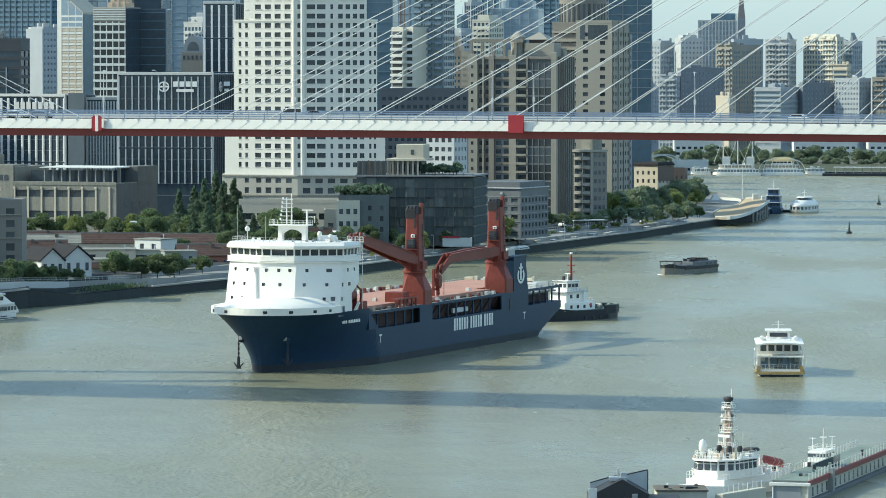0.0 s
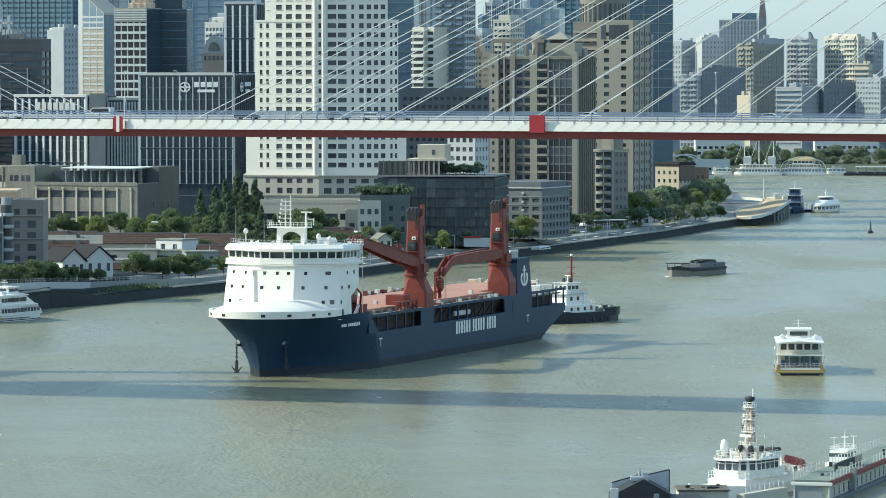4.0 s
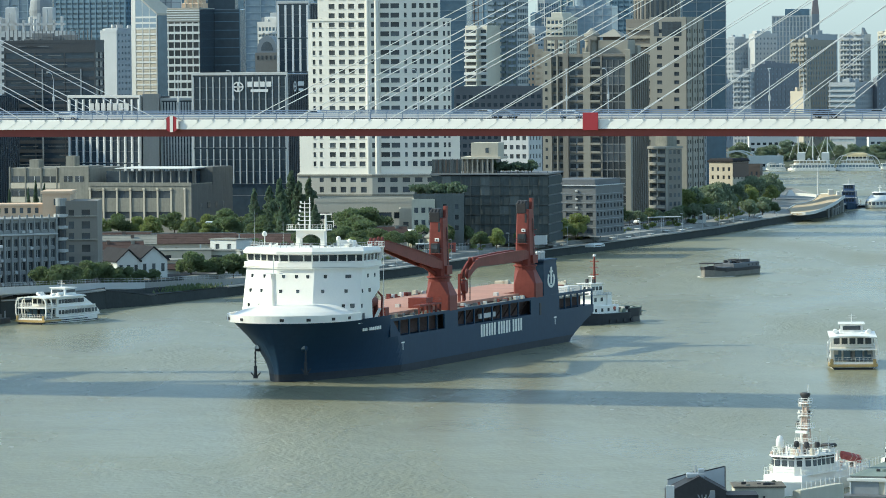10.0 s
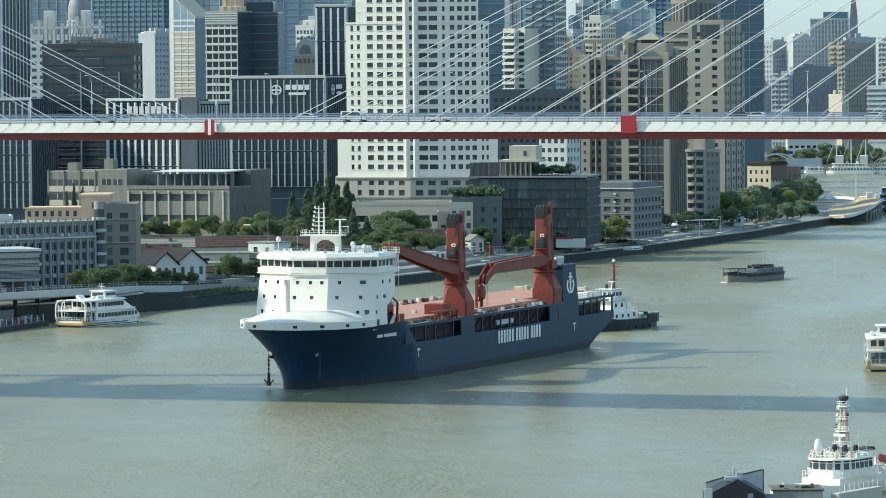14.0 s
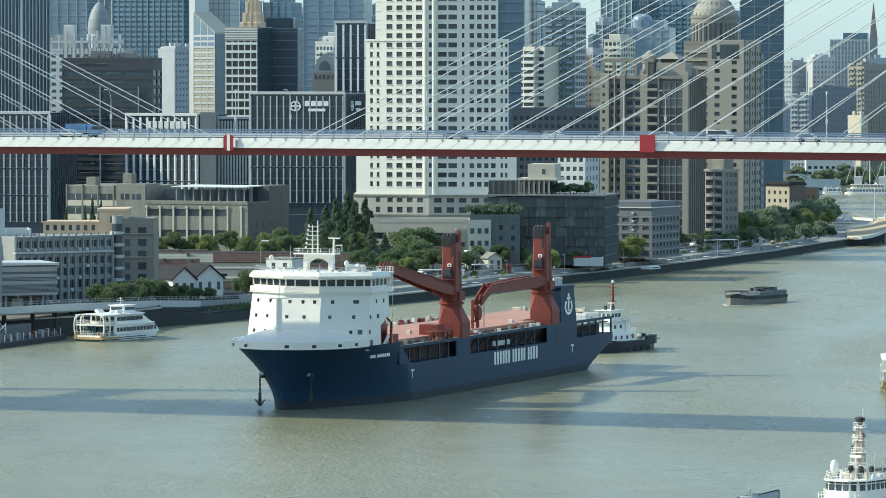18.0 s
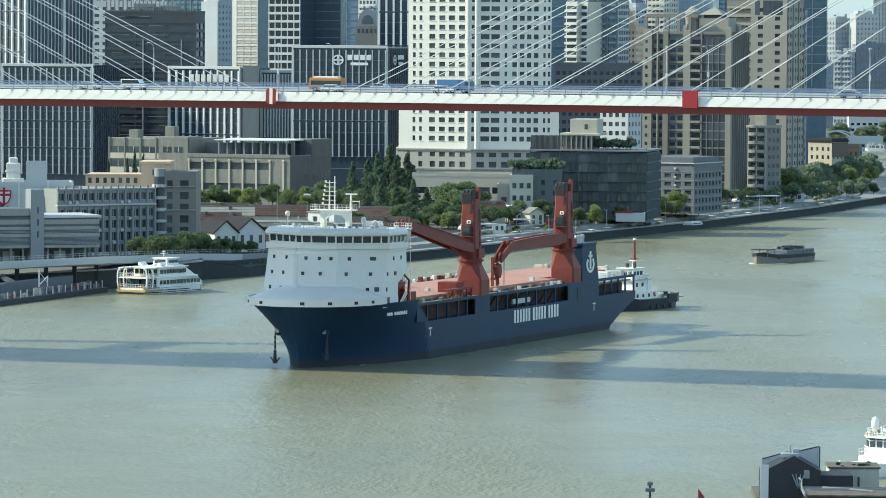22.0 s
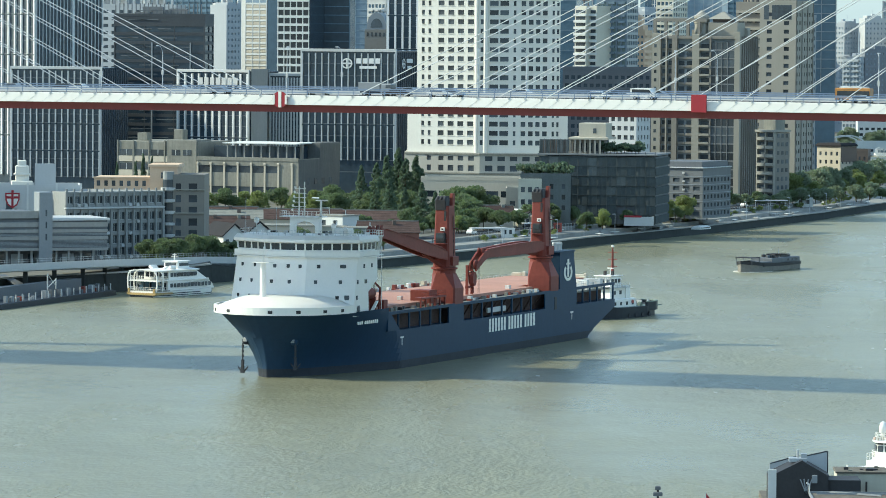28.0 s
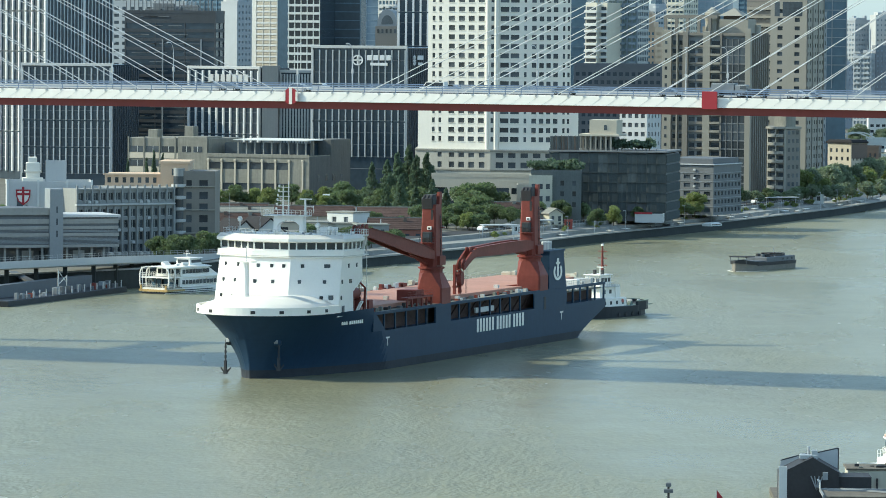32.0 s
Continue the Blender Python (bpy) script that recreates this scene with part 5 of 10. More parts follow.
def factory():
    ob = block("old_factory", -106.1, 1647, 38.4, 34, 5, 18.9, BEIGE, "stained beige concrete factory block with strip windows", -21, None, None, None, GLASS, 0)
    ob.scale, ob.location.z = (1.0, 1.0, 1.08), -0.4
    g, panes = G(), []
    facade(g, panes, (-19.2, -0.7), (1, 0), 38.4, 5, 18.9, spans(0.4, 31.0, 6, 0.86), [(8.6, 10.7), (15.1, 17.3)], 0.3)
    part("front_wall", g, BEIGE, ob)
    glaze(ob, panes, GLASS, 40)
    for i in range(8):
        u = -18.8 + i * 5.1
        part("pilaster", G().bbox(u - 0.3, u + 0.3, -1.05, -0.7, 5, 17.6, 0.1), CREAM, ob)
        part("pilaster_cap", G().bbox(u - 0.4, u + 0.4, -1.25, -0.7, 17.6, 18.3, 0.1), CREAM, ob)
    part("parapet", G().bbox(-19.2, 19.2, -0.9, -0.5, 18.9, 20.0, 0.08), BEIGE, ob)
    part("side_block", G().bbox(12, 19.5, 17, 34.2, 18.9, 24.6, 0.2), FLANK, ob, "dark grey end block, its shade in the colour")
    part("flank", G().box(19.2, 19.4, -0.7, 34.1, 5, 19.4), FLANK, ob, "stained end wall, coloured darker for its shade")
    part("corner_pier", G().bbox(15.6, 16.6, 8.5, 9.5, 18.9, 24.2, 0.1), TAN, ob)
    for j in range(4):
        part("window", G().box(19.4, 19.5, 6 + j * 6.4, 8.2 + j * 6.4, 11.5, 13.4), GLASS, ob)
    part("left_block", G().bbox(-50.2, -19.3, 0.5, 28, 5, 24.6, 0.2), BEIGE, ob, "taller beige side block")
    for z in (11.0, 15.5, 20.0):
        for k in range(5):
            part("strip_window", G().box(-49.2 + k * 6, -43.8 + k * 6, 0.4, 0.52, z, z + 1.9), GLASS, ob)
            part("window_mullion", G().box(-46.6 + k * 6, -46.4 + k * 6, 0.3, 0.45, z, z + 1.9), PALE, ob)
        part("sill_band", G().box(-50.2, -19.4, 0.2, 0.55, z - 2.0, z - 0.2), CREAM, ob)
    for k in range(6):
        part("pilaster", G().box(-50.2 + k * 6, -49.7 + k * 6, 0.1, 0.55, 5, 24.9), BEIGE, ob)
    part("stair_head", G().bbox(-30.7, -19.6, -0.2, 12, 5, 25.2, 0.2), BEIGE, ob)
    for k in range(2):
        part("window", G().box(-29.0 + k * 4.3, -25.8 + k * 4.3, -0.3, -0.18, 20.2, 22.0), GLASS, ob)
        part("window_mullion", G().box(-27.5 + k * 4.3, -27.3 + k * 4.3, -0.35, -0.2, 20.2, 22.0), PALE, ob)
    # Dark box below the canopy: the recess's shade given as colour.
    part("pavilion_recess", G().box(-16.2, 14.8, 7, 18, 18.9, 23.4), GLASS_DARK, ob)
    for i in range(9):
        part("pavilion_post", G().box(-10.2 + i * 3.2, -9.8 + i * 3.2, 4.5, 4.9, 18.9, 24.3), CONCRETE, ob)
    part("pavilion_roof", G().loft([[(-11.2, 3, 24.2), (16.5, 3, 24.2), (16.5, 3, 24.45), (-11.2, 3, 24.45)], [(-11.2, 20, 24.2), (16.5, 20, 24.2), (16.5, 20, 24.7), (-11.2, 20, 24.7)]]), LIME, ob, "pale sheet-metal pavilion roof")
    part("tank_room", G().bbox(-43.2, -39.7, 2, 6, 24.6, 27.2, 0.1), BEIGE, ob)
    part("tank_room", G().bbox(-29.7, -26.4, 3, 7, 25.2, 28.4, 0.1), BEIGE, ob)
    return ob


factory()


def hotel():
    """The old riverside warehouse with a rounded corner of balconies."""
    ob = thing("riverside_warehouse", pose(-112, 1250, 0), "old grey riverside warehouse with a rounded corner of balconies", "building")
    g, panes = G(), []
    p, d = Vector((-14.5, -17.0, 0)), Vector((24.0, 18.0, 0)).normalized()
    rows = [(6.0, 8.0), (9.0, 11.2), (12.2, 14.3), (15.2, 17.2), (19.5, 21.4)]
    facade(g, panes, p, d, 30, 5, 22.6, spans(0.3, 29.7, 13, 0.68), rows, 0.5)
    q = p + d * 30
    g.face((q.x, q.y, 5), (q.x, q.y + 20, 5), (q.x, q.y + 20, 22.6), (q.x, q.y, 22.6))
    g.face((p.x, p.y, 22.6), (q.x, q.y, 22.6), (q.x, q.y + 20, 22.6), (p.x - 12, p.y + 20, 22.6))
    g.face((p.x - 12, p.y + 20, 5), (p.x, p.y, 5), (p.x, p.y, 22.6), (p.x - 12, p.y + 20, 22.6))
    part("wall", g, GREYSTONE, ob)
    glaze(ob, panes, GLASS, 80)
    turn = Matrix.Rotation(math.atan2(d.y, d.x), 4, "Z")
    pil = G().box(-0.3, 0.3, -0.45, 0.05, 5, 17.9).box(-0.24, 0.24, -0.35, 0.05, 18.9, 23.4).mesh("pilaster", GREYSTONE)
    unit = G().bbox(-0.45, 0.45, -0.5, 0.0, 0, 0.65, 0.06).mesh("air_conditioner", PALE)
    frame = G().box(-0.7, 0.7, -0.1, 0.0, -0.05, 0.05).box(-0.05, 0.05, -0.1, 0.0, 0, 2.0).mesh("window_frame", PALE)
    rnd = random.Random(6)
    for i in range(14):
        c = p + d * (0.3 + i * 29.4 / 13)
        part("pilaster", pil, GREYSTONE, ob, at=Matrix.Translation(c) @ turn)
    for i in range(13):
        c = p + d * (0.3 + (i + 0.5) * 29.4 / 13)
        for r0, r1 in rows:
            part("window_frame", frame, PALE, ob, at=Matrix.Translation(c + Vector((-d.y, d.x, 0)) * 0.42 + Vector((0, 0, r0 + 0.05))) @ turn)
            if rnd.random() < 0.3:
                part("air_conditioner", unit, PALE, ob, at=Matrix.Translation(c + d * rnd.uniform(-0.3, 0.3) + Vector((0, 0, r0 - 0.75))) @ turn)
    part("cornice", G().beam((p.x, p.y - 0.2, 18.4), (q.x, q.y - 0.2, 18.4), 1.2, 0.4), PALE, ob)
    part("parapet_band", G().beam((p.x, p.y - 0.05, 22.4), (q.x, q.y - 0.05, 22.4), 0.7, 0.35), GREYSTONE, ob)
    cx, cy = 10.4, 3.4
    part("corner_tower", G().turn(cx, cy, [(1.45, 5), (1.45, 27.5)], 18), GREYSTONE, ob, "rounded stair corner")
    for i in range(6):
        part("balcony", G().turn(cx, cy, [(1.45, 7.3 + i * 3.05), (2.0, 7.4 + i * 3.05), (2.0, 8.1 + i * 3.05), (1.9, 8.1 + i * 3.05)], 18), PALE, ob)
        part("balcony_door", G().turn(cx, cy, [(1.5, 8.2 + i * 3.05), (1.5, 10.2 + i * 3.05)], 18), GLASS, ob)
    w2, pn = G(), []
    facade(w2, pn, (cx + 1.2, cy - 0.8), (1, 0.12), 8.2, 5, 26.8, [(0.8, 2.2), (4.2, 6.4)], [(7.3 + i * 3.05, 9.2 + i * 3.05) for i in range(6)], 0.4)
    w2.box(cx + 1.3, cx + 9.4, cy + 0.4, cy + 18, 5, 26.7)
    part("end_wing", w2, TAN, ob, "shaded tan end wing")
    for z in (10.6, 16.7, 22.8):
        part("string_course", G().beam((cx + 1.2, cy - 1.0, z), (cx + 9.5, cy, z), 0.5, 0.3), TAN_PALE, ob)
    glaze(ob, pn, GLASS, 20)
    pk = part("upper_storey", G().bbox(-9.5, 11.0, 8, 24, 22.6, 25.8, 0.15).bbox(5.2, 12.5, 7, 22, 22.6, 28.8, 0.15), PINK, ob, "pale pink upper storey")
    part("tower_cornice", G().bbox(4.8, 13.0, 6.5, 22.4, 28.6, 29.3, 0.1), PINK, pk)
    part("eave", G().box(-9.9, 5.2, 7.5, 8.0, 25.5, 25.9), PINK, pk)
    for i in range(7):
        part("window", G().box(-8.8 + i * 2.0, -7.9 + i * 2.0, 7.9, 8.02, 23.5, 24.9), GLASS, pk)
    part("window", G().box(8.2, 11.6, 6.9, 7.02, 25.6, 27.2), GLASS, pk)
    return ob


hotel()
annexe = block("white_annexe", -134, 1240, 22, 18, 5, 23.4, PALE, "low pale annexe with plain walls and a shield emblem", 8, None, None, (2, 0.3), GLASS, 0)
EX, EZ = -6.9, 20.2
shield = [(-1.9, 1.9), (1.9, 1.9), (1.85, 0.2), (1.3, -1.2), (0, -2.2), (-1.3, -1.2), (-1.85, 0.2)]
sh = part("shield_emblem", G().loft([[(EX + x, y, EZ + z) for x, z in shield] for y in (-0.36, -0.2)]), B_WHITE, annexe, "white heraldic shield emblem")
rim = [(x * 0.8, z * 0.8) for x, z in shield]
part("shield_rim", G().loft([[(EX + x, y, EZ + z) for x, z in shield + shield[:1] + rim[:1] + rim[::-1]] for y in (-0.42, -0.37)]), B_SIGN, sh, "dark red rim")
part("shield_pale", G().box(EX - 0.3, EX + 0.3, -0.44, -0.37, EZ - 1.8, EZ + 2.6), B_SIGN, sh)
part("shield_bar", G().box(EX - 1.5, EX - 0.32, -0.44, -0.37, EZ + 0.4, EZ + 1.0), B_SIGN, sh)
part("shield_bar", G().box(EX + 0.32, EX + 1.5, -0.44, -0.37, EZ + 0.4, EZ + 1.0), B_SIGN, sh)
for k in range(2):
    part("emblem_wave", G().loft([[(EX - 1.9 + 3.8 * i / 12, y, EZ - 2.7 - k * 0.75 + 0.22 * math.sin(i * 1.57) + dz) for y, dz in ((-0.3, 0), (-0.1, 0), (-0.1, 0.3), (-0.3, 0.3))] for i in range(13)]), SOOT, annexe)
part("roof_plant", G().bbox(-6, -2.5, 4, 8, 23.4, 29.0, 0.2).bbox(-5.3, -3.2, 4.4, 7.6, 29.0, 30.4, 0.2).bbox(-7, -1.6, 3, 9, 23.4, 25.0, 0.1).box(-6.4, -2.1, 3.6, 8.4, 26.6, 26.9), WHITE, annexe)
part("plant_screen", G().box(-1, 4.4, 4, 4.3, 23.4, 29.6).face((4.4, 4.1, 29.6), (-1, 4.1, 29.6), (-1, 9, 23.6), (4.4, 9, 23.6)), PALE, annexe, "leaning pale screen on the roof")
for x in (-10.9, -3, 4.5, 10.8):
    part("pilaster", G().box(x - 0.25, x + 0.25, -0.35, -0.02, 5, 24.6), LIME, annexe)
for x, z in ((7, 12.6), (7, 17.5), (1.0, 17.5), (-8.5, 17.5), (1.0, 12.6)):
    part("window", G().box(x, x + 1.6, -0.08, 0.04, z, z + 2.3), GLASS, annexe)
    part("window_sill", G().box(x - 0.2, x + 1.8, -0.2, 0.0, z - 0.25, z), PALE, annexe)


def terminal():
    """The ferry terminal on stilts, with long louvred bands."""
    ob = thing("ferry_terminal", pose(-128, 1190, 0, 0, 0, 22), "grey ferry terminal with long horizontal louvre bands", "building")
    part("upper_floor", G().box(-26, 17, 0, 16, 9.5, 17.0), DARKGREY, ob)
    part("upper_floor", G().box(-26, -0.8, 0.3, 16, 17.0, 19.1), DARKGREY, ob)
    for z0, z1, x1, dy in ((9.4, 10.1, 17.2, 0.5), (12.1, 13.0, 17.2, 0.4), (13.9, 14.7, 17.1, 0.3), (15.3, 16.5, 17.1, 0.3), (17.5, 19.3, -0.8, 0.4)):
        part("fascia_band", G().bbox(-26.1, x1, -dy, -0.02, z0, z1, 0.06), CONCRETE, ob)
    for j in range(6):
        part("louvre", G().box(-26.0, 17.0, -0.18, 0.0, 10.3 + j * 0.3, 10.45 + j * 0.3), GREY, ob)
    for j in range(2):
        part("louvre", G().box(-26.0, 17.0, -0.16, 0.0, 13.2 + j * 0.3, 13.35 + j * 0.3), GREY, ob)
    part("stair_tower", G().bbox(-0.8, 2.6, -0.9, 4, 5, 24, 0.15), GREY, ob, "grey stair tower")
    for z in (12, 15, 18):
        part("slot_window", G().box(0.8, 1.2, -0.95, -0.88, z, z + 1.6), GLASS, ob)
    part("terminal_roof", G().bbox(2.6, 17.5, -0.8, 16.5, 16.9, 17.5, 0.1), PALE, ob)
    for i in range(14):
        part("column", G().box(-25 + i * 3.2, -24.5 + i * 3.2, 0.5, 1.0, 5, 9.5), CONCRETE, ob)
    part("ground_floor", G().box(-25, 16, 5, 15, 5, 9.5), DARKGREY, ob)
    for i in range(9):
        part("shop_front", G().box(-24 + i * 4.4, -21 + i * 4.4, 4.9, 5.0, 5.2, 8.4), (GLASS, PALE, GLASS)[i % 3], ob)


terminal()


def walkway():
    """The raised promenade that curves along the quay and comes down to it."""
    pts = [(-178, 1050, 9.2), (-134, 1125, 8.9), (-111, 1170, 8.3), (-98, 1204, 7.3), (-91, 1233, 6.3), (-81, 1254, 5.3), (-72, 1270, 5.0), (-64, 1287, 4.5), (-55, 1306, 4.0)]
    ob = thing("raised_promenade", Matrix.Identity(4), "raised pale concrete promenade on piers along the quay", "walkway")
    side = []
    for i, (x, y, z) in enumerate(pts):
        a, b = pts[max(0, i - 1)], pts[min(len(pts) - 1, i + 1)]
        side.append(Vector((b[1] - a[1], a[0] - b[0], 0)).normalized())
    for k, ((x0, y0, z0), (x1, y1, z1)) in enumerate(zip(pts, pts[1:])):
        ring = [[Vector((x, y, z + dz)) + n * w for w, dz in ((0.7, -2.0), (1.2, -1.7), (1.3, 0.0), (0.95, 0.0), (0.95, -1.1), (-7, -1.1), (-7, -2.0))] for x, y, z, n in ((x0, y0, z0, side[k]), (x1, y1, z1, side[k + 1]))]
        part("deck", G().loft(ring), PALE if k < 5 else CONCRETE, ob, "pale concrete deck edge")
        p, q = Vector((x0, y0, z0)) + side[k] * 1.1, Vector((x1, y1, z1)) + side[k + 1] * 1.1
        part("railing", rail_run([p, q], 1.0, 2.0), STEEL, ob)
        for i in range(4):
            c = Vector((x0, y0, z0)).lerp(Vector((x1, y1, z1)), (i + 0.5) / 4) - side[k] * 1.5
            if c.z > 6.8:
                part("pier", G().box(c.x - 0.5, c.x + 0.5, c.y - 0.5, c.y + 0.5, -1.5, c.z - 1.8), WALL_WET, ob)


walkway()
verge = G()
rv = random.Random(31)
for i in range(650):   # rough grass on the ledge under the promenade
    u, o = rv.gauss(0.55, 0.2), rv.random() ** 2
    x, y, z = -76.5 + 15.5 * u - 2.4 * o, 1249 + 33 * u + 1.6 * o, 2.7 + 1.1 * o
    k, a = rv.uniform(0.2, 0.7), rv.uniform(0, 6.28)
    dx, dy = 0.5 * k * math.cos(a), 0.5 * k * math.sin(a)
    verge.face((x - dx, y - dy, z - 0.2), (x + dx, y + dy, z - 0.2), (x + dy, y - dx, z + k))
bar("grass_verge", verge, LEAF_A, "rough grass growing on the quay ledge", "grass", kind="stuff")


def gabled(x, y, w, d, h, r, turn, wall, roof, label, name="gabled_house", wins=2):
    """A house with its gable to the river."""
    ob = thing(name, pose(x, y, 5, 0, 0, turn), label, "house")
    part("wall", G().loft([[(-w / 2, yy, 0), (w / 2, yy, 0), (w / 2, yy, h), (0, yy, h + r), (-w / 2, yy, h)] for yy in (0, d)]), wall, ob)
    t = 0.35
    rf = G()
    for sg in (-1, 1):
        rf.loft([[(sg * (w / 2 + 0.5), yy, h - 0.25), (0, yy, h + r + 0.1), (0, yy, h + r + 0.1 + t), (sg * (w / 2 + 0.5), yy, h - 0.25 + t)] for yy in (-0.5, d + 0.5)])
    part("roof", rf, roof, ob)
    for i in range(wins):
        u = -w / 2 + w * (i + 0.5) / wins
        part("window", G().box(u - 0.45, u + 0.45, -0.08, 0.02, h * 0.35, h * 0.8), GLASS, ob)
    return ob


gabled(-86.2, 1284, 6.4, 16, 4.5, 3.0, 24, LIME, ROOF_DARK, "whitewashed gabled house with a dark tiled roof", wins=3)
gabled(-79.7, 1288, 7.8, 16, 4.7, 3.3, 24, LIME, ROOF_DARK, "whitewashed gabled house with a dark tiled roof", wins=3)

def long_house(x, y, w, d, z, wall, roof, turn, vents):
    """A low house with its ridge along the river, tiled in courses, with chimneys or roof vents."""
    ob = thing("warehouse", pose(x, y, 0, 0, 0, turn), "long low house with a dark brown-red tiled roof", "warehouse")
    part("wall", G().loft([[(xx, 0, 5), (xx, d, 5), (xx, d, z), (xx, d / 2, z + d * 0.2), (xx, 0, z)] for xx in (-w / 2, w / 2)]), wall, ob)
    for sg in (0, 1):
        g, n, sec = G(), 6, []
        f = lambda q: (d / 2 + (q / n) * (d / 2 + 0.5) * (1 if sg else -1), z + d * 0.2 + 0.35 - (q / n) * (d * 0.2 + 0.25))
        for k in range(n):   # stepped tile courses
            sec += [(f(k)[0], f(k)[1]), (f(k + 1)[0], f(k + 1)[1] + 0.05)]
        sec += [(f(n)[0], f(n)[1] - 0.15), (f(0)[0], f(0)[1] - 0.3)]
        g.loft([[(xx, yy, zz) for yy, zz in sec] for xx in (-w / 2 - 0.4, w / 2 + 0.4)])
        part("roof_slope", g, roof, ob)
    part("ridge", G().box(-w / 2 - 0.4, w / 2 + 0.4, d / 2 - 0.25, d / 2 + 0.25, z + d * 0.2 + 0.2, z + d * 0.2 + 0.55), ROOF_GREY, ob)
    for i in range(vents):
        u = -w / 2 + w * (i + 0.6) / vents
        part("roof_vent" if i % 2 else "chimney", G().bbox(u - 0.5, u + 0.5, d * 0.3, d * 0.3 + 0.9, z, z + d * 0.2 + 0.7, 0.1), ROOF_GREY if i % 2 else BROWN, ob)
    for i in range(int(w / 3)):
        part("window", G().box(-w / 2 + 1 + i * 3, -w / 2 + 2.2 + i * 3, -0.06, 0.03, z - 2.6, z - 1.2), GLASS, ob)


for i, (x, y, w, d, z, m, rf, turn) in enumerate((
        (-77, 1436, 25, 13, 8.2, CREAM, ROOF_RED, 2), (-95, 1408, 17, 11, 9.2, CREAM, ROOF_GREY, 4), (-94.5, 1368, 14, 10, 9.2, LIME, ROOF_RED, 8), (-75.5, 1308, 4.4, 6, 6.2, LIME, ROOF_RED, 12),
        (-48.0, 1378, 17, 14, 6.8, BRICKRED, ROOF_RED, 6), (-104, 1344, 12, 9, 8.6, LIME, ROOF_DARK, 10), (-56, 1440, 20, 12, 8.0, CREAM, ROOF_RED, -4), (-100, 1440, 20, 11, 9.0, CREAM, ROOF_RED, 3), (-20, 1460, 14, 8, 10.0, CREAM, ROOF_RED, 10))):
    long_house(x, y, w, d, z, m, rf, turn, i % 3)


def flat_house(x, y, w, d, z, wall, roof, turn, label, wins=3):
    """A low flat-roofed house with a roof edge, windows and a stove pipe."""
    ob = thing("flat_roofed_house", pose(x, y, 0, 0, 0, turn), label, "house")
    g, panes = G(), []
    facade(g, panes, (-w / 2, 0), (1, 0), w, 5, z, spans(0.5, w - 0.5, wins, 0.35), [(z - 2.7, z - 1.2)], 0.25)
    g.face((-w / 2, d, 5), (-w / 2, 0, 5), (-w / 2, 0, z), (-w / 2, d, z)).face((w / 2, 0, 5), (w / 2, d, 5), (w / 2, d, z), (w / 2, 0, z)).face((w / 2, d, 5), (-w / 2, d, 5), (-w / 2, d, z), (w / 2, d, z))
    part("wall", g, wall, ob)
    part("roof", G().bbox(-w / 2 - 0.3, w / 2 + 0.3, -0.3, d + 0.3, z, z + 0.3, 0.06), roof, ob)
    part("stove_pipe", G().rod((w * 0.3, d * 0.5, z + 0.3), (w * 0.3, d * 0.5, z + 1.6), 0.15), STEEL, ob)
    glaze(ob, panes, GLASS, 8)


flat_house(-75.3, 1360, 15, 12, 9.2, CREAM, ROOF_GREY, 4, "low house with a weathered flat grey roof")
flat_house(-76.5, 1340, 13, 12, 7.2, CREAM, ROOF_GREY, 4, "low terrace house with a weathered flat grey roof")
flat_house(-66.4, 1402, 9.5, 8, 10.6, LIME, ROOF_GREY, -34, "whitewashed two-storey house with a flat roof", 2)
flat_house(-67.0, 1368, 12, 7, 8.7, YARD_CREAM, ROOF_GREY, -8, "low shed with a patchy stained wall", 1)
flat_house(-54.5, 1348, 9, 9, 9.2, GREYSTONE, ROOF_GREY, 10, "grey rendered riverside house with a flat roof", 3)
shed_roof = thing("shelter", pose(-74.6, 1580, 5), "long white canopy roof below the factory", "shelter")
part("roof", G().bbox(-6, 6, -2, 2, 4.4, 4.9, 0.1), LIME, shed_roof)
for u in (-5.5, -2, 2, 5.5):
    part("post", G().rod((u, 0, 0), (u, 0, 4.4), 0.1), STEEL, shed_roof)
for x, y, w, rf in ((-3.4, 1462, 4.6, ROOF_GREY), (-11, 1478, 4.8, LIME), (-8, 1466, 4.0, ROOF_DARK)):
    wh = gabled(x, y, w, 6, 3.6, 1.3, 28, YARD_CREAM, rf, "small whitewashed two-storey house among trees", wins=2)
    part("lower_window", G().box(-1.6, -0.8, -0.08, 0.02, 0.3, 1.0), GLASS, wh)
    part("lower_window", G().box(0.8, 1.6, -0.08, 0.02, 0.3, 1.0), GLASS, wh)
block("low_white_block", -26, 1548, 36, 16, 5, 17.2, CREAM, "low cream block with long windows", -6, (7, 0.84), None, None, GLASS, 20, storey=4.2, base=1.0, sill=1.3, head=3.3)
block("low_white_block", -9, 1510, 14, 14, 5, 15.0, CREAM, "small cream block with dark windows", 0, (4, 0.5), None, (3, 0.4), GLASS, 20, base=1.0)


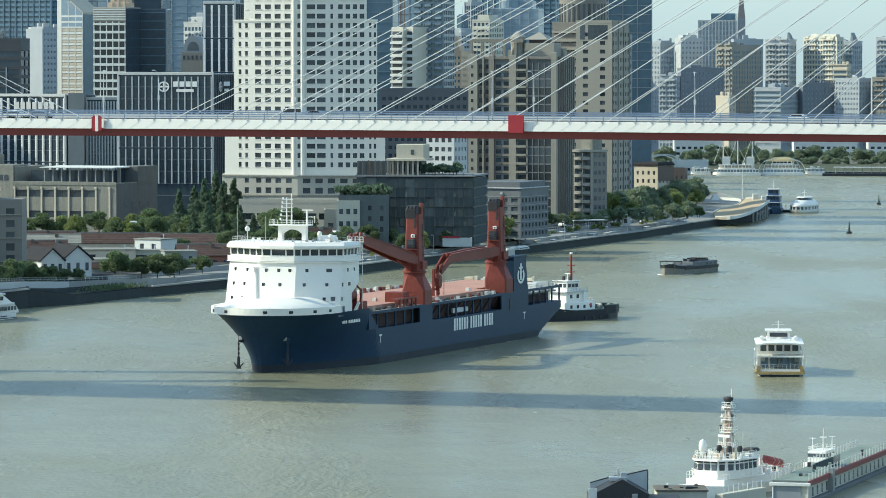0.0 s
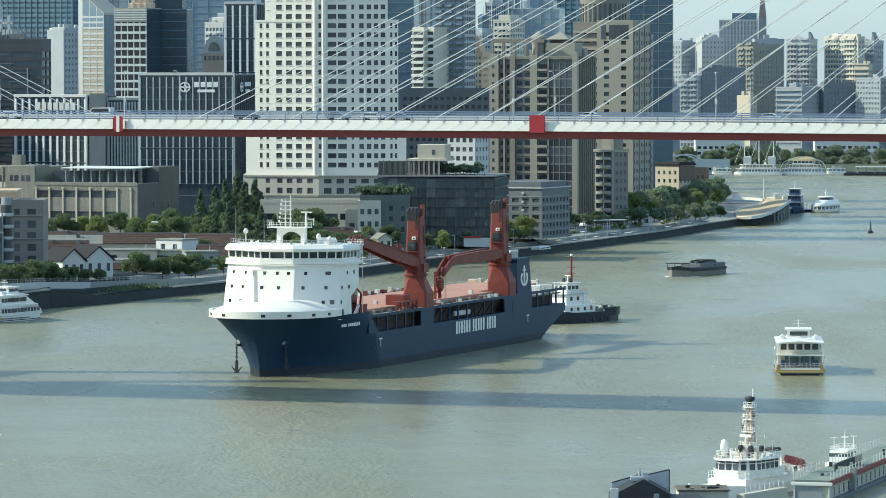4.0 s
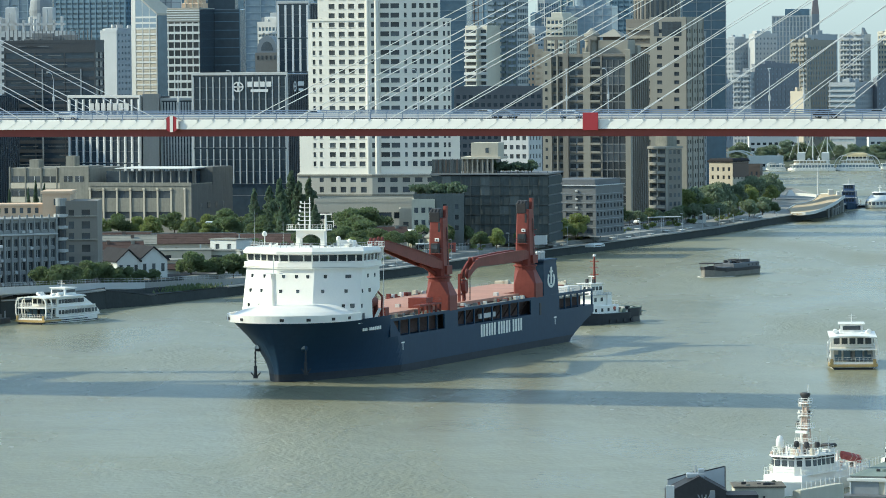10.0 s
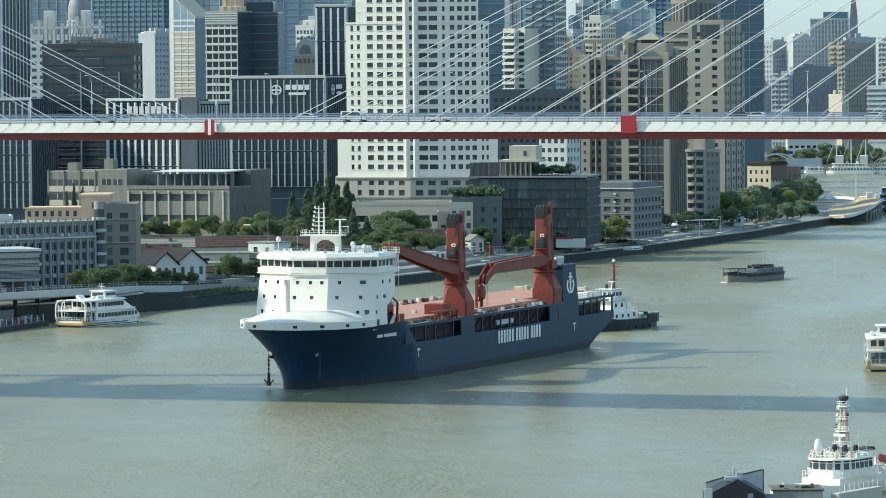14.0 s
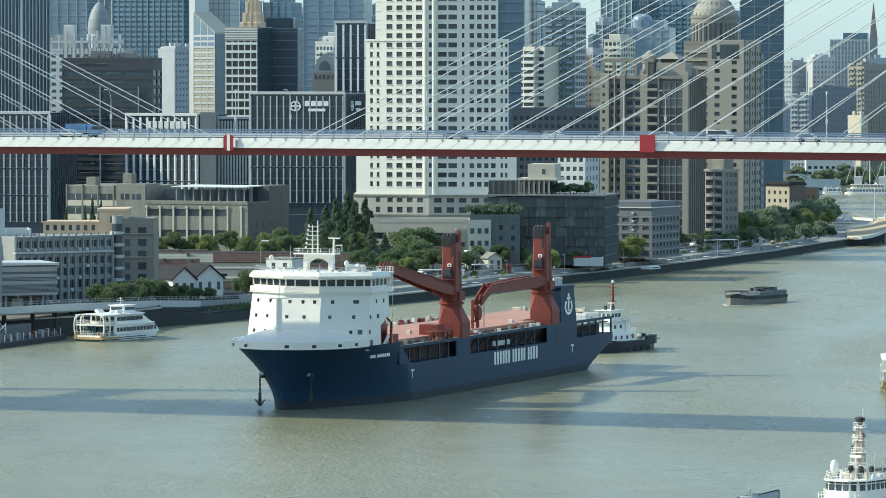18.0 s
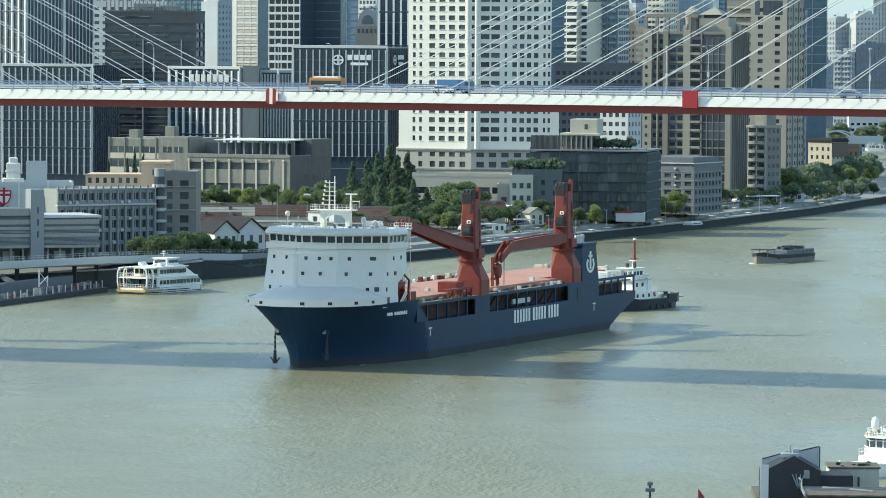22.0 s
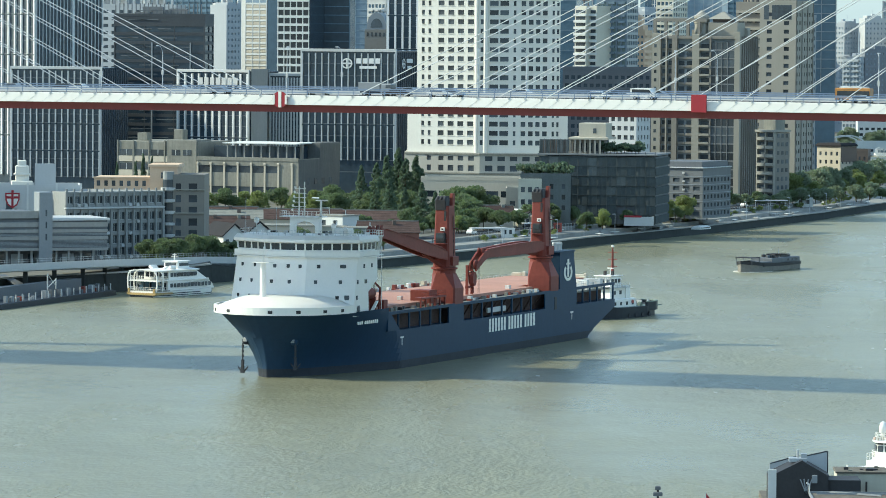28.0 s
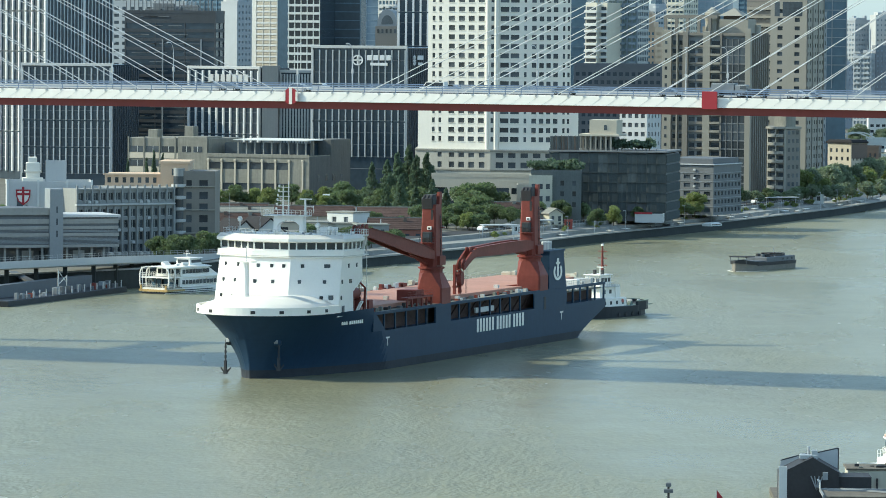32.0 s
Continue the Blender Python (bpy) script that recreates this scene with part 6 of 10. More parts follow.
def scaffolded():
    ob = thing("scaffolded_block", pose(14, 1503, 0, 0, 0, -10), "dark unfinished block wrapped in scaffold netting", "building")
    part("frame", G().box(-19.6, 16.4, 0.9, 30, 5, 26.0), DARKGREY, ob, "dark concrete frame")
    for i in range(13):
        x = -20 + i * 3.07
        part("scaffold_pole", G().box(x - 0.08, x + 0.08, -0.15, 0.05, 5, 27.6), NET, ob)
    for j in range(7):
        part("scaffold_deck", G().box(-20.2, 17.0, -0.1, 0.9, 7.95 + j * 3, 8.1 + j * 3), NET, ob)
    rnd = random.Random(9)
    for i in range(12):
        for j in range(7):
            if rnd.random() < 0.93:
                x = -20 + i * 3.07
                sag, lean = rnd.uniform(0, 0.5), rnd.uniform(-0.12, 0.12)
                part("net_panel", G().loft([[(x + 0.05, 0.2 + lean, z - sag * 0.5), (x + 1.5, 0.05, z - sag), (x + 3.02, 0.2 - lean, z - sag * 0.3), (x + 3.02, 0.28 - lean, z - sag * 0.3), (x + 1.5, 0.13, z - sag), (x + 0.05, 0.28 + lean, z - sag * 0.5)] for z in (5 + j * 3, 8.02 + j * 3)]), NET if rnd.random() < 0.9 else NET_PALE, ob)
    part("roof_slab", G().bbox(-20.5, 17.3, -0.2, 30, 26.4, 26.9, 0.1), GREY_RENDER, ob)
    side = G()
    for j in range(7):
        side.box(16.8, 17.0, 1, 29, 5.2 + j * 3, 7.6 + j * 3)
    part("side_net", side, NET, ob)
    # terrace house and trellis on the roof
    part("roof_house", G().bbox(-10.6, -1.4, 5, 18, 26.9, 31.3, 0.1), TAN, ob)
    part("roof_house", G().bbox(-8.2, 0.4, 4.4, 16, 32.0, 36.4, 0.1), CREAM, ob, "cream rooftop house")
    part("roof_cornice", G().bbox(-11.2, 1.4, 2.8, 18, 31.3, 32.0, 0.1), CREAM, ob)
    part("roof_house_window", G().box(-3.6, -2.6, 4.3, 4.42, 33.2, 34.8), GLASS, ob)
    for k in range(7):
        part("arcade_column", G().box(-11.0 + k * 1.6, -10.5 + k * 1.6, 3.0, 3.5, 26.9, 31.3), TAN_PALE, ob)
    for k in range(5):
        part("arcade_window", G().box(-10.0 + k * 1.7, -9.0 + k * 1.7, 4.9, 5.02, 27.6, 30.2), GLASS, ob)
    part("roof_screen", G().box(-20, -10.8, 0.7, 0.85, 26.9, 31.3), NET_PALE, ob, "grey-brown slatted roof screen")
    rs = random.Random(3)
    for i in range(24):
        part("screen_slat", G().box(-20 + i * 0.385, -19.85 + i * 0.385, 0.5, 0.7, 26.9, 31.0 + rs.uniform(0, 0.6)), rs.choice((BROWN, GREY_RENDER, NET_PALE)), ob)
    return ob


scaffolded()
nb = block("netted_block", -3.5, 1483, 15.5, 18, 5, 20.4, NET_PALE, "dark netted building with a planted roof", 0, (4, 0.3), None, None, GLASS, 12)
part("cream_wing", G().box(-8.4, -1.2, -0.8, 8, 5, 19.6), YARD_CREAM, nb, "cream rendered stair wing")
for z in (8.0, 11.6, 15.4):
    for u in (-7.6, -5.4, -3.2):
        part("wing_window", G().box(u, u + 1.2, -0.88, -0.78, z, z + 1.6), GLASS, nb)
gb = block("grey_office_block", 38.6, 1556, 18.5, 24, 5, 20.9, GREY_RENDER, "six-storey grey block with square dark windows", -24, (5, 0.64), None, (8, 0.5), GLASS, 130, storey=2.7, sill=0.8, head=2.1, base=0.2)
part("attic", G().bbox(-8.6, 8.6, 0.9, 23, 21.4, 23.4, 0.1), DARKGREY, gb, "dark set-back attic")
part("cornice", G().bbox(-9.6, 9.6, -0.5, 24.4, 21.3, 21.6, 0.05), PALE, gb)
for j in range(6):
    part("string_course", G().box(-9.3, 9.3, -0.12, 0.0, 5.05 + j * 2.7, 5.25 + j * 2.7), GREY, gb)
    part("string_course", G().box(9.25, 9.37, 0, 24, 5.05 + j * 2.7, 5.25 + j * 2.7), GREY, gb)
    for k in (1, 3):
        part("cooling_unit", G().bbox(-8.8 + k * 3.7, -8.0 + k * 3.7, -0.5, 0.0, 5.9 + j * 2.7, 6.5 + j * 2.7, 0.05), PALE, gb)
ho = thing("site_hoarding", pose(25.3, 1490, 5.0, 0, 0, -6), "white site hoarding with a red top by the scaffold", "hoarding")
part("panel", G().box(-4.4, 4.4, 0, 0.3, 0, 2.8), PALE, ho, "white hoarding panels")
part("red_band", G().bbox(-4.5, 1.0, -0.1, 0.4, 2.6, 3.2, 0.05), B_SIGN, ho, "red top band")
part("return_panel", G().box(4.1, 4.4, 0.3, 5, 0, 2.8), PALE, ho)
ki = thing("riverside_kiosk", pose(46.0, 1528, 2.66, 0, 0, 66), "low white rounded kiosk on the quay terrace", "kiosk")
part("shell", G().loft([[(-4.5, -1.6, 0), (4.5, -1.6, 0), (4.5, 1.6, 0), (-4.5, 1.6, 0)], [(-4.4, -1.5, 1.2), (4.3, -1.5, 1.2), (4.3, 1.5, 1.2), (-4.4, 1.5, 1.2)], [(-3.6, -0.9, 2.0), (3.2, -0.9, 2.0), (3.2, 0.9, 2.0), (-3.6, 0.9, 2.0)]]), LIME, ki)
part("window_band", G().box(-3.6, 3.4, -1.62, -1.5, 0.6, 1.1), GLASS, ki)
ki.scale = (1.0, 1.0, 0.55)
block("apartment_block", 22.2, 1640, 10.4, 11, 5, 41, PALE, "pale grey apartment block with paired dark windows", -26, (4, 0.6), None, (4, 0.4), GLASS, 60, storey=3.1)


def tan_tower():
    """The stone apartment tower: tan piers, recessed balconies and glazed bays, with tanks and a pergola on its roof."""
    ob = thing("tan_apartment_tower", pose(50, 1752, 0, 0, 0, -18), "tan stone apartment tower with recessed balconies and glazed bays", "building")
    w, top, st = 33.4, 64.0, 3.1
    n = int((top - 6) / st)
    part("core", G().box(-w / 2 + 0.4, w / 2 - 0.4, 1.6, 24, 5, top - 1), GREY, ob, "dark recessed core")
    for u0, u1, m, z1 in ((0, 3.4, TAN_PALE, top + 1), (5.3, 5.8, TAN_PALE, top), (7.7, 9.7, TAN, top + 0.4), (15.4, 18.1, TAN_PALE, top + 0.6), (22.0, 22.6, TAN, top), (31.4, 33.4, TAN_PALE, top + 1.6)):
        part("pier", G().bbox(u0 - w / 2, u1 - w / 2, 0, 2.4, 5, z1, 0.15), m, ob)
    for j in range(n):
        z = 6 + j * st
        for u0, u1, y0, m in ((3.4, 5.3, 0.9, TAN), (5.8, 7.7, 0.9, TAN), (9.7, 12.4, 0.7, TAN), (12.7, 15.4, 0.7, TAN), (18.1, 22.0, -0.2, TAN_PALE)):
            part("balcony", G().box(u0 - w / 2, u1 - w / 2, y0, 1.8, z, z + 0.25).box(u0 - w / 2 + 0.1, u1 - w / 2 - 0.1, y0, y0 + 0.15, z + 0.25, z + 0.85), m, ob)
            part("balcony_window", G().box(u0 - w / 2 + 0.3, u1 - w / 2 - 0.3, 1.55, 1.65, z + 0.5, z + 2.4), GLASS, ob)
        part("bay_window", G().bbox(22.6 - w / 2, 31.4 - w / 2, 0.4, 1.8, z + 0.5, z + st, 0.05), GLASS, ob)
        part("bay_apron", G().box(22.6 - w / 2, 31.4 - w / 2, 0.3, 1.8, z, z + 0.5), GREY_RENDER, ob)
        part("window", G().box(1.0 - w / 2, 1.9 - w / 2, -0.05, 0.03, z + 1.0, z + 2.2), GLASS, ob)
    for k in (24.4, 26.6, 28.8):
        part("mullion", G().box(k - w / 2 - 0.12, k - w / 2 + 0.12, 0.2, 0.5, 6, top - 2), GREY_RENDER, ob)
    # Brown instead of tan: the flank's shade is put into its colour.
    part("flank", G().box(w / 2 - 0.3, w / 2, 2.4, 24, 5, top), BROWN, ob, "ribbed flank, its shade painted in brown")
    for k in range(8):
        part("flank_rib", G().box(w / 2, w / 2 + 0.5, 3 + k * 2.8, 3.7 + k * 2.8, 5, top), TAN, ob)
    part("roof", G().bbox(-w / 2, w / 2, 0.2, 24, top - 1, top, 0.1), TAN, ob)
    pg = G().box(-w / 2, w / 2 - 13, 1.2, 2.2, top + 5.2, top + 6.4)
    for k in range(5):
        pg.box(-w / 2 + 0.2 + k * 4.2, -w / 2 + 1.2 + k * 4.2, 1.2, 2.2, top, top + 5.2)
    part("roof_pergola", pg, TAN, ob, "concrete roof pergola")
    part("water_tank", G().turn(0.5, 6, [(2.6, top), (2.6, top + 4.6), (2.9, top + 4.7), (2.9, top + 7.2), (0.3, top + 9.4)], 16), TAN_PALE, ob, "round water tank with a conical lid")
    part("stair_house", G().bbox(3.4, 14.6, 4, 14, top, top + 5.0, 0.1), TAN_PALE, ob)
    part("pyramid_roof", G().loft([[(3.4, 3.4, top + 6.2), (12.6, 3.4, top + 6.2), (12.6, 14.6, top + 6.2), (3.4, 14.6, top + 6.2)], [(7.8, 8.8, top + 9), (8.2, 8.8, top + 9), (8.2, 9.2, top + 9), (7.8, 9.2, top + 9)]]), TAN_PALE, ob)
    part("roof_room", G().bbox(5, 11, 5, 13, top + 5.0, top + 6.2, 0.05), BROWN, ob)
    roof_clutter(ob, w, 24, top, 3, 5, TAN_PALE)


tan_tower()
tw = block("tan_office_tower", 83.4, 1830, 14.4, 23, 5, 77, TAN_PALE, "pale tan tower with paired square windows", -20, (2, 0.3), None, (7, 0.45), GLASS, 100, storey=3.25)
for u0, u1 in ((-5.6, -3.6), (-2.4, 5.4)):
    part("crown_opening", G().box(u0, u1, -0.05, 0.02, 70.5, 76), GLASS, tw)
for k in range(4):
    part("flank_rib", G().box(7.2, 7.5, 0.2 + k * 7.2, 0.6 + k * 7.2, 5, 77.5), TAN, tw)
tw = block("tan_slab_tower", 73.5, 1852, 11, 22, 5, 76.5, TAN, "slim tan slab with stacked balconies", -22, (3, 0.7), None, None, GLASS, 0)
for j in range(21):
    part("balcony", G().box(-5.2, 5.2, -1.0, 0, 8 + j * 3.25, 9.0 + j * 3.25), TAN_PALE, tw)
cyl = thing("round_tower", pose(87, 2000, 0), "round grey-tan tower with vertical window strips", "building")
part("shaft", G().turn(0, 10, [(9.9, 5), (9.9, 88), (10.2, 88.2), (10.2, 89.2), (9.2, 89.4)], 32), TAN, cyl)
part("dome", G().turn(0, 10, [(9.2, 89.4), (8.6, 92), (6.4, 95), (4.2, 97), (4.0, 99.5), (2.4, 101), (0.2, 103)], 28), TAN_PALE, cyl, "stepped pale dome")
for j in range(24):
    a = 6.28318 * j / 24
    part("dome_rib", G().rod((9.3 * math.cos(a), 10 + 9.3 * math.sin(a), 89.4), (6.6 * math.cos(a), 10 + 6.6 * math.sin(a), 95), 0.22, n=5), TAN, cyl)
for j in range(28):
    a = 6.28318 * j / 28
    part("window_strip", G().box(-0.55, 0.55, -0.15, 0.1, 60, 86), GLASS, cyl, at=Matrix.Translation((0, 10, 0)) @ Matrix.Rotation(a, 4, "Z") @ Matrix.Translation((0, -9.9, 0)))
def balcony_block():
    ob = thing("balcony_block", pose(73.5, 1702, 0, 0, 0, -38), "cream apartment block with stacked shadowed balconies", "building")
    ob.scale = (0.8, 0.8, 1.0)
    part("core", G().box(-4.8, 4.8, 1.2, 12, 5, 30), TAN, ob)
    for u in (-4.8, -0.25, 4.3):
        part("pier", G().box(u, u + 0.5, 0, 1.3, 5, 30.6), TAN_PALE, ob)
    for j in range(8):
        z = 6 + j * 3.05
        for u in (-4.3, 0.25):
            part("balcony", G().box(u, u + 4.05, -0.4, 1.2, z, z + 0.3).box(u, u + 4.05, -0.4, -0.2, z + 0.3, z + 1.15), TAN_PALE, ob)
            part("balcony_window", G().box(u + 0.5, u + 3.5, 1.1, 1.22, z + 0.5, z + 2.5), GLASS, ob)
        for k in range(3):
            part("side_window", G().box(4.78, 4.9, 2.5 + k * 3.2, 4.1 + k * 3.2, z + 0.9, z + 2.3), GLASS, ob)
    part("cornice", G().bbox(-5.2, 5.2, -0.6, 12.3, 30.2, 31.0, 0.1), TAN_PALE, ob)
    part("roof_house", G().bbox(-3, 3.5, 3, 10, 31, 34.5, 0.1), BEIGE, ob)
    part("roof_house", G().bbox(-1, 2.5, 4, 8, 34.5, 36.5, 0.1), TAN, ob)


balcony_block()
block("dark_slab_block", 20, 1950, 36, 18, 5, 50.4, DARKGREY, "dark grey slab block", 0, (14, 0.6), None, None, GLASS_DARK, 0)
block("grey_tower", 88, 1900, 14, 24, 5, 72, GREY, "grey tower in shade", -20, (5, 0.5), None, (8, 0.4), GLASS, 0)

# ---- skyline ----
SKY = (
    (25.6, 2310, 15.4, 96, GLASS_PALE, (7, 0.8), "grey-green glass apartment tower", GLASS_GREEN), (-223, 2990, 50, 125, GLASS_BLUE, (10, 0.9), "tall blue glass tower", GLASS_BLUE),
    (-215, 2320, 15, 80, GREY, (5, 0.7), "grey stepped tower", GLASS_BLUE),
    (-262, 2350, 26, 84, PALE, (6, 0.85), "pale stepped tower", GLASS),
    (-97.5, 2600, 14, 82, PALE, (4, 0.5), "pale banded tower", GLASS_BLUE), (-240, 2400, 30, 74, GREY, (8, 0.6), "grey tower block", GLASS), (-205, 2300, 24, 62, GREY, (7, 0.6), "grey stepped block", GLASS),
    (-98, 2800, 22, 86, PALE, (8, 0.7), "pale banded tower", GLASS_BLUE), (-40, 2700, 24, 120, GLASS_BLUE, (7, 0.8), "blue glass tower", GLASS_BLUE), (48.5, 2950, 10, 78, HAZE_GREY, (4, 0.6), "pale blue-grey tower", GLASS_HAZE),
    (59.5, 2700, 10.2, 84, SUN_CREAM, (5, 0.6), "pale apartment tower", GLASS), (57.4, 2980, 4.4, 97, HAZE_GREY, (2, 0.8), "slim pale tower", GLASS_HAZE), (41.4, 2550, 9.0, 66, PINK, (4, 0.5), "pink and cream apartment tower", GLASS),
    (2.5, 2550, 10, 58, BRICKRED, (4, 0.5), "red-brown apartment tower", GLASS), (125, 2600, 20, 96, GLASS_BLUE, (6, 0.8), "blue glass tower", GLASS_BLUE),
    (-300, 2600, 40, 90, GLASS_BLUE, (9, 0.8), "blue glass office tower", GLASS_BLUE), (-330, 2300, 50, 70, GREY, (9, 0.6), "grey office block", GLASS))
def high_rise(x, y, w, z, m, fr, label, gl, i):
    """A distant tower in one of four manners: punched windows, floor bands, balconies, or glass with ribs; with a stepped top."""
    manner, turn = {0: 2, 2: 1, 3: 3, 4: 2}.get(i, i % 4), (-18, -24, -14, -20, -30)[i % 5]
    deep = 18 + (i * 7) % 12
    dense = max(4, int(w / 2.3))
    spec = ((dense, 0.55), (2, 0.95), (dense, 0.7), (max(3, dense // 2), 0.9))[manner]
    sill, head = ((0.9, 2.3), (1.1, 2.6), (0.7, 2.6), (0.3, 2.8))[manner]
    b = block("high_rise", x, y, w, deep, 5, z, m, label + " in the distant skyline", turn, spec, (6, spec[1] * 0.85), (6, spec[1] * 0.85), gl, 0, "building", 3.1, sill, head, depth=0.5)
    if manner == 2:
        for k in range(3):
            u = -w / 2 + w * (k + 0.5) / 3
            for zz in range(10, int(z) - 3, 3):
                if zz > 26:
                    part("balcony", G().box(u - 1.6, u + 1.6, -1.0, 0, zz, zz + 1.0), m, b)
    elif manner in (1, 3):
        for k in range(int(w / 4) + 1):
            u = -w / 2 + w * k / int(w / 4)
            part("rib", G().box(u - 0.25, u + 0.25, -0.35, 0.0, 5, z + 0.8), m if manner == 1 else PALE, b)
    step = part("stepped_top", G().bbox(-w * 0.32, w * 0.32, deep * 0.15, deep * 0.8, z, z + 3.5 + (i * 5) % 5, 0.3), m, b)
    if i % 3 == 0:
        part("crown", G().bbox(-w * 0.16, w * 0.16, deep * 0.3, deep * 0.7, z + 3.5 + (i * 5) % 5, z + 9 + (i * 3) % 6, 1.2), gl if i % 2 else m, b)
    if i % 4 == 1:
        part("spire", G().rod((0, deep / 2, z + 3), (0, deep / 2, z + 17), 0.5, 0.08), STEEL, b)
    roof_clutter(b, w, deep, z, 5, i)


# Far windows take GLASS_BLUE, putting haze into their colour beyond 2500 m.
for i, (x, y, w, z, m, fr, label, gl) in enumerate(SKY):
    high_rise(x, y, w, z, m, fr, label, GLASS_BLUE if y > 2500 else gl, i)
far_rnd = random.Random(31)
for i in range(24):   # the dense towers of the far city centre
    x = -330 + i * 21 + far_rnd.uniform(-5, 5)
    tone = far_rnd.choice(((GLASS_BLUE, "blue glass office tower"), (GREY, "grey office tower"), (PALE, "pale grey office tower"), (GLASS_GREEN, "green glass office tower")))
    high_rise(x, 3150 + far_rnd.uniform(0, 250), far_rnd.uniform(16, 26), far_rnd.uniform(96, 135) if x < 30 or 62 < x < 120 else far_rnd.uniform(52, 64), tone[0], (6, 0.7), tone[1], GLASS_BLUE, 40 + i)


def banded_tower():
    """The hotel slab with white floor bands and a beige crown."""
    ob = thing("banded_tower", pose(-121.5, 2200, 0, 0, 0, -16), "tower with white balcony bands and a beige louvred crown", "building")
    part("core", G().box(-7.6, 7.6, 0.8, 22, 5, 80), GLASS, ob)
    for j in range(20):
        z = 8 + j * 3.7
        part("floor_band", G().box(-7.8, 7.8, 0, 0.9, z, z + 1.1), LIME, ob)
        for k in range(6):
            part("balcony_divider", G().box(-7.7 + k * 3.0, -7.3 + k * 3.0, 0.2, 0.9, z + 1.1, z + 3.7), LIME, ob)
    part("flank", G().box(7.6, 8.0, 0.2, 22, 5, 86), GLASS_DARK, ob)
    part("crown", G().bbox(-7.8, 7.8, 0.1, 22, 80, 86.5, 0.2), TAN_PALE, ob, "beige crown")
    for k in range(5):
        part("crown_louvre", G().box(-7.9, 7.9, -0.1, 0.12, 80.8 + k * 1.1, 81.3 + k * 1.1), LIME, ob)


def slanted_tower():
    ob = thing("slanted_tower", pose(-151, 2400, 0, 0, 0, -30), "pale ribbed tower with a slanted glass top", "building")
    ring = lambda x0, x1, y0, y1, za, zb: [[(x0, y0, 5), (x1, y0, 5), (x1, y1, 5), (x0, y1, 5)], [(x0, y0, za), (x1, y0, zb), (x1, y1, zb), (x0, y1, za)]]
    part("shaft", G().loft(ring(-6.5, 6.5, 0, 16, 96, 86)), CREAM, ob)
    part("flank_glass", G().box(6.5, 6.7, 0.3, 16, 5, 85), GLASS_BLUE, ob)
    for k in range(28):
        part("floor_band", G().box(-6.5, 6.5, -0.3, 0, 8 + k * 2.8, 8.9 + k * 2.8), LIME, ob)
        part("floor_band", G().box(-6.5, 6.5, -0.2, 0, 9.5 + k * 2.8, 9.9 + k * 2.8), CREAM, ob)
    for k in range(4):
        part("rib", G().box(-6.5 + k * 4.2, -6.2 + k * 4.2, -0.3, 0, 5, 95.6 - k * 3.2), LIME, ob)
    part("side_slab", G().bbox(-10.0, -6.6, 1.5, 14, 5, 104, 0.2), LIME, ob, "white windowless side slab")
    part("slanted_glass", G().loft([[(-6.4, y, 95.2), (6.4, y, 85.4), (6.4, y, 78), (-6.4, y, 78)] for y in (-0.25, -0.15)]), GLASS_PALE, ob, "glazed slanted head")


def arch_block():
    ob = thing("arched_block", pose(-90.8, 2400, 0, 0, 0, -8), "tan block with an arched glass top", "building")
    part("wall", G().box(-6, 6, 0, 16, 5, 66), TAN, ob)
    arc = [(5.0 * math.cos(math.pi * k / 12), 67 + 7.5 * math.sin(math.pi * k / 12)) for k in range(13)]
    part("arch", G().loft([[(x, y, z) for x, z in arc + [(-5.0, 66), (5.0, 66)]] for y in (0, 12)]), GREY, ob, "grey arched roof")
    part("arch_window", G().loft([[(x * 0.6, y, 67 + (z - 67) * 0.6) for x, z in arc + [(-5.0, 67), (5.0, 67)]] for y in (-0.1, 0.05)]), GLASS, ob)
    for k in range(5):
        part("window", G().box(-5 + k * 2.1, -4 + k * 2.1, -0.1, 0.05, 62.5, 64.5), GLASS, ob)


def cream_pair():
    """The paired cream balcony slabs beside the green tower."""
    for x, w in ((10.6, 6.4), (16.6, 3.8)):
        ob = thing("cream_slab_tower", pose(x, 2300, 0, 0, 0, -32), "cream apartment slab with rows of balconies", "building")
        part("wall", G().bbox(-w / 2, w / 2, 0, 16, 5, 78, 0.2), SUN_CREAM, ob)
        for j in range(22):
            part("balcony", G().box(-w / 2 - 0.2, w / 2 + 0.2, -1.0, 0, 8 + j * 3.1, 9.1 + j * 3.1), LIME, ob)
            part("window", G().box(-w / 2 + 0.5, w / 2 - 0.5, -0.06, 0.03, 9.3 + j * 3.1, 10.9 + j * 3.1), GLASS, ob)


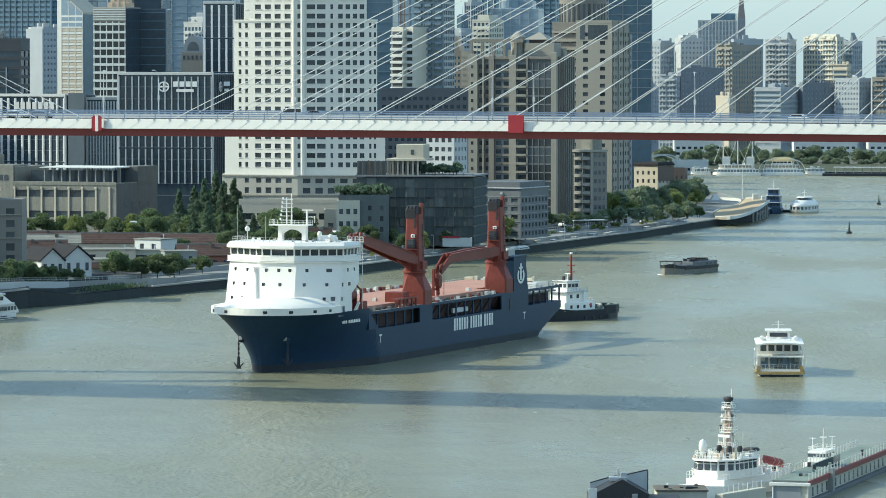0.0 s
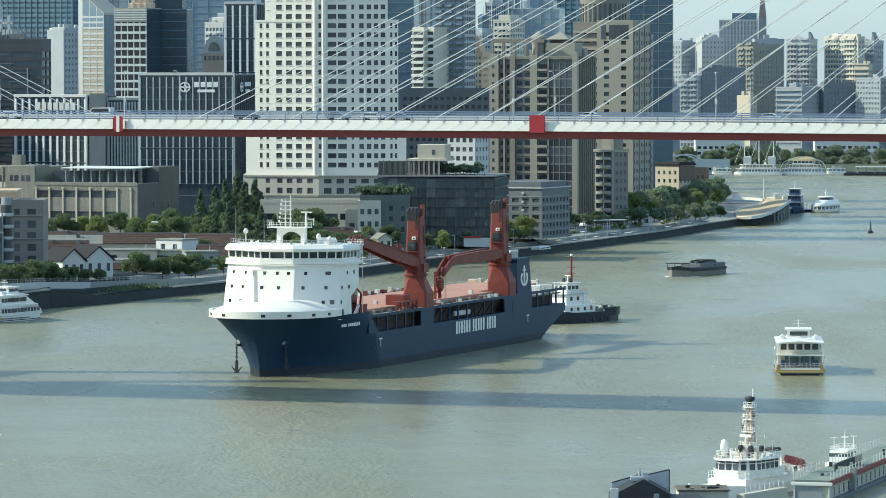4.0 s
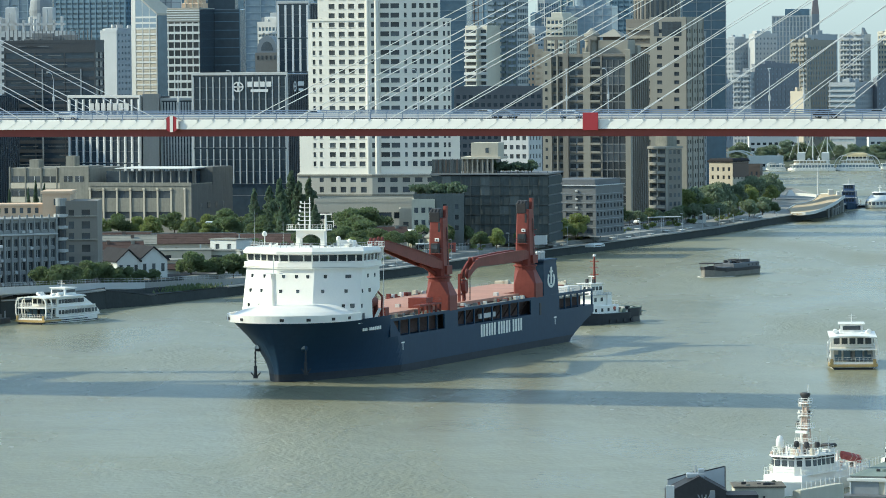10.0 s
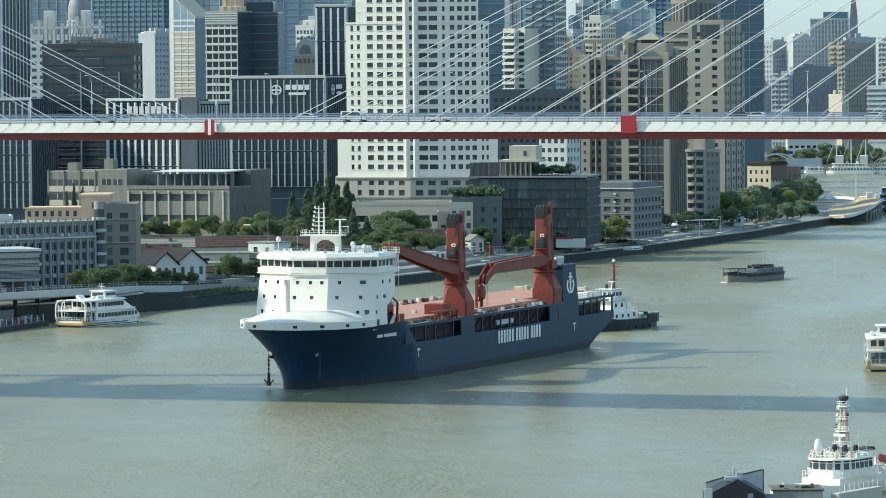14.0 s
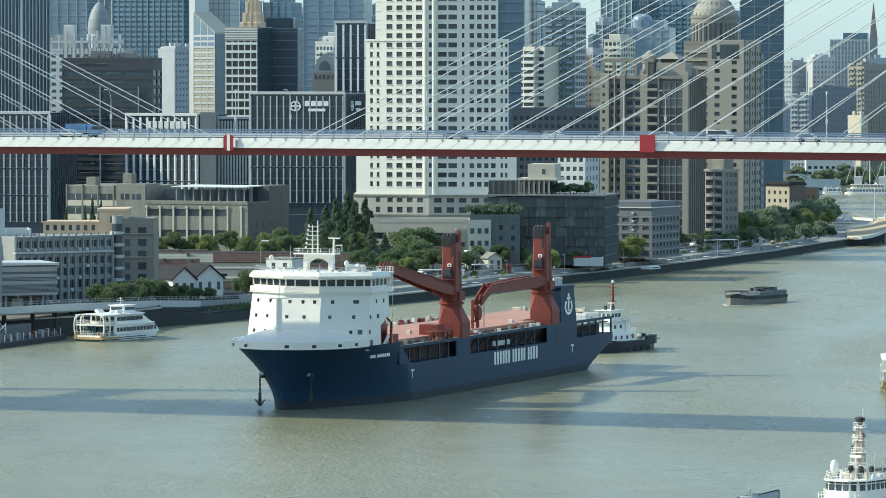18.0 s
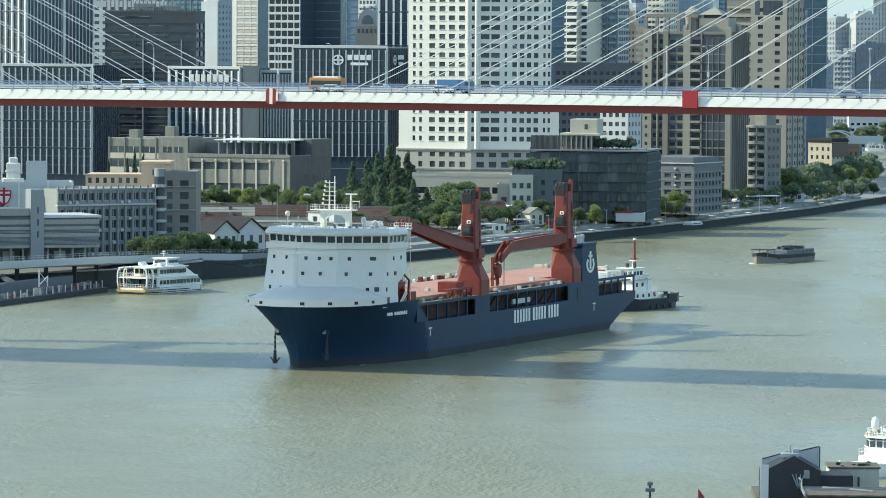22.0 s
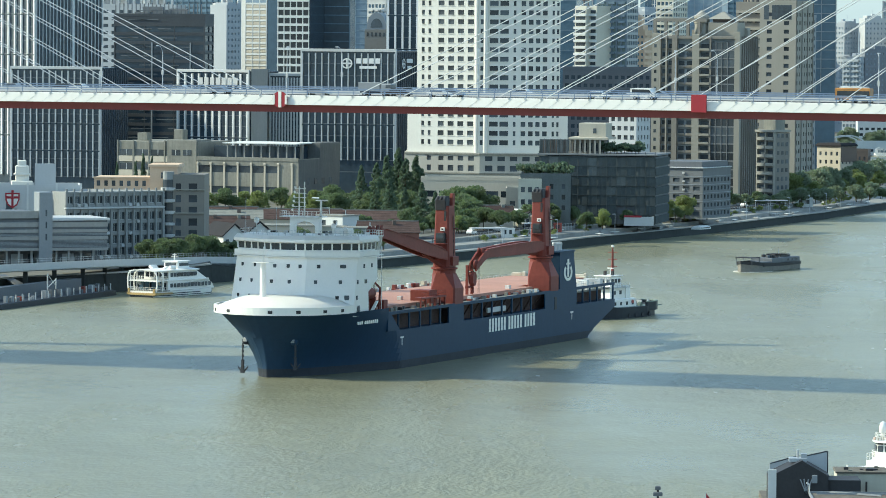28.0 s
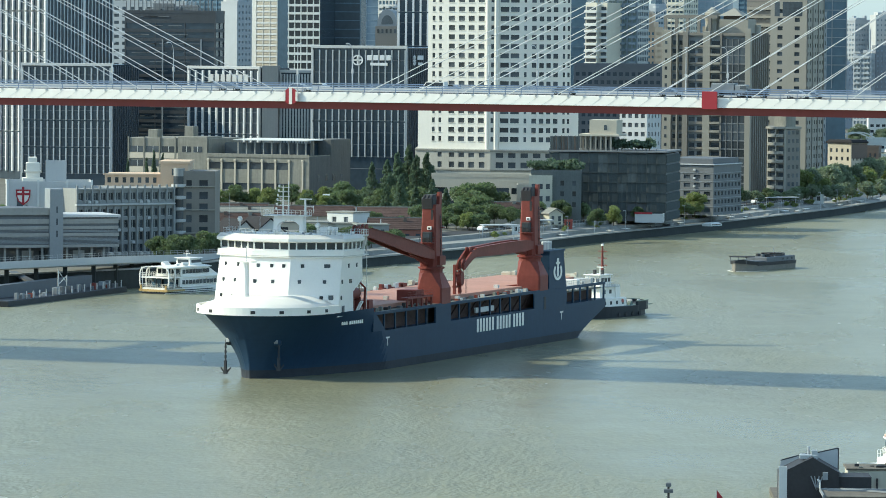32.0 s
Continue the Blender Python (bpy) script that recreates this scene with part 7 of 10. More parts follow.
def corner_tower(xl, xm, xr, y, top, theta, wall, label, manner, glass=None, crown=0.0, fin=0.0):
    """A tower seen over its corner: front from xl to xm, flank from xm to xr, its front turned theta degrees to the west."""
    w, d = (xm - xl) / math.cos(radians(theta)), max(6.0, (xr - xm) / math.sin(radians(theta)))
    nf, ns = max(2, int(w / 2.2)), max(2, int(d / 2.6))
    f, sd, sill, head = {"punched": ((nf, 0.5), (ns, 0.45), 0.9, 2.3), "banded": ((1, 0.96), (ns, 0.5), 1.0, 2.7), "balcony": ((nf, 0.7), (ns, 0.5), 0.8, 2.6), "plain": (None, (ns, 0.4), 1.0, 2.2), "ribbed": ((nf, 0.55), (ns, 0.5), 0.3, 2.9)}[manner]
    ob = block("high_rise", (xl + xm) / 2, y, w, d, 5, top, wall, label, -theta, f, None, sd, glass or GLASS_HAZE, 0, "building", 3.1, sill, head, depth=0.4)
    if manner == "balcony":
        for u in (-w * 0.25, w * 0.25):
            for j in range(8, int((top - 5) / 3.1)):
                part("balcony", G().box(u - w * 0.17, u + w * 0.17, -1.1, 0, 9 + j * 3.1, 10.0 + j * 3.1), wall, ob)
    if manner == "banded":
        for j in range(6, int((top - 5) / 3.1)):
            part("floor_band", G().box(-w / 2 - 0.3, w / 2 + 0.3, -0.8, 0, 9 + j * 3.1, 9.9 + j * 3.1), wall, ob)
    if manner == "ribbed":
        for k in range(nf + 1):
            part("rib", G().box(-w / 2 + w * k / nf - 0.25, -w / 2 + w * k / nf + 0.25, -0.5, 0, 30, top + 0.8), wall, ob)
    if crown:
        part("crown", G().bbox(-w * 0.3, w * 0.45, d * 0.1, d * 0.7, top, top + crown, 0.2), wall, ob)
    if fin:
        part("roof_blade", G().loft([[(w / 2 - 1.6, 0.5, top), (w / 2, 0.5, top), (w / 2, d * 0.6, top), (w / 2 - 1.6, d * 0.6, top)], [(w / 2 - 1.4, 0.6, top + fin), (w / 2 - 0.2, 0.6, top + fin * 0.6), (w / 2 - 0.2, d * 0.4, top + fin * 0.6), (w / 2 - 1.4, d * 0.4, top + fin)]]), GREY, ob)
    roof_clutter(ob, max(4.0, w), d, top, 3, int(xl * 7), wall)
    return ob


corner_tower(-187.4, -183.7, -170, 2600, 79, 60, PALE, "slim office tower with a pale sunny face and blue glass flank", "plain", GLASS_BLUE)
corner_tower(-181.5, -172.5, -163.8, 2500, 77.5, 42, HAZE_GREY, "pale blue-white office tower with a glassy flank", "plain", GLASS_HAZE, crown=2)
corner_tower(172.3, 178, 187.4, 3000, 72, 45, HAZE_GREY, "grey apartment block with a pale roof edge", "punched", crown=2)
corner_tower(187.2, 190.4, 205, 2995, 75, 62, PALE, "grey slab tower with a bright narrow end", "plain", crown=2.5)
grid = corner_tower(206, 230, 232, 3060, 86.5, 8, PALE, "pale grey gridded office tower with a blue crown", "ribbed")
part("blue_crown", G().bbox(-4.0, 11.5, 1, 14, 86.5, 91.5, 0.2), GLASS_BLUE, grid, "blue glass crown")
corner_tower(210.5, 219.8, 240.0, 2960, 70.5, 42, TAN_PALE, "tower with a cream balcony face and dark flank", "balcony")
corner_tower(220.5, 222.0, 241, 2975, 74, 66, HAZE_GREY, "dark grey slab tower", "plain")
corner_tower(171.4, 182.0, 184.4, 2900, 51.6, 25, HAZE_GREY, "grey slab with pale balcony columns", "balcony")
corner_tower(183.0, 184.8, 211.9, 2905, 56.4, 70, HAZE_SLATE, "broad dark blue-grey slab block", "plain")
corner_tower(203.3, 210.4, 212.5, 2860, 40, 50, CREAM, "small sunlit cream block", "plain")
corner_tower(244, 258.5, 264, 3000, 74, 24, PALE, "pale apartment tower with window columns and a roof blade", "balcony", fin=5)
corner_tower(288, 299, 306.5, 3010, 73, 30, HAZE_GREY, "grey apartment tower with a roof blade", "balcony", fin=6)
corner_tower(228.9, 243.9, 257.6, 2890, 44.8, 30, HAZE_GREY, "low grey terraced apartment slab", "banded")
corner_tower(256.5, 258.5, 278.4, 2905, 47.5, 70, HAZE_SLATE, "low dark slab block", "plain")
corner_tower(278.4, 292, 300, 2900, 50.2, 40, HAZE_GREY, "grey apartment slab with window columns", "punched")
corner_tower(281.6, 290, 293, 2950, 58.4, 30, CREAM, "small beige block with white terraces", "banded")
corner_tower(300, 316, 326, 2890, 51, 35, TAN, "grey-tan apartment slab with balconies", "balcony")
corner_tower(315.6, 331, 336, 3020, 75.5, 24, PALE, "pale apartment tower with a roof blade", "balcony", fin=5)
st_ = corner_tower(268.5, 287.6, 291, 3000, 75.4, 48, SUN_CREAM, "cream apartment tower in full sun", "balcony", GLASS_PALE, crown=2.4)
for k in range(4):
    part("parapet_tooth", G().box(-13 + k * 7.2, -9.5 + k * 7.2, -0.6, 3, 75.4, 76.6), SUN_CREAM, st_)
banded_tower()
slanted_tower()
arch_block()
cream_pair()


def glass_tower(x, y, w, d, z, m, label, turn=-18, storey=4.0, ribs=5, band=PALE):
    """A distant curtain-wall tower: floor lines, ribs and a plant storey set back on the roof."""
    ob = thing("glass_tower", pose(x, y, 0, 0, 0, turn), label, "building")
    part("curtain_wall", G().bbox(-w / 2, w / 2, 0, d, 5, z, 0.3), m, ob)
    lines = G()
    for j in range(int((z - 45) / storey)):
        zz = z - 1.5 - j * storey
        lines.box(-w / 2 - 0.1, w / 2 + 0.1, -0.25, 0.0, zz - 0.35, zz)
        lines.box(w / 2, w / 2 + 0.25, 0, d, zz - 0.35, zz)
    part("floor_band", lines, band, ob, kind="stuff")
    for k in range(ribs):
        u = -w / 2 + w * k / max(1, ribs - 1)
        part("rib", G().box(u - 0.2, u + 0.2, -0.4, 0.0, 40, z + 1.0), band, ob)
    part("plant_storey", G().bbox(-w * 0.35, w * 0.35, d * 0.2, d * 0.8, z, z + 5, 0.4), m, ob)
    return ob


glass_tower(-105.3, 2218, 18, 20, 86, GLASS_DARK, "dark teal glass tower with faint floor lines", -5, 4.0, 2, GLASS_BLUE)
glass_tower(112, 2110, 19, 20, 116, GLASS_BLUE, "tall blue glass tower behind the stone towers", -2, 4.0, 4, GREY)
glass_tower(2, 2420, 14, 20, 118, GLASS_BLUE, "plain blue glass slab beside the white tower", -8, 5.0, 2, GLASS_PALE)
glass_tower(12.5, 2560, 7, 14, 104, GLASS_PALE, "slim pale glass tower", -20, 4.0, 4, BROWN)
t2 = glass_tower(25, 2540, 15, 16, 96, GLASS_BLUE, "dark blue glass tower with a spire", -24, 3.6, 4, GREY)
part("spire", G().rod((0, 6, 100), (0, 6, 116), 0.7, 0.1), STEEL, t2)
part("tower_cap", G().bbox(-5.5, 5.5, 2, 13, 96, 101, 1.5), GREY, t2)
bgt = glass_tower(87.5, 3000, 29, 26, 94, GLASS_HAZE, "broad blue-grey glass tower in the far centre", -10, 4.5, 6, HAZE_GREY)
part("round_crown", G().turn(-4, 8, [(6.5, 94), (6.5, 99), (5.8, 101), (3.5, 102.5), (0.4, 103)], 20), GLASS_PALE, bgt, "rounded glass crown")
dd = thing("domed_tower", pose(-229.5, 2700, 0), "dark tower under a tall blue-grey dome", "building")
part("shaft", G().turn(0, 7, [(6.6, 5), (6.6, 86), (7.0, 86.3), (7.0, 87.5)], 24), PALE, dd)
part("dome", G().turn(0, 7, [(6.4, 87.5), (6.6, 91), (6.0, 96), (4.6, 100.5), (2.4, 104), (0.8, 105.5), (0.3, 109)], 24), GREY, dd, "tall blue-grey dome")
for j in range(12):
    a = 6.28318 * j / 12
    part("dome_column", G().rod((6.7 * math.cos(a), 7 + 6.7 * math.sin(a), 78), (6.7 * math.cos(a), 7 + 6.7 * math.sin(a), 86.3), 0.4, n=6), LIME, dd)
fb = block("framed_block", -197, 2250, 36, 20, 5, 76, PALE, "grey-white block crowned by open concrete frames", -10, (9, 0.6), None, None, GLASS, 0)
for k in range(10):
    part("crown_frame", G().box(-17.5 + k * 3.7, -16.5 + k * 3.7, 0, 2, 76, 82 + (k % 4) * 1.6), PALE, fb)
part("crown_beam", G().box(-18, 18, 0, 1.2, 79.5, 80.5), PALE, fb)
for u in (-9.5, 8.5):
    part("lift_tower", G().bbox(u - 2.4, u + 2.4, 4, 10, 76, 88, 0.3), PALE, fb)
glass_tower(-265, 2900, 24, 22, 118, GLASS_PALE, "pale glass tower in the far distance", -14, 4.0, 5, GLASS_HAZE)
glass_tower(-183, 3000, 21, 20, 118, PALE, "white gridded tower in the far distance", -14, 3.6, 7, GREY)
glass_tower(-124.5, 2610, 16, 18, 104, GLASS_BLUE, "blue glass tower with stepped shoulders", -16, 3.8, 5, GLASS_PALE)
glass_tower(-106, 2950, 38, 24, 118, GLASS_PALE, "broad pale glass tower", -10, 4.2, 5, GLASS_HAZE)
dc = thing("stepped_tower", pose(-138, 2590, 0, 0, 0, -12), "stepped cream stone tower narrowing to its top", "building")
for k, (hw, z0, z1) in enumerate(((6.0, 5, 93), (4.8, 93, 98), (3.6, 98, 104), (2.4, 104, 112))):
    part("tier", G().bbox(-hw, hw, 6 - hw, 6 + hw, z0, z1, 0.3), PINK, dc)
    for u in (-0.6, 0.0, 0.6):
        part("pilaster", G().box(u * hw - 0.3, u * hw + 0.3, 5.6 - hw, 6 - hw, max(z0, 60), z1 + 0.8), CREAM, dc)
sp = thing("spire_tower", pose(232.0, 3040, 0), "slim reddish-grey tapering spire tower", "building")
part("shaft", G().prism([(-3, 0), (3, 0), (3, 6), (-3, 6)], 5, 88, 0.8, (0, 3)), GREY, sp)
part("spire", G().prism([(-2.4, 0.6), (2.4, 0.6), (2.4, 5.4), (-2.4, 5.4)], 88, 110, 0.08, (0, 3)), SPIRE, sp, "reddish-grey tapering spire")


# ---- boats ----
def boat_hull(L, B, z, keel=-0.8, bow=0.3, sheer=0.8, tail=0.85):
    """A small ship's shell: x ahead, from -L/2 to L/2."""
    rings = []
    for i in range(15):
        u = i / 14
        a = -L / 2 + L * u
        b = B / 2 * (tail + (1 - tail) * min(1, u * 4)) if u < 1 - bow else B / 2 * max(0.03, 1 - ((u - 1 + bow) / bow) ** 2.2)
        zz = z + sheer * max(0, (u - 0.55) / 0.45) ** 2 + 0.25 * sheer * max(0, (0.2 - u) / 0.2) ** 2
        rings.append([(a, -b * 0.72, keel), (a, b * 0.72, keel), (a, b * 0.97, 0.1), (a, b, zz), (a, -b, zz), (a, -b * 0.97, 0.1)])
    return G().loft(rings)


def ferry(label):
    ob = thing("ferry", Matrix.Identity(4), label, "ferry", "river ferries")
    part("hull", boat_hull(35, 9.6, 1.5, bow=0.32), WHITE_PAINT, ob, "white ferry hull")
    part("rubbing_band", G().box(-17.7, -9, -4.95, 4.95, 0.7, 1.2), YELLOW, ob, "yellow band round the stern")
    part("fender_band", G().box(-9, 5, -4.92, 4.92, 0.85, 1.05), BLACK, ob, "dark rubbing fender")
    part("bow_fender", G().prism([(14.8, -1.9), (17.2, -0.7), (17.7, 0), (17.2, 0.7), (14.8, 1.9)], 0.2, 2.2), BLACK, ob, "dark bow fender")
    part("boot_band", boat_hull(35.1, 9.5, 0.5, bow=0.32, sheer=0.0), BLACK, ob)
    part("transom", G().bbox(-17.75, -14.5, -4.6, 4.6, 0.6, 0.95, 0.06), YELLOW, ob, "yellow stern rubbing strake")
    for y in (-4.6, 4.0):
        part("stern_post", G().box(-17.7, -17.3, y, y + 0.6, 1.1, 2.4), YELLOW, ob)
    for y in (-3.0, -1.2, 1.2, 3.0):
        part("stern_screen", G().box(-13.2, -13.0, y - 0.7, y + 0.7, 1.75, 4.1), GLASS_BLUE, ob)
    for y in (-3.4, 3.4):
        part("roof_life_raft", G().rod((-8.5, y, 8.0), (-5.5, y, 8.0), 0.45, n=10), WHITE_PAINT, ob)
    part("stern_deck", G().box(-17.4, -10, -4.7, 4.7, 1.5, 1.75), ROOF_GREY, ob)
    cab = part("main_cabin", G().loft([[(-11, -4.5, 1.6), (14.6, -3.2, 1.6), (14.6, 3.2, 1.6), (-11, 4.5, 1.6)], [(-11, -4.5, 2.9), (13.4, -3.4, 2.9), (13.4, 3.4, 2.9), (-11, 4.5, 2.9)], [(-11, -4.45, 4.4), (9.8, -4.3, 4.4), (9.8, 4.3, 4.4), (-11, 4.45, 4.4)]]), WHITE_PAINT, ob, "white cabin with a raked front")
    for sg in (-1, 1):
        for i in range(12):
            part("cabin_window", G().box(-9.6 + i * 1.75, -8.4 + i * 1.75, sg * 4.5 - 0.05, sg * 4.5 + 0.05, 2.5, 3.6), GLASS, cab)
    for i in range(4):
        part("cabin_window", G().box(-11.06, -10.9, -4.0 + i * 2.1, -2.5 + i * 2.1, 1.9, 3.8), GLASS, cab)
    up = part("upper_deck", G().bbox(-17.0, 9.6, -4.75, 4.75, 4.3, 4.6, 0.06), WHITE_PAINT, ob)
    sal = part("upper_saloon", G().loft([[(-10, -4.3, 4.6), (9.3, -4.0, 4.6), (9.3, 4.0, 4.6), (-10, 4.3, 4.6)], [(-10, -4.2, 7.0), (4.0, -4.0, 7.0), (4.0, 4.0, 7.0), (-10, 4.2, 7.0)]]), WHITE_PAINT, ob)
    for sg in (-1, 1):
        for i in range(8):
            part("saloon_window", G().box(-9.2 + i * 1.7, -7.9 + i * 1.7, sg * 4.25 - 0.1, sg * 4.25 + 0.1, 5.4, 6.5), GLASS, sal)
    for i in range(5):
        part("saloon_window", G().box(-10.06, -9.94, -3.8 + i * 1.6, -2.6 + i * 1.6, 5.2, 6.6), GLASS, sal)
    part("upper_rail", rail_run([(-10, 4.7, 4.6), (-16.9, 4.7, 4.6), (-16.9, -4.7, 4.6), (-10, -4.7, 4.6)], 1.1, 0.8), WHITE_PAINT, ob)
    part("main_rail", rail_run([(-11, 4.6, 1.7), (-17.2, 4.6, 1.7), (-17.2, -4.6, 1.7), (-11, -4.6, 1.7)], 1.0, 0.8), WHITE_PAINT, ob)
    part("canopy", G().loft([[(-17, y, 7.0 + 0.35 * math.cos(y / 3.2)), (4.6, y, 7.0 + 0.35 * math.cos(y / 3.2)), (4.6, y, 7.25 + 0.35 * math.cos(y / 3.2)), (-17, y, 7.25 + 0.35 * math.cos(y / 3.2))] for y in (-4.8, -3, 0, 3, 4.8)]), WHITE_PAINT, ob, "white curved canopy")
    for sg in (-1, 1):
        for x in (-16.6, -13.3):
            part("canopy_post", G().rod((x, sg * 4.5, 1.7), (x, sg * 4.5, 7.0), 0.12), WHITE_PAINT, ob)
    wh = part("wheelhouse", G().loft([[(-3, -2.4, 7.3), (3.2, -2.4, 7.3), (3.2, 2.4, 7.3), (-3, 2.4, 7.3)], [(-2.8, -2.2, 9.3), (2.4, -2.2, 9.3), (2.4, 2.2, 9.3), (-2.8, 2.2, 9.3)]]), WHITE_PAINT, ob)
    part("wheelhouse_window", G().box(-2.0, 2.6, -2.38, 2.38, 8.1, 8.9).box(2.5, 3.05, -2.0, 2.0, 8.1, 8.9).box(-3.05, -2.6, -1.8, 1.8, 8.0, 8.9), GLASS, wh)
    part("wheelhouse_roof", G().bbox(-3.4, 3.2, -2.7, 2.7, 9.3, 9.5, 0.08), WHITE_PAINT, wh)
    part("mast", G().rod((-1, 0, 9.5), (-1, 0, 11.6), 0.12, 0.06).beam((-1, -1.2, 10.6), (-1, 1.2, 10.6), 0.1, 0.1).beam((-1, -0.7, 11.2), (-1, 0.7, 11.2), 0.08, 0.08), WHITE_PAINT, ob)
    for x in (-17.1, -14.0):   # rounded hoops round the open stern decks
        for sg in (-1, 1):
            hoop, pts = G(), ((4.7, 1.6), (5.0, 3.2), (5.0, 5.2), (4.75, 6.4), (4.1, 7.1), (2.8, 7.4))
            for (y0, z0), (y1, z1) in zip(pts, pts[1:]):
                hoop.beam((x, sg * y0, z0), (x, sg * y1, z1), 0.35, 0.3)
            part("stern_hoop", hoop, WHITE_PAINT, ob, "white rounded hoop")
    for x, y in ((-6, 3), (-6, -3), (-9, 2), (-9, -2), (-5, 0)):
        part("life_raft", G().bbox(x - 0.7, x + 0.7, y - 0.4, y + 0.4, 7.3, 7.95, 0.2), WHITE_PAINT, ob)
    for sg in (-1, 1):
        part("stern_stair", G().beam((-11.5, sg * 3.4, 1.8), (-14.5, sg * 3.4, 4.4), 0.9, 0.25), PALE, ob)
    return ob


def tug():
    ob = thing("tug", Matrix.Identity(4), "black-hulled tug with a white deckhouse and red mast", "tug")
    part("hull", boat_hull(31, 9.6, 2.6, bow=0.4, sheer=1.3, tail=0.3), BLACK, ob, "black tug hull")
    stern = [(-7, -4.7), (-11, -4.5), (-13.8, -3.3), (-15.4, -1.4), (-15.8, 0), (-15.4, 1.4), (-13.8, 3.3), (-11, 4.5), (-7, 4.7)]
    part("stern_bulwark", G().prism(stern + [(x * 0.97 + 0.2, y * 0.92) for x, y in reversed(stern)], 2.3, 4.3), BLACK, ob)
    part("bulwark_cap", G().prism([(x * 1.01, y * 1.02) for x, y in stern] + [(x * 0.97, y * 0.92) for x, y in reversed(stern)], 4.3, 4.5), DECK_GREEN, ob, "worn green bulwark rail")
    part("fore_bulwark", boat_hull(31.1, 9.8, 3.4, 2.3, 0.4, 1.7, 0.3), BLACK, ob)
    part("deck", G().box(-14.6, 9, -4.1, 4.1, 3.3, 3.45), DECK_GREEN, ob)
    h1 = part("deckhouse", G().bbox(-4.0, 8.0, -3.4, 3.4, 2.6, 5.4, 0.15), WHITE_PAINT, ob)
    part("upper_house", G().bbox(-1.0, 6.6, -2.7, 2.7, 5.4, 8.0, 0.15), WHITE_PAINT, ob)
    wh = part("wheelhouse", G().bbox(0.8, 5.6, -2.1, 2.1, 8.0, 10.6, 0.15), WHITE_PAINT, ob)
    for sg in (-1, 1):
        for i in range(3):
            part("window", G().box(1.2 + i * 1.45, 2.3 + i * 1.45, sg * 2.1 - 0.06, sg * 2.1 + 0.06, 9.1, 10.0), GLASS, wh)
        for i in range(4):
            part("porthole", G().box(-2.8 + i * 2.6, -2.0 + i * 2.6, sg * 3.4 - 0.06, sg * 3.4 + 0.06, 3.9, 4.7), GLASS, h1)
        part("funnel", G().loft([[(-1.8, sg * 2.4 - 0.7, 5.4), (0.2, sg * 2.4 - 0.7, 5.4), (0.2, sg * 2.4 + 0.7, 5.4), (-1.8, sg * 2.4 + 0.7, 5.4)], [(-1.6, sg * 2.4 - 0.6, 8.4), (0.0, sg * 2.4 - 0.6, 8.4), (0.0, sg * 2.4 + 0.6, 8.4), (-1.6, sg * 2.4 + 0.6, 8.4)]]), WHITE_PAINT, ob)
    for y in (-1.4, 0, 1.4):
        part("window", G().box(0.72, 0.82, y - 0.45, y + 0.45, 9.1, 10.0), GLASS, wh)
        part("window", G().box(5.58, 5.68, y - 0.45, y + 0.45, 9.1, 10.0), GLASS, wh)
    part("mast", G().rod((1.4, 0, 10.6), (1.4, 0, 17.2), 0.36, 0.2, 8), CRANE, ob, "rust-red mast")
    for z in (12.8, 14.4, 16.0):
        part("crosstree", G().beam((1.4, -1.3, z), (1.4, 1.3, z), 0.16, 0.16).beam((0.0, 0, z), (1.4, 0, z), 0.14, 0.14), CRANE, ob)
    part("mast_lamp", G().bbox(1.1, 1.7, -0.25, 0.25, 17.2, 17.7, 0.08), WHITE_PAINT, ob)
    part("radar", G().rod((4.4, 1.3, 10.6), (4.4, 1.3, 12.4), 0.15).beam((4.4, 0.4, 12.5), (4.4, 2.2, 12.5), 0.2, 0.2), WHITE_PAINT, ob)
    part("roof_edge", G().bbox(0.4, 6.0, -2.4, 2.4, 10.6, 10.8, 0.05), WHITE_PAINT, wh)
    part("deck_edge", G().bbox(-1.5, 7.4, -3.2, 3.2, 7.9, 8.05, 0.03), PALE, ob)
    part("upper_rail", rail_run([(-1.4, 3.1, 8.05), (7.3, 3.1, 8.05)], 0.9, 1.0), PALE, ob)
    for yy in (-1.2, 0.9):
        part("searchlight", G().bbox(3.0, 3.6, yy, yy + 0.6, 10.8, 11.8, 0.1), SOOT, ob)
    part("towing_winch", G().bbox(-7.2, -5.4, -1.3, 1.3, 2.6, 4.6, 0.2).rod((-6.3, -1.6, 3.9), (-6.3, 1.6, 3.9), 0.7), DARKGREY, ob)
    part("tow_frame", G().beam((-7.5, -2.6, 2.6), (-7.5, -2.6, 4.6), 0.3, 0.3).beam((-7.5, 2.6, 2.6), (-7.5, 2.6, 4.6), 0.3, 0.3).beam((-7.5, -2.6, 4.6), (-7.5, 2.6, 4.6), 0.3, 0.3), PALE, ob)
    for yy in (-2.2, 0.4):
        part("aft_door", G().box(-4.06, -3.94, yy, yy + 1.0, 2.9, 4.8), DARKGREY, h1)
    for sg in (-1, 1):
        for x in (1.6, 4.2):
            part("upper_window", G().box(x, x + 0.9, sg * 2.7 - 0.06, sg * 2.7 + 0.06, 6.4, 7.3), GLASS, ob)
        part("life_ring", G().rod((-2.2, sg * 3.4, 4.6), (-2.2, sg * 3.58, 4.6), 0.42, n=10), ORANGE, ob)
    part("house_rail", rail_run([(-3.9, 3.3, 5.4), (-3.9, -3.3, 5.4), (-1.2, -3.3, 5.4)], 0.9, 1.0), PALE, ob)
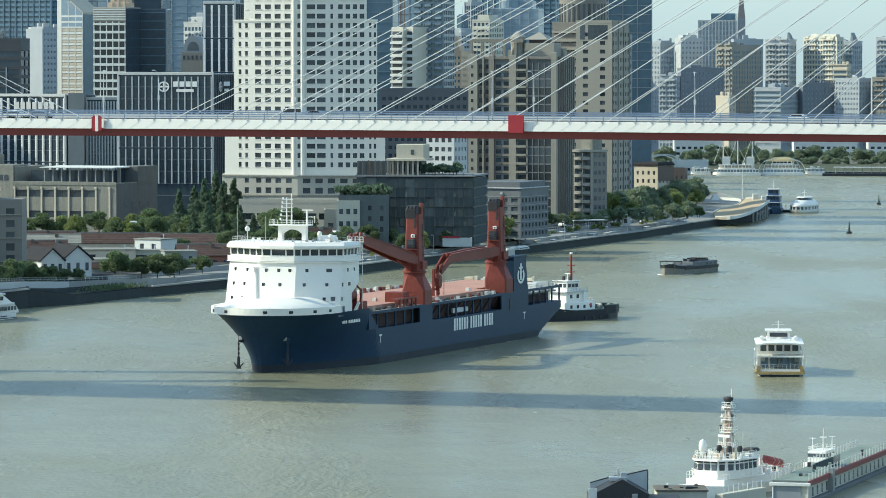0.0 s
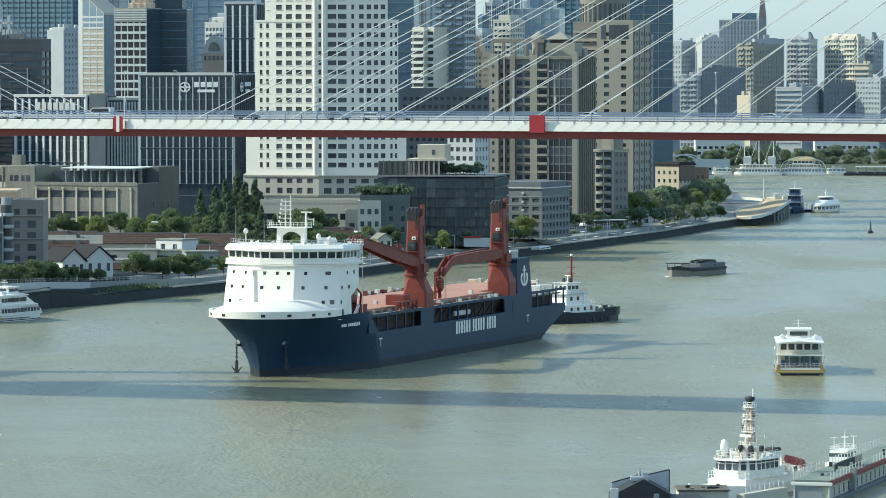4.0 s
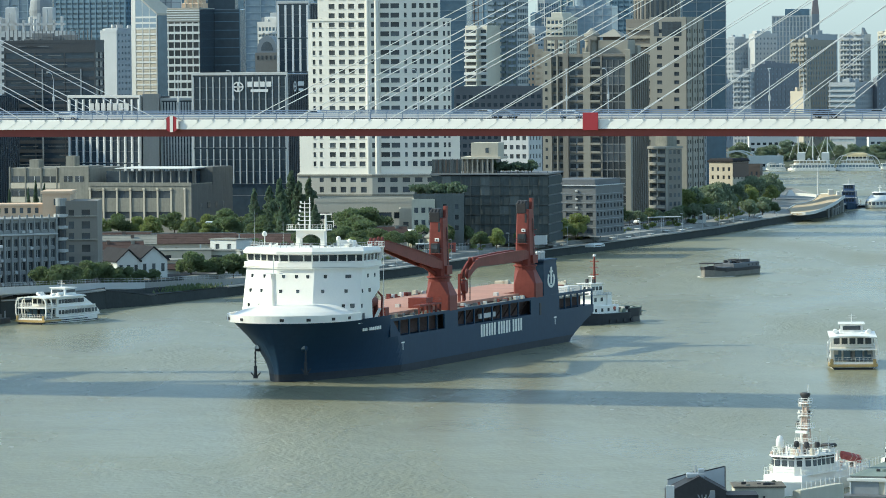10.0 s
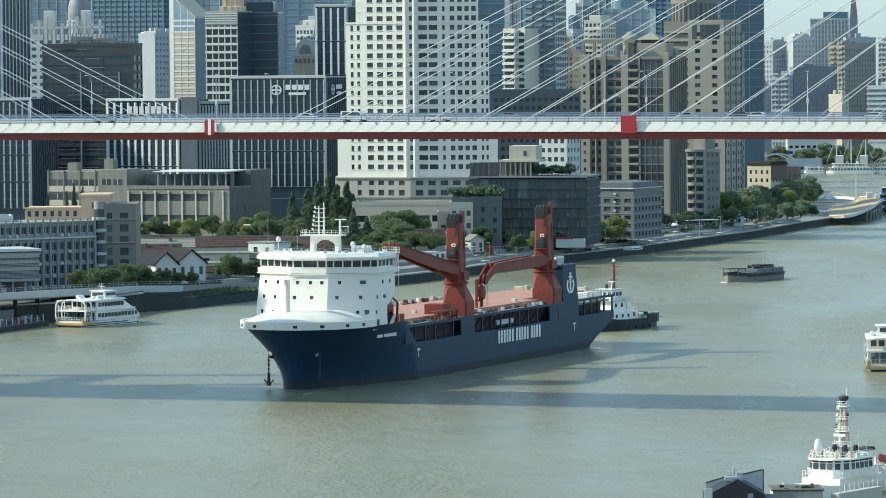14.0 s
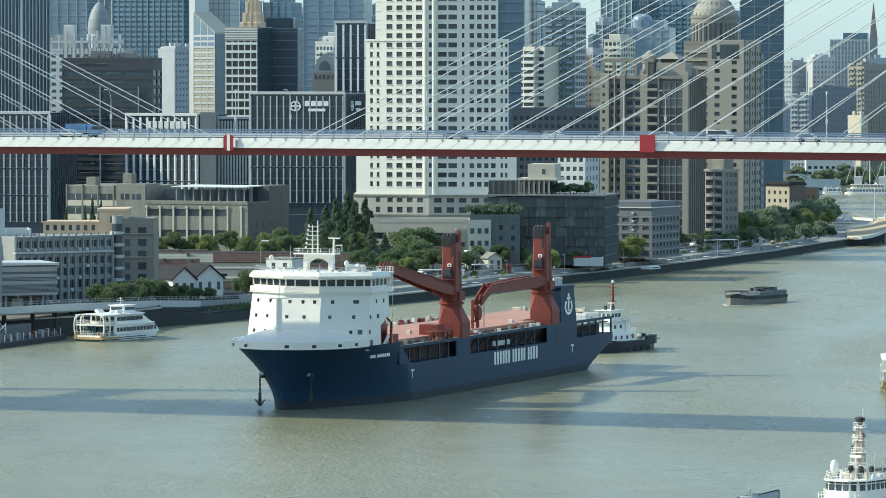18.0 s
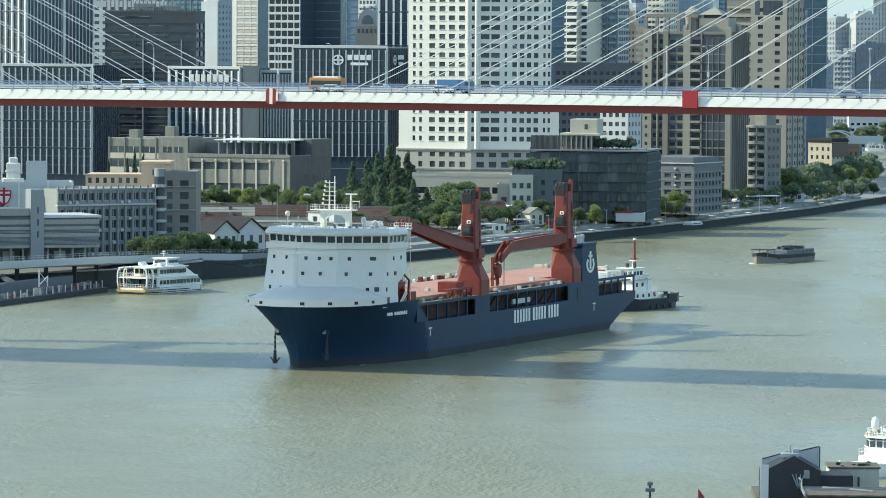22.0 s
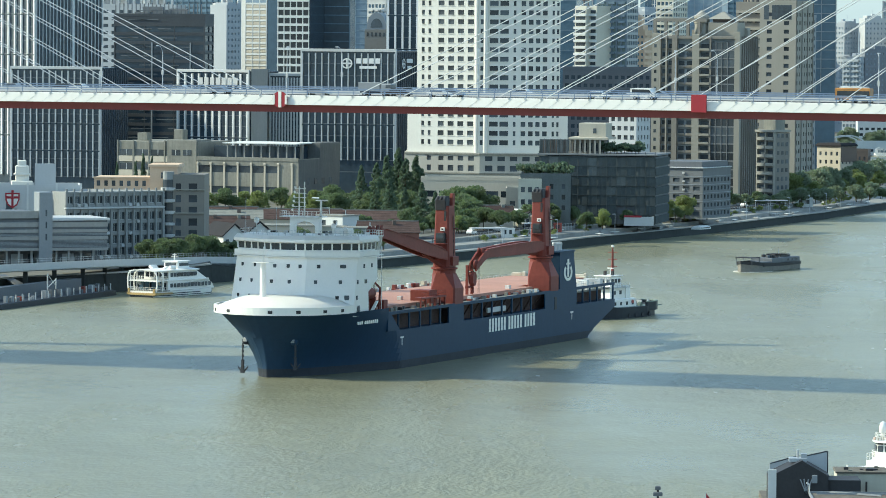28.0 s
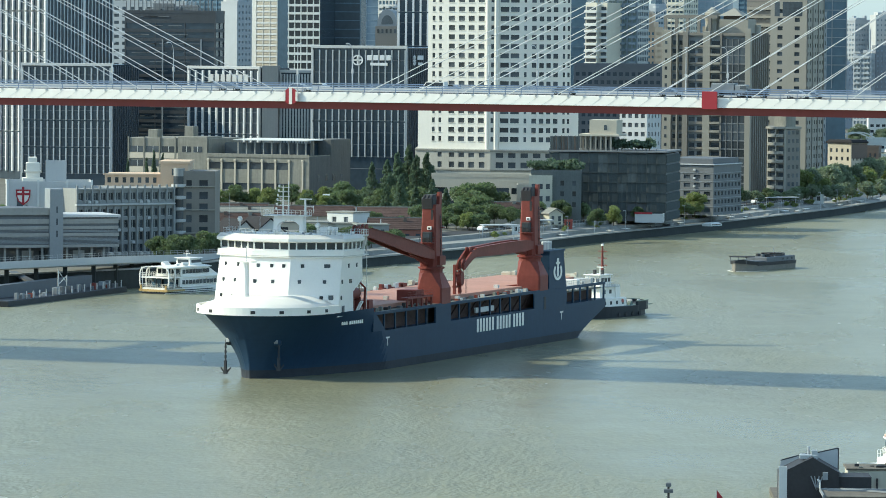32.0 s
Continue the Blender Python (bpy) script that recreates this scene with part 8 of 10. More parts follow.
    for i in range(4):
        a = -7.5 + i * 3.0
        for sg in (-1, 1):
            part("tyre_fender", G().rod((a, sg * 4.75, 1.6), (a, sg * 5.05, 1.6), 0.5, n=10), SOOT, ob)
    rnd = random.Random(3)
    for i in range(9):
        x, y = rnd.uniform(-12, -3), rnd.uniform(-3, 3)
        part("deck_gear", G().bbox(x, x + rnd.uniform(0.4, 1.1), y, y + rnd.uniform(0.4, 1.0), 2.6, 3.5 + rnd.uniform(0.4, 1.4), 0.06), rnd.choice((PALE, WHITE_PAINT, DECK_GREEN)), ob)
    return ob


def barge():
    ob = thing("barge", Matrix.Identity(4), "worn grey-brown river barge with a low dark deckhouse", "barge")
    part("hull", boat_hull(30, 7.4, 1.9, bow=0.22, sheer=1.0, tail=0.75), WORN_HULL, ob, "worn grey-brown hull")
    band = []
    for i in range(15):
        u = i / 14
        b = 3.8 * (0.75 + 0.25 * min(1, u * 4)) if u < 0.78 else 3.8 * max(0.03, 1 - ((u - 0.78) / 0.22) ** 2.2)
        zz = 1.0 * max(0, (u - 0.55) / 0.45) ** 2
        band.append([(-15.1 + 30.3 * u, y, z + zz) for y, z in ((-b, 1.55), (b, 1.55), (b * 1.02, 2.5), (-b * 1.02, 2.5))])
    part("bulwark", G().loft(band), SOOT, ob, "dark bulwark round the deck")
    for sg in (-1, 1):
        part("wale", G().beam((-13.0, sg * 3.3, 2.0), (9.0, sg * 3.72, 2.0), 0.25, 0.75), SOOT, ob)
    part("hold", G().bbox(3, 9, -2.9, 2.9, 2.2, 3.0, 0.1), DARKGREY, ob)
    hs = part("deckhouse", G().bbox(-13.6, 3.0, -3.2, 3.2, 2.2, 4.0, 0.2), DARKGREY, ob)
    part("wheelhouse", G().bbox(-8.5, -4.5, -2.0, 2.0, 4.0, 4.8, 0.1), BARGE, ob)
    part("house_roof", G().bbox(-8.8, -4.1, -2.3, 2.3, 4.8, 4.95, 0.05), ROOF_DARK, ob)
    for x in (-12.2, -9.7, -7.2):
        for sg in (-1, 1):
            part("window", G().box(x, x + 1.0, sg * 3.2 - 0.05, sg * 3.2 + 0.05, 2.9, 3.5), GLASS, hs)
    part("fore_canopy", G().bbox(8.6, 13.6, -2.6, 2.6, 4.3, 4.5, 0.05), ROOF_DARK, ob)
    for x in (8.8, 13.2):
        for y in (-2.4, 2.4):
            part("canopy_post", G().rod((x, y, 2.2), (x, y, 4.3), 0.1), DARKGREY, ob)
    rnd = random.Random(14)
    for k in range(22):
        x, y = rnd.uniform(-13, 12.5), rnd.uniform(-2.7, 2.0)
        z = 4.0 if x < 2.5 else 2.6
        part("deck_cargo", G().bbox(x, x + rnd.uniform(0.6, 2.2), y, y + rnd.uniform(0.5, 1.2), z, z + rnd.uniform(0.2, 0.9), 0.08), rnd.choice((BARGE, DARKGREY, SOOT, ROOF_DARK)), ob)
    part("mast", G().rod((-7.0, 0, 4.9), (-7.0, 0, 6.6), 0.09, 0.05), STEEL, ob)
    for sg in (-1, 1):
        part("bow_wave", G().prism([(15.4, sg * 0.4), (13.8, sg * 3.0), (10.0, sg * 4.6), (6.0, sg * 5.0), (11.5, sg * 3.8)], -0.15, 0.14), B_WHITE, ob, "white foam at the bow")
    return ob


FERRY_A = ferry("white river ferry with a yellow stern and canopy")
FERRY_B = copy_thing(FERRY_A, Matrix.Identity(4))
FERRY_A.scale = (1.0, 1.0, 0.9)
FERRY_B.scale = (0.8, 0.88, 0.88)
TUG, BARGE_BOAT = tug(), barge()
BARGE_BOAT.scale = (1.0, 1.0, 0.88)
TUG.scale = (0.98, 0.94, 0.98)


def round_ferry():
    """The rounded white ferry at the landing stage, lying bow-on."""
    ob = thing("rounded_ferry", pose(176.2, 1968, 0, 0, 0, 250), "rounded white ferry moored at the far landing stage", "ferry")
    ring = lambda l, w, z, c=0.0: [(c + l * math.cos(6.28318 * i / 24), w * math.copysign(abs(math.sin(6.28318 * i / 24)) ** 0.8, math.sin(6.28318 * i / 24)), z) for i in range(24)]
    part("hull", G().loft([ring(13, 4.2, -0.6), ring(14, 4.7, 0.9), ring(14.3, 4.8, 1.5)]), WHITE_PAINT, ob)
    part("boot_band", G().loft([ring(13.6, 4.45, -0.4), ring(13.95, 4.62, 0.5)]), CREAM, ob)
    lower = part("saloon", G().loft([ring(13.4, 4.5, 1.5), ring(13.0, 4.4, 2.7)]), GLASS, ob, "dark saloon windows")
    for i in range(22):
        a = 6.28318 * i / 22
        part("pillar", G().box(-0.25, 0.25, -0.2, 0.2, 1.5, 2.7), WHITE_PAINT, lower, at=Matrix.Translation((13.3 * math.cos(a), 4.5 * math.copysign(abs(math.sin(a)) ** 0.8, math.sin(a)), 0)))
    part("upper_shell", G().loft([ring(13.9, 4.7, 2.7), ring(12.6, 4.4, 3.7), ring(9.5, 3.6, 5.0, -1), ring(8.6, 3.3, 5.2, -1)]), WHITE_PAINT, ob, "rounded white upper works", smooth=True)
    wh = part("wheelhouse", G().loft([ring(4.2, 2.9, 5.2), ring(4.0, 2.7, 6.2)]), GLASS, ob)
    part("wheelhouse_roof", G().loft([ring(4.8, 3.2, 6.2), ring(4.6, 3.0, 6.5)]), WHITE_PAINT, wh)
    part("mast", G().rod((0, 0, 6.5), (0, 0, 9.4), 0.22, 0.1).beam((0, -0.9, 8.2), (0, 0.9, 8.2), 0.15, 0.15), WHITE_PAINT, ob)
    part("deck_locker", G().bbox(-3, -1, -3.1, -1.9, 5.2, 6.6, 0.2).bbox(-3, -1, 1.9, 3.1, 5.2, 6.6, 0.2), WHITE_PAINT, ob)


round_ferry()


# ---- trees ----
def tree_mesh(seed, h, r, material, n, tall=False, leaf=0.42):
    """Trunk with limbs, and a crown of many small leaf clumps with an uneven outline."""
    rnd = random.Random(seed)
    tr = G().rod((0, 0, 0), (0.1, 0, h * 0.45), 0.05 * h ** 0.7, 0.03 * h ** 0.7, 7)
    blobs = []
    if tall:
        tr.rod((0.1, 0, h * 0.45), (0, 0, h * 0.95), 0.03 * h ** 0.7, 0.02, 6)
        for i in range(46):   # feathery sprays on level limbs
            u = 0.12 + 0.86 * (i / 45) ** 1.1
            a = i * 2.4 + rnd.uniform(-0.4, 0.4)
            k = r * (1.06 - u) * rnd.uniform(0.25, 0.8)
            tr.rod((0, 0, h * u), (k * math.cos(a), k * math.sin(a), h * u - 0.2), 0.06, 0.02, 4)
            blobs.append((k * math.cos(a), k * math.sin(a), h * u, max(0.35, r * (1.12 - u) * 0.36), h * 0.045))
    else:
        for i in range(9):
            a, k = 6.28 * i / 9 + rnd.uniform(-0.4, 0.4), r * rnd.uniform(0.15, 0.75)
            c = (k * math.cos(a), k * math.sin(a), h * rnd.uniform(0.34, 0.8))
            tr.rod((0.1, 0, h * 0.42), (c[0] * 0.8, c[1] * 0.8, c[2]), 0.02 * h ** 0.7, 0.02, 5)
            blobs.append((*c, r * rnd.uniform(0.32, 0.52), h * rnd.uniform(0.15, 0.22)))
        blobs.append((0, 0, h * 0.84, r * 0.5, h * 0.15))
    cr = G()
    for i in range(n):
        bx, by, bz, br, bh = rnd.choice(blobs)
        v = Vector((rnd.gauss(0, 1), rnd.gauss(0, 1), rnd.gauss(0, 1))).normalized() * rnd.uniform(0.55, 1.05)
        p = Vector((bx + v.x * br, by + v.y * br, bz + v.z * bh))
        s = leaf * rnd.uniform(0.6, 1.5)
        u = Vector((rnd.gauss(0, 1), rnd.gauss(0, 1), rnd.gauss(0, 0.7))).normalized()
        w = u.orthogonal().normalized() * s
        w.rotate(Matrix.Rotation(rnd.uniform(0, 6.28), 3, u))
        q = u.cross(w).normalized() * s * 0.7
        cr.face(p - w, p - q * 0.8 + u * s * 0.2, p + w, p + q + u * s * 0.15)
    return tr.mesh("trunk", BARK), cr.mesh("crown", material)


KINDS = {
    "round": [tree_mesh(i, 8.5, 4.6, LEAF_A, 4200, leaf=0.3) for i in range(5)],
    "bright": [tree_mesh(20 + i, 7.5, 3.6, LEAF_B, 3000, leaf=0.27) for i in range(3)],
    "conifer": [tree_mesh(40 + i, 15, 5.2, LEAF_C, 5200, True, 0.24) for i in range(4)],
    # crowns whose leaf colour carries the haze
    "hazed": [tree_mesh(80 + i, 8.5, 4.8, LEAF_HAZE, 2200, leaf=0.36) for i in range(3)],
    "roof_shrub": [tree_mesh(66 + i, 2.6, 2.0, LEAF_C, 420, leaf=0.28) for i in range(2)],
    "shrub": [tree_mesh(60 + i, 2.6, 2.0, LEAF_B, 420, leaf=0.28) for i in range(2)],
}
LABELS = {"round": "leafy dark green street tree with a round crown", "bright": "young bright green street tree on the promenade", "conifer": "tall dark green conical tree behind the houses", "roof_shrub": "dark green shrub planted on a flat roof", "shrub": "green shrub in a planted bed", "hazed": "leafy tree beside the river, its green paled for haze"}
rt = random.Random(77)


def tree(kind, x, y, k=1.0, z=5.0):
    tr, cr = rt.choice(KINDS[kind])
    ob = thing("shrub" if "shrub" in kind else "tree", pose(x, y, z, 0, 0, rt.uniform(0, 360)), LABELS[kind], "shrub" if "shrub" in kind else "tree", kind.replace("_", " ") + " trees")
    ob.scale = (k * rt.uniform(0.9, 1.1), k * rt.uniform(0.9, 1.1), k * rt.uniform(0.9, 1.1))
    part("trunk", tr, BARK, ob)
    part("crown", cr, LEAF_A, ob)
    return ob


for i in range(9):   # row below the factory
    tree("round" if i % 3 == 1 else "bright", -117 + i * 6.0 + rt.uniform(-1, 1), 1600 + rt.uniform(-6, 6), rt.uniform(0.95, 1.2), 3.6)
for i in range(7):
    tree("bright" if i % 2 else "round", -85 + i * 5 + rt.uniform(-1, 1), 1560 + rt.uniform(-8, 8), rt.uniform(0.8, 1.05), 4.0)
for x, y, k in ((-63.5, 1558, 1.0), (-59, 1570, 1.15), (-55.5, 1560, 1.2), (-52, 1572, 1.35), (-49, 1556, 1.25), (-46, 1565, 1.35), (-44, 1556, 1.0)):
    tree("conifer", x, y, k)
for x, y, k in ((-31, 1500, 1.35), (-26, 1506, 1.5), (-29, 1480, 1.1), (-9, 1470, 0.8)):
    tree("round", x, y, k)
for x, y, k in ((-70.5, 1303, 0.9), (-63.5, 1303, 0.85), (-59.2, 1306, 0.8), (-54.7, 1307, 0.85), (-67, 1318, 0.6), (-60, 1322, 0.6), (-54, 1326, 0.6), (-48, 1334, 0.7)):
    tree("round", x, y, k, 3.3)
for x, y, k in ((-98, 1232, 0.8), (-94, 1240, 0.85), (-90, 1246, 0.8), (-102, 1228, 0.65), (-82, 1266, 0.5), (-79, 1272, 0.45), (-105, 1230, 0.7), (-86, 1252, 0.6)):
    tree("round", x, y, k * 1.1, 3.9)
for x, y, k in ((-55, 1452, 0.8), (-51, 1460, 1.0), (-46, 1450, 0.85), (-41, 1456, 0.95), (-37, 1462, 0.8)):
    tree("conifer", x, y, k)
for x, y, k in ((-32, 1438, 0.9), (-27, 1434, 0.8), (-22, 1444, 0.9), (-17, 1440, 0.75), (-36, 1432, 0.8), (-25, 1452, 1.1)):
    tree("round", x, y, k)
for i in range(16):
    tree("round", -60 + i * 2.3 + rt.uniform(-1, 1), 1424 + rt.uniform(-8, 8), rt.uniform(0.35, 0.62))
for x, y, k, kind in ((-29, 1418, 0.8, "bright"), (-16.7, 1474, 0.75, "bright"), (-24, 1450, 0.8, "round"), (-27, 1470, 1.1, "round"), (-47, 1520, 1.2, "round"), (-12, 1452, 0.7, "round"), (-2, 1478, 0.8, "round"), (5, 1486, 0.7, "round"), (-54, 1530, 1.1, "round"), (-60, 1536, 1.0, "round"), (-44, 1430, 0.8, "round"), (-70, 1530, 0.9, "round")):
    tree(kind, x, y, k)
for i in range(8):
    tree("bright" if i in (1, 3, 4) else "round", (28, 34, 38, 41, 14, 9, 47, 22)[i], (1520, 1536, 1540, 1546, 1462, 1456, 1572, 1500)[i], (0.5, 0.95, 0.6, 1.05, 0.8, 0.6, 0.5, 0.5)[i])
for x, y, k in ((31.5, 1552, 0.85), (35, 1548, 1.0), (40.6, 1556, 1.05), (45, 1562, 1.0), (49, 1566, 0.9)):
    tree("bright", x, y, k, 4.2)
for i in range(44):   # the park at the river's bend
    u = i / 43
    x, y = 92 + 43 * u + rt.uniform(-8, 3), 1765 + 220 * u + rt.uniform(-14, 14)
    tree("hazed" if rt.random() < 0.7 else "bright", x, y, rt.uniform(0.75, 1.3), 5.0 if y < 1815 else 3.4)
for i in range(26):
    tree("hazed" if i % 3 else "round", 60 + i * 2.4 + rt.uniform(-2, 2), 1650 + i * 4.2 + rt.uniform(-4, 4), rt.uniform(0.4, 0.75))
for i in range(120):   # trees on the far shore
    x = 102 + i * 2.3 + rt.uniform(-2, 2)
    tree("hazed", x, 2641 - max(0.0, x - 250) * 0.24 + (rt.uniform(0, 5) if i % 2 else rt.uniform(10, 60)), rt.uniform(0.45, 0.75) if i % 2 else rt.uniform(0.8, 1.2), 3.6 if i % 2 else 4.6)
for i in range(12):   # planted roof of the netted block, scaffolded block's terrace
    tree("roof_shrub", -10 + i * 1.2, 1486 + rt.uniform(0, 5), rt.uniform(1.0, 1.7), 20.4)
for i in range(12):
    tree("roof_shrub", 13.5 + i * 1.1, 1508 + rt.uniform(0, 5), rt.uniform(0.7, 1.5), 26.9)
for x, k in ((-149.1, 0.98), (-142.7, 1.0), (-140.2, 1.17), (-137.2, 1.1)):
    ob = tree("conifer", x, 1624, k)
    ob.scale = (0.45 * k, 0.45 * k, k)
for i in range(46):
    x, y, a = riverside(1392 + i * 9.0, rt.choice((6.5, 9, 12.5, 12.8)))
    tree("shrub", x, y, rt.uniform(0.35, 0.75), 3.75)
for i in range(14):
    tree("round", -170 + i * 3.0, 1330 + rt.uniform(-8, 8), rt.uniform(0.9, 1.3))

# ---- riverside road furniture ----
def canopy(x, y, w, label, z):
    ob = thing("shelter", pose(x, y, z, 0, 0, 20), label, "shelter")
    part("roof", G().bbox(-w / 2, w / 2, -1.5, 1.5, 3.4, 3.7, 0.08), PALE, ob)
    for u in (-w / 2 + 0.5, 0, w / 2 - 0.5):
        part("post", G().rod((u, 0, 0), (u, 0, 3.4), 0.1), STEEL, ob)


for yy, off, w in ((1401, 11, 11), (1505, 10.5, 13), (1590, 11, 12), (1660, 11, 12), (1440, 11, 6)):
    x, y, a = riverside(yy, off)
    canopy(x, y, w, "pale flat-roofed riverside shelter on thin posts", 3.78)
for yy, off, w, m, h in ((1528, 10, 3, BRICKRED, 3.2), (1462, 11, 2.4, ORANGE, 2.6), (1560, 10, 4, LIME, 2.8), (1700, 10, 6, LIME, 3.2), (1418, 11, 4, LIME, 2.7)):
    x, y, a = riverside(yy, off)
    block("kiosk", x, y, w, 3, 3.78, 3.78 + h, m, "small riverside kiosk on the terrace", a - 70, (2, 0.5), None, (2, 0.4), GLASS, 6, "kiosk", base=0.2, roof=0.2)
x, y, a = riverside(1526, 8)
red_kiosk = thing("kiosk", pose(x, y, 3.78, 0, 0, 20), "white kiosk with a red fascia", "kiosk")
part("wall", G().box(-4, 5, 0, 4, 0, 2.8), LIME, red_kiosk)
part("fascia", G().box(-4.2, 1.0, -0.2, 4.2, 2.8, 3.6), B_SIGN, red_kiosk)
part("roof", G().box(1.0, 5.2, -0.2, 4.2, 2.8, 3.1), PALE, red_kiosk)
for k in range(4):
    part("window", G().box(-3.4 + k * 2.1, -2.0 + k * 2.1, -0.05, 0.02, 0.9, 2.2), GLASS, red_kiosk)
rs = random.Random(21)
for i in range(34):   # low white walls and benches on the terraces
    off = rs.choice((3.2, 4.6, 9.0, 11.5))
    x, y, a = riverside(1392 + i * 12.0, off)
    L, wd, h = rs.uniform(2.5, 6.5), rs.uniform(0.8, 1.8), rs.uniform(0.45, 0.8)
    ob = thing("bench_wall", pose(x, y, 2.63 if off < 5 else 3.76, 0, 0, a), "low white terrace wall with a bench top", "bench", "terrace benches")
    part("body", G().bbox(-L / 2 + 0.1, L / 2 - 0.1, -wd / 2 + 0.1, wd / 2 - 0.1, 0, h - 0.12, 0.05), CONCRETE, ob)
    part("top", G().bbox(-L / 2, L / 2, -wd / 2, wd / 2, h - 0.12, h, 0.04), B_WHITE, ob)
for i in range(10):   # steps between the terraces
    x, y, a = riverside(1400 + i * 42, 5.2)
    st = thing("terrace_steps", pose(x, y, 2.6, 0, 0, a), "grey concrete steps up to the upper terrace", "steps", "terrace steps")
    for k in range(5):
        part("step", G().box(-2.5, 2.5, -1.2 + k * 0.35, 0.75, k * 0.23, 0.23 + k * 0.23), CONCRETE, st)
for i in range(18):
    x, y, a = riverside(1390 + i * 24, 2.4)
    lamp = thing("street_lamp", pose(x, y, 2.62), "slim grey promenade street lamp", "street lamp", "promenade lamps")
    part("pole", G().rod((0, 0, 0), (0, 0, 6), 0.09, 0.06), STEEL, lamp)
    part("lamp_head", G().bbox(-0.8, 0.1, -0.15, 0.15, 6.0, 6.2, 0.05), STEEL, lamp)
for i in range(8):
    x, y, a = riverside(1390 + i * 50, 13.0)
    y2 = riverside(1390 + i * 50 + 44, 13.0)
    rl = thing("terrace_railing", Matrix.Identity(4), "thin steel railing above the terrace", "railing", "terrace railings")
    part("rail", rail_run([(x, y, 3.8), (y2[0], y2[1], 3.8)], 2.2, 2.5), STEEL, rl)


def car_shape(kind, paint):
    L, W, Hh = {"car": (4.5, 1.8, 1.5), "van": (5.0, 1.9, 2.0), "bus": (11.5, 2.5, 3.1), "truck": (6.2, 2.3, 2.5), "minibus": (6.4, 2.2, 2.6)}[kind]
    ob = thing(kind, Matrix.Identity(4), "", kind, "vehicles")
    r = 0.32 if kind in ("car", "van") else 0.48
    if kind == "car":
        prof = [(-2.25, 0.35), (2.25, 0.35), (2.2, 0.7), (1.2, 0.88), (0.45, 1.42), (-1.2, 1.45), (-1.9, 0.95), (-2.25, 0.85)]
        part("body", G().loft([[(x, y, z) for x, z in prof] for y in (-W / 2, W / 2)]), paint, ob)
        gl = [(1.08, 0.92), (0.42, 1.36), (-1.15, 1.38), (-1.75, 0.95)]
        part("glass", G().loft([[(x, y, z) for x, z in gl] for y in (-W / 2 - 0.02, W / 2 + 0.02)]), GLASS, ob)
    elif kind == "van":
        prof = [(-2.5, 0.4), (2.5, 0.4), (2.45, 0.95), (1.7, 1.1), (1.1, 1.95), (-2.45, 2.0)]
        part("body", G().loft([[(x, y, z) for x, z in prof] for y in (-W / 2, W / 2)]), paint, ob)
        part("glass", G().loft([[(x, y, z) for x, z in ((1.5, 1.2), (1.05, 1.82), (-2.2, 1.85), (-2.2, 1.2))] for y in (-W / 2 - 0.02, W / 2 + 0.02)]), GLASS, ob)
    elif kind in ("bus", "minibus"):
        part("body", G().bbox(-L / 2, L / 2, -W / 2, W / 2, 0.4, Hh, 0.15), paint, ob)
        part("glass", G().box(-L / 2 + 0.4, L / 2 - 0.1, -W / 2 - 0.03, W / 2 + 0.03, Hh * 0.48, Hh * 0.8), GLASS, ob)
        part("roof_unit", G().bbox(-2.5, 2.5, -0.8, 0.8, Hh, Hh + 0.25, 0.08), LIME, ob)
    else:
        part("cab", G().bbox(2.2, 4.2, -W / 2, W / 2, 0.5, 2.3, 0.2), paint, ob)
        part("glass", G().box(3.2, 4.23, -W / 2 - 0.02, W / 2 + 0.02, 1.5, 2.1), GLASS, ob)
        part("cargo_box", G().bbox(-2.2, 2.0, -W / 2, W / 2, 0.9, Hh, 0.05), paint, ob)
        part("chassis", G().box(-2.1, 4.0, -0.5, 0.5, 0.5, 0.9), SOOT, ob)
    wm = G().rod((0, -0.12, 0), (0, 0.12, 0), r, n=12).mesh("wheel", SOOT)
    hub = G().rod((0, -0.14, 0), (0, 0.14, 0), r * 0.55, n=8).mesh("hub", STEEL)
    for x in (-L * 0.32, L * 0.32):
        for y in (-W / 2 + 0.1, W / 2 - 0.1):
            w = part("wheel", wm, SOOT, ob, at=Matrix.Translation((x + (1.0 if kind == "truck" else 0.0), y, r)))
            part("hub", hub, STEEL, w)
    return ob


CAR_PAINT = {"white": WHITE_PAINT, "grey": GREY, "black": SOOT, "blue": mat("blue_vehicle_paint", (0.09, 0.18, 0.34), 0.35, 0, 0.05), "orange": mat("dull_orange_vehicle_paint", (0.42, 0.20, 0.05), 0.4, 0, 0.08),
             "green": mat("green_bus_paint", (0.10, 0.22, 0.18), 0.35, 0, 0.05), "silver": mat("silver_car_paint", (0.42, 0.43, 0.44), 0.3, 0.4, 0.05)}
MODELS = {}


def vehicle(kind, paint):
    if (kind, paint) not in MODELS:
        MODELS[kind, paint] = tagged(car_shape(kind, CAR_PAINT[paint]), f"{paint} {kind} driving over the bridge")
        return MODELS[kind, paint]
    return copy_thing(MODELS[kind, paint], Matrix.Identity(4))


TRAFFIC = []
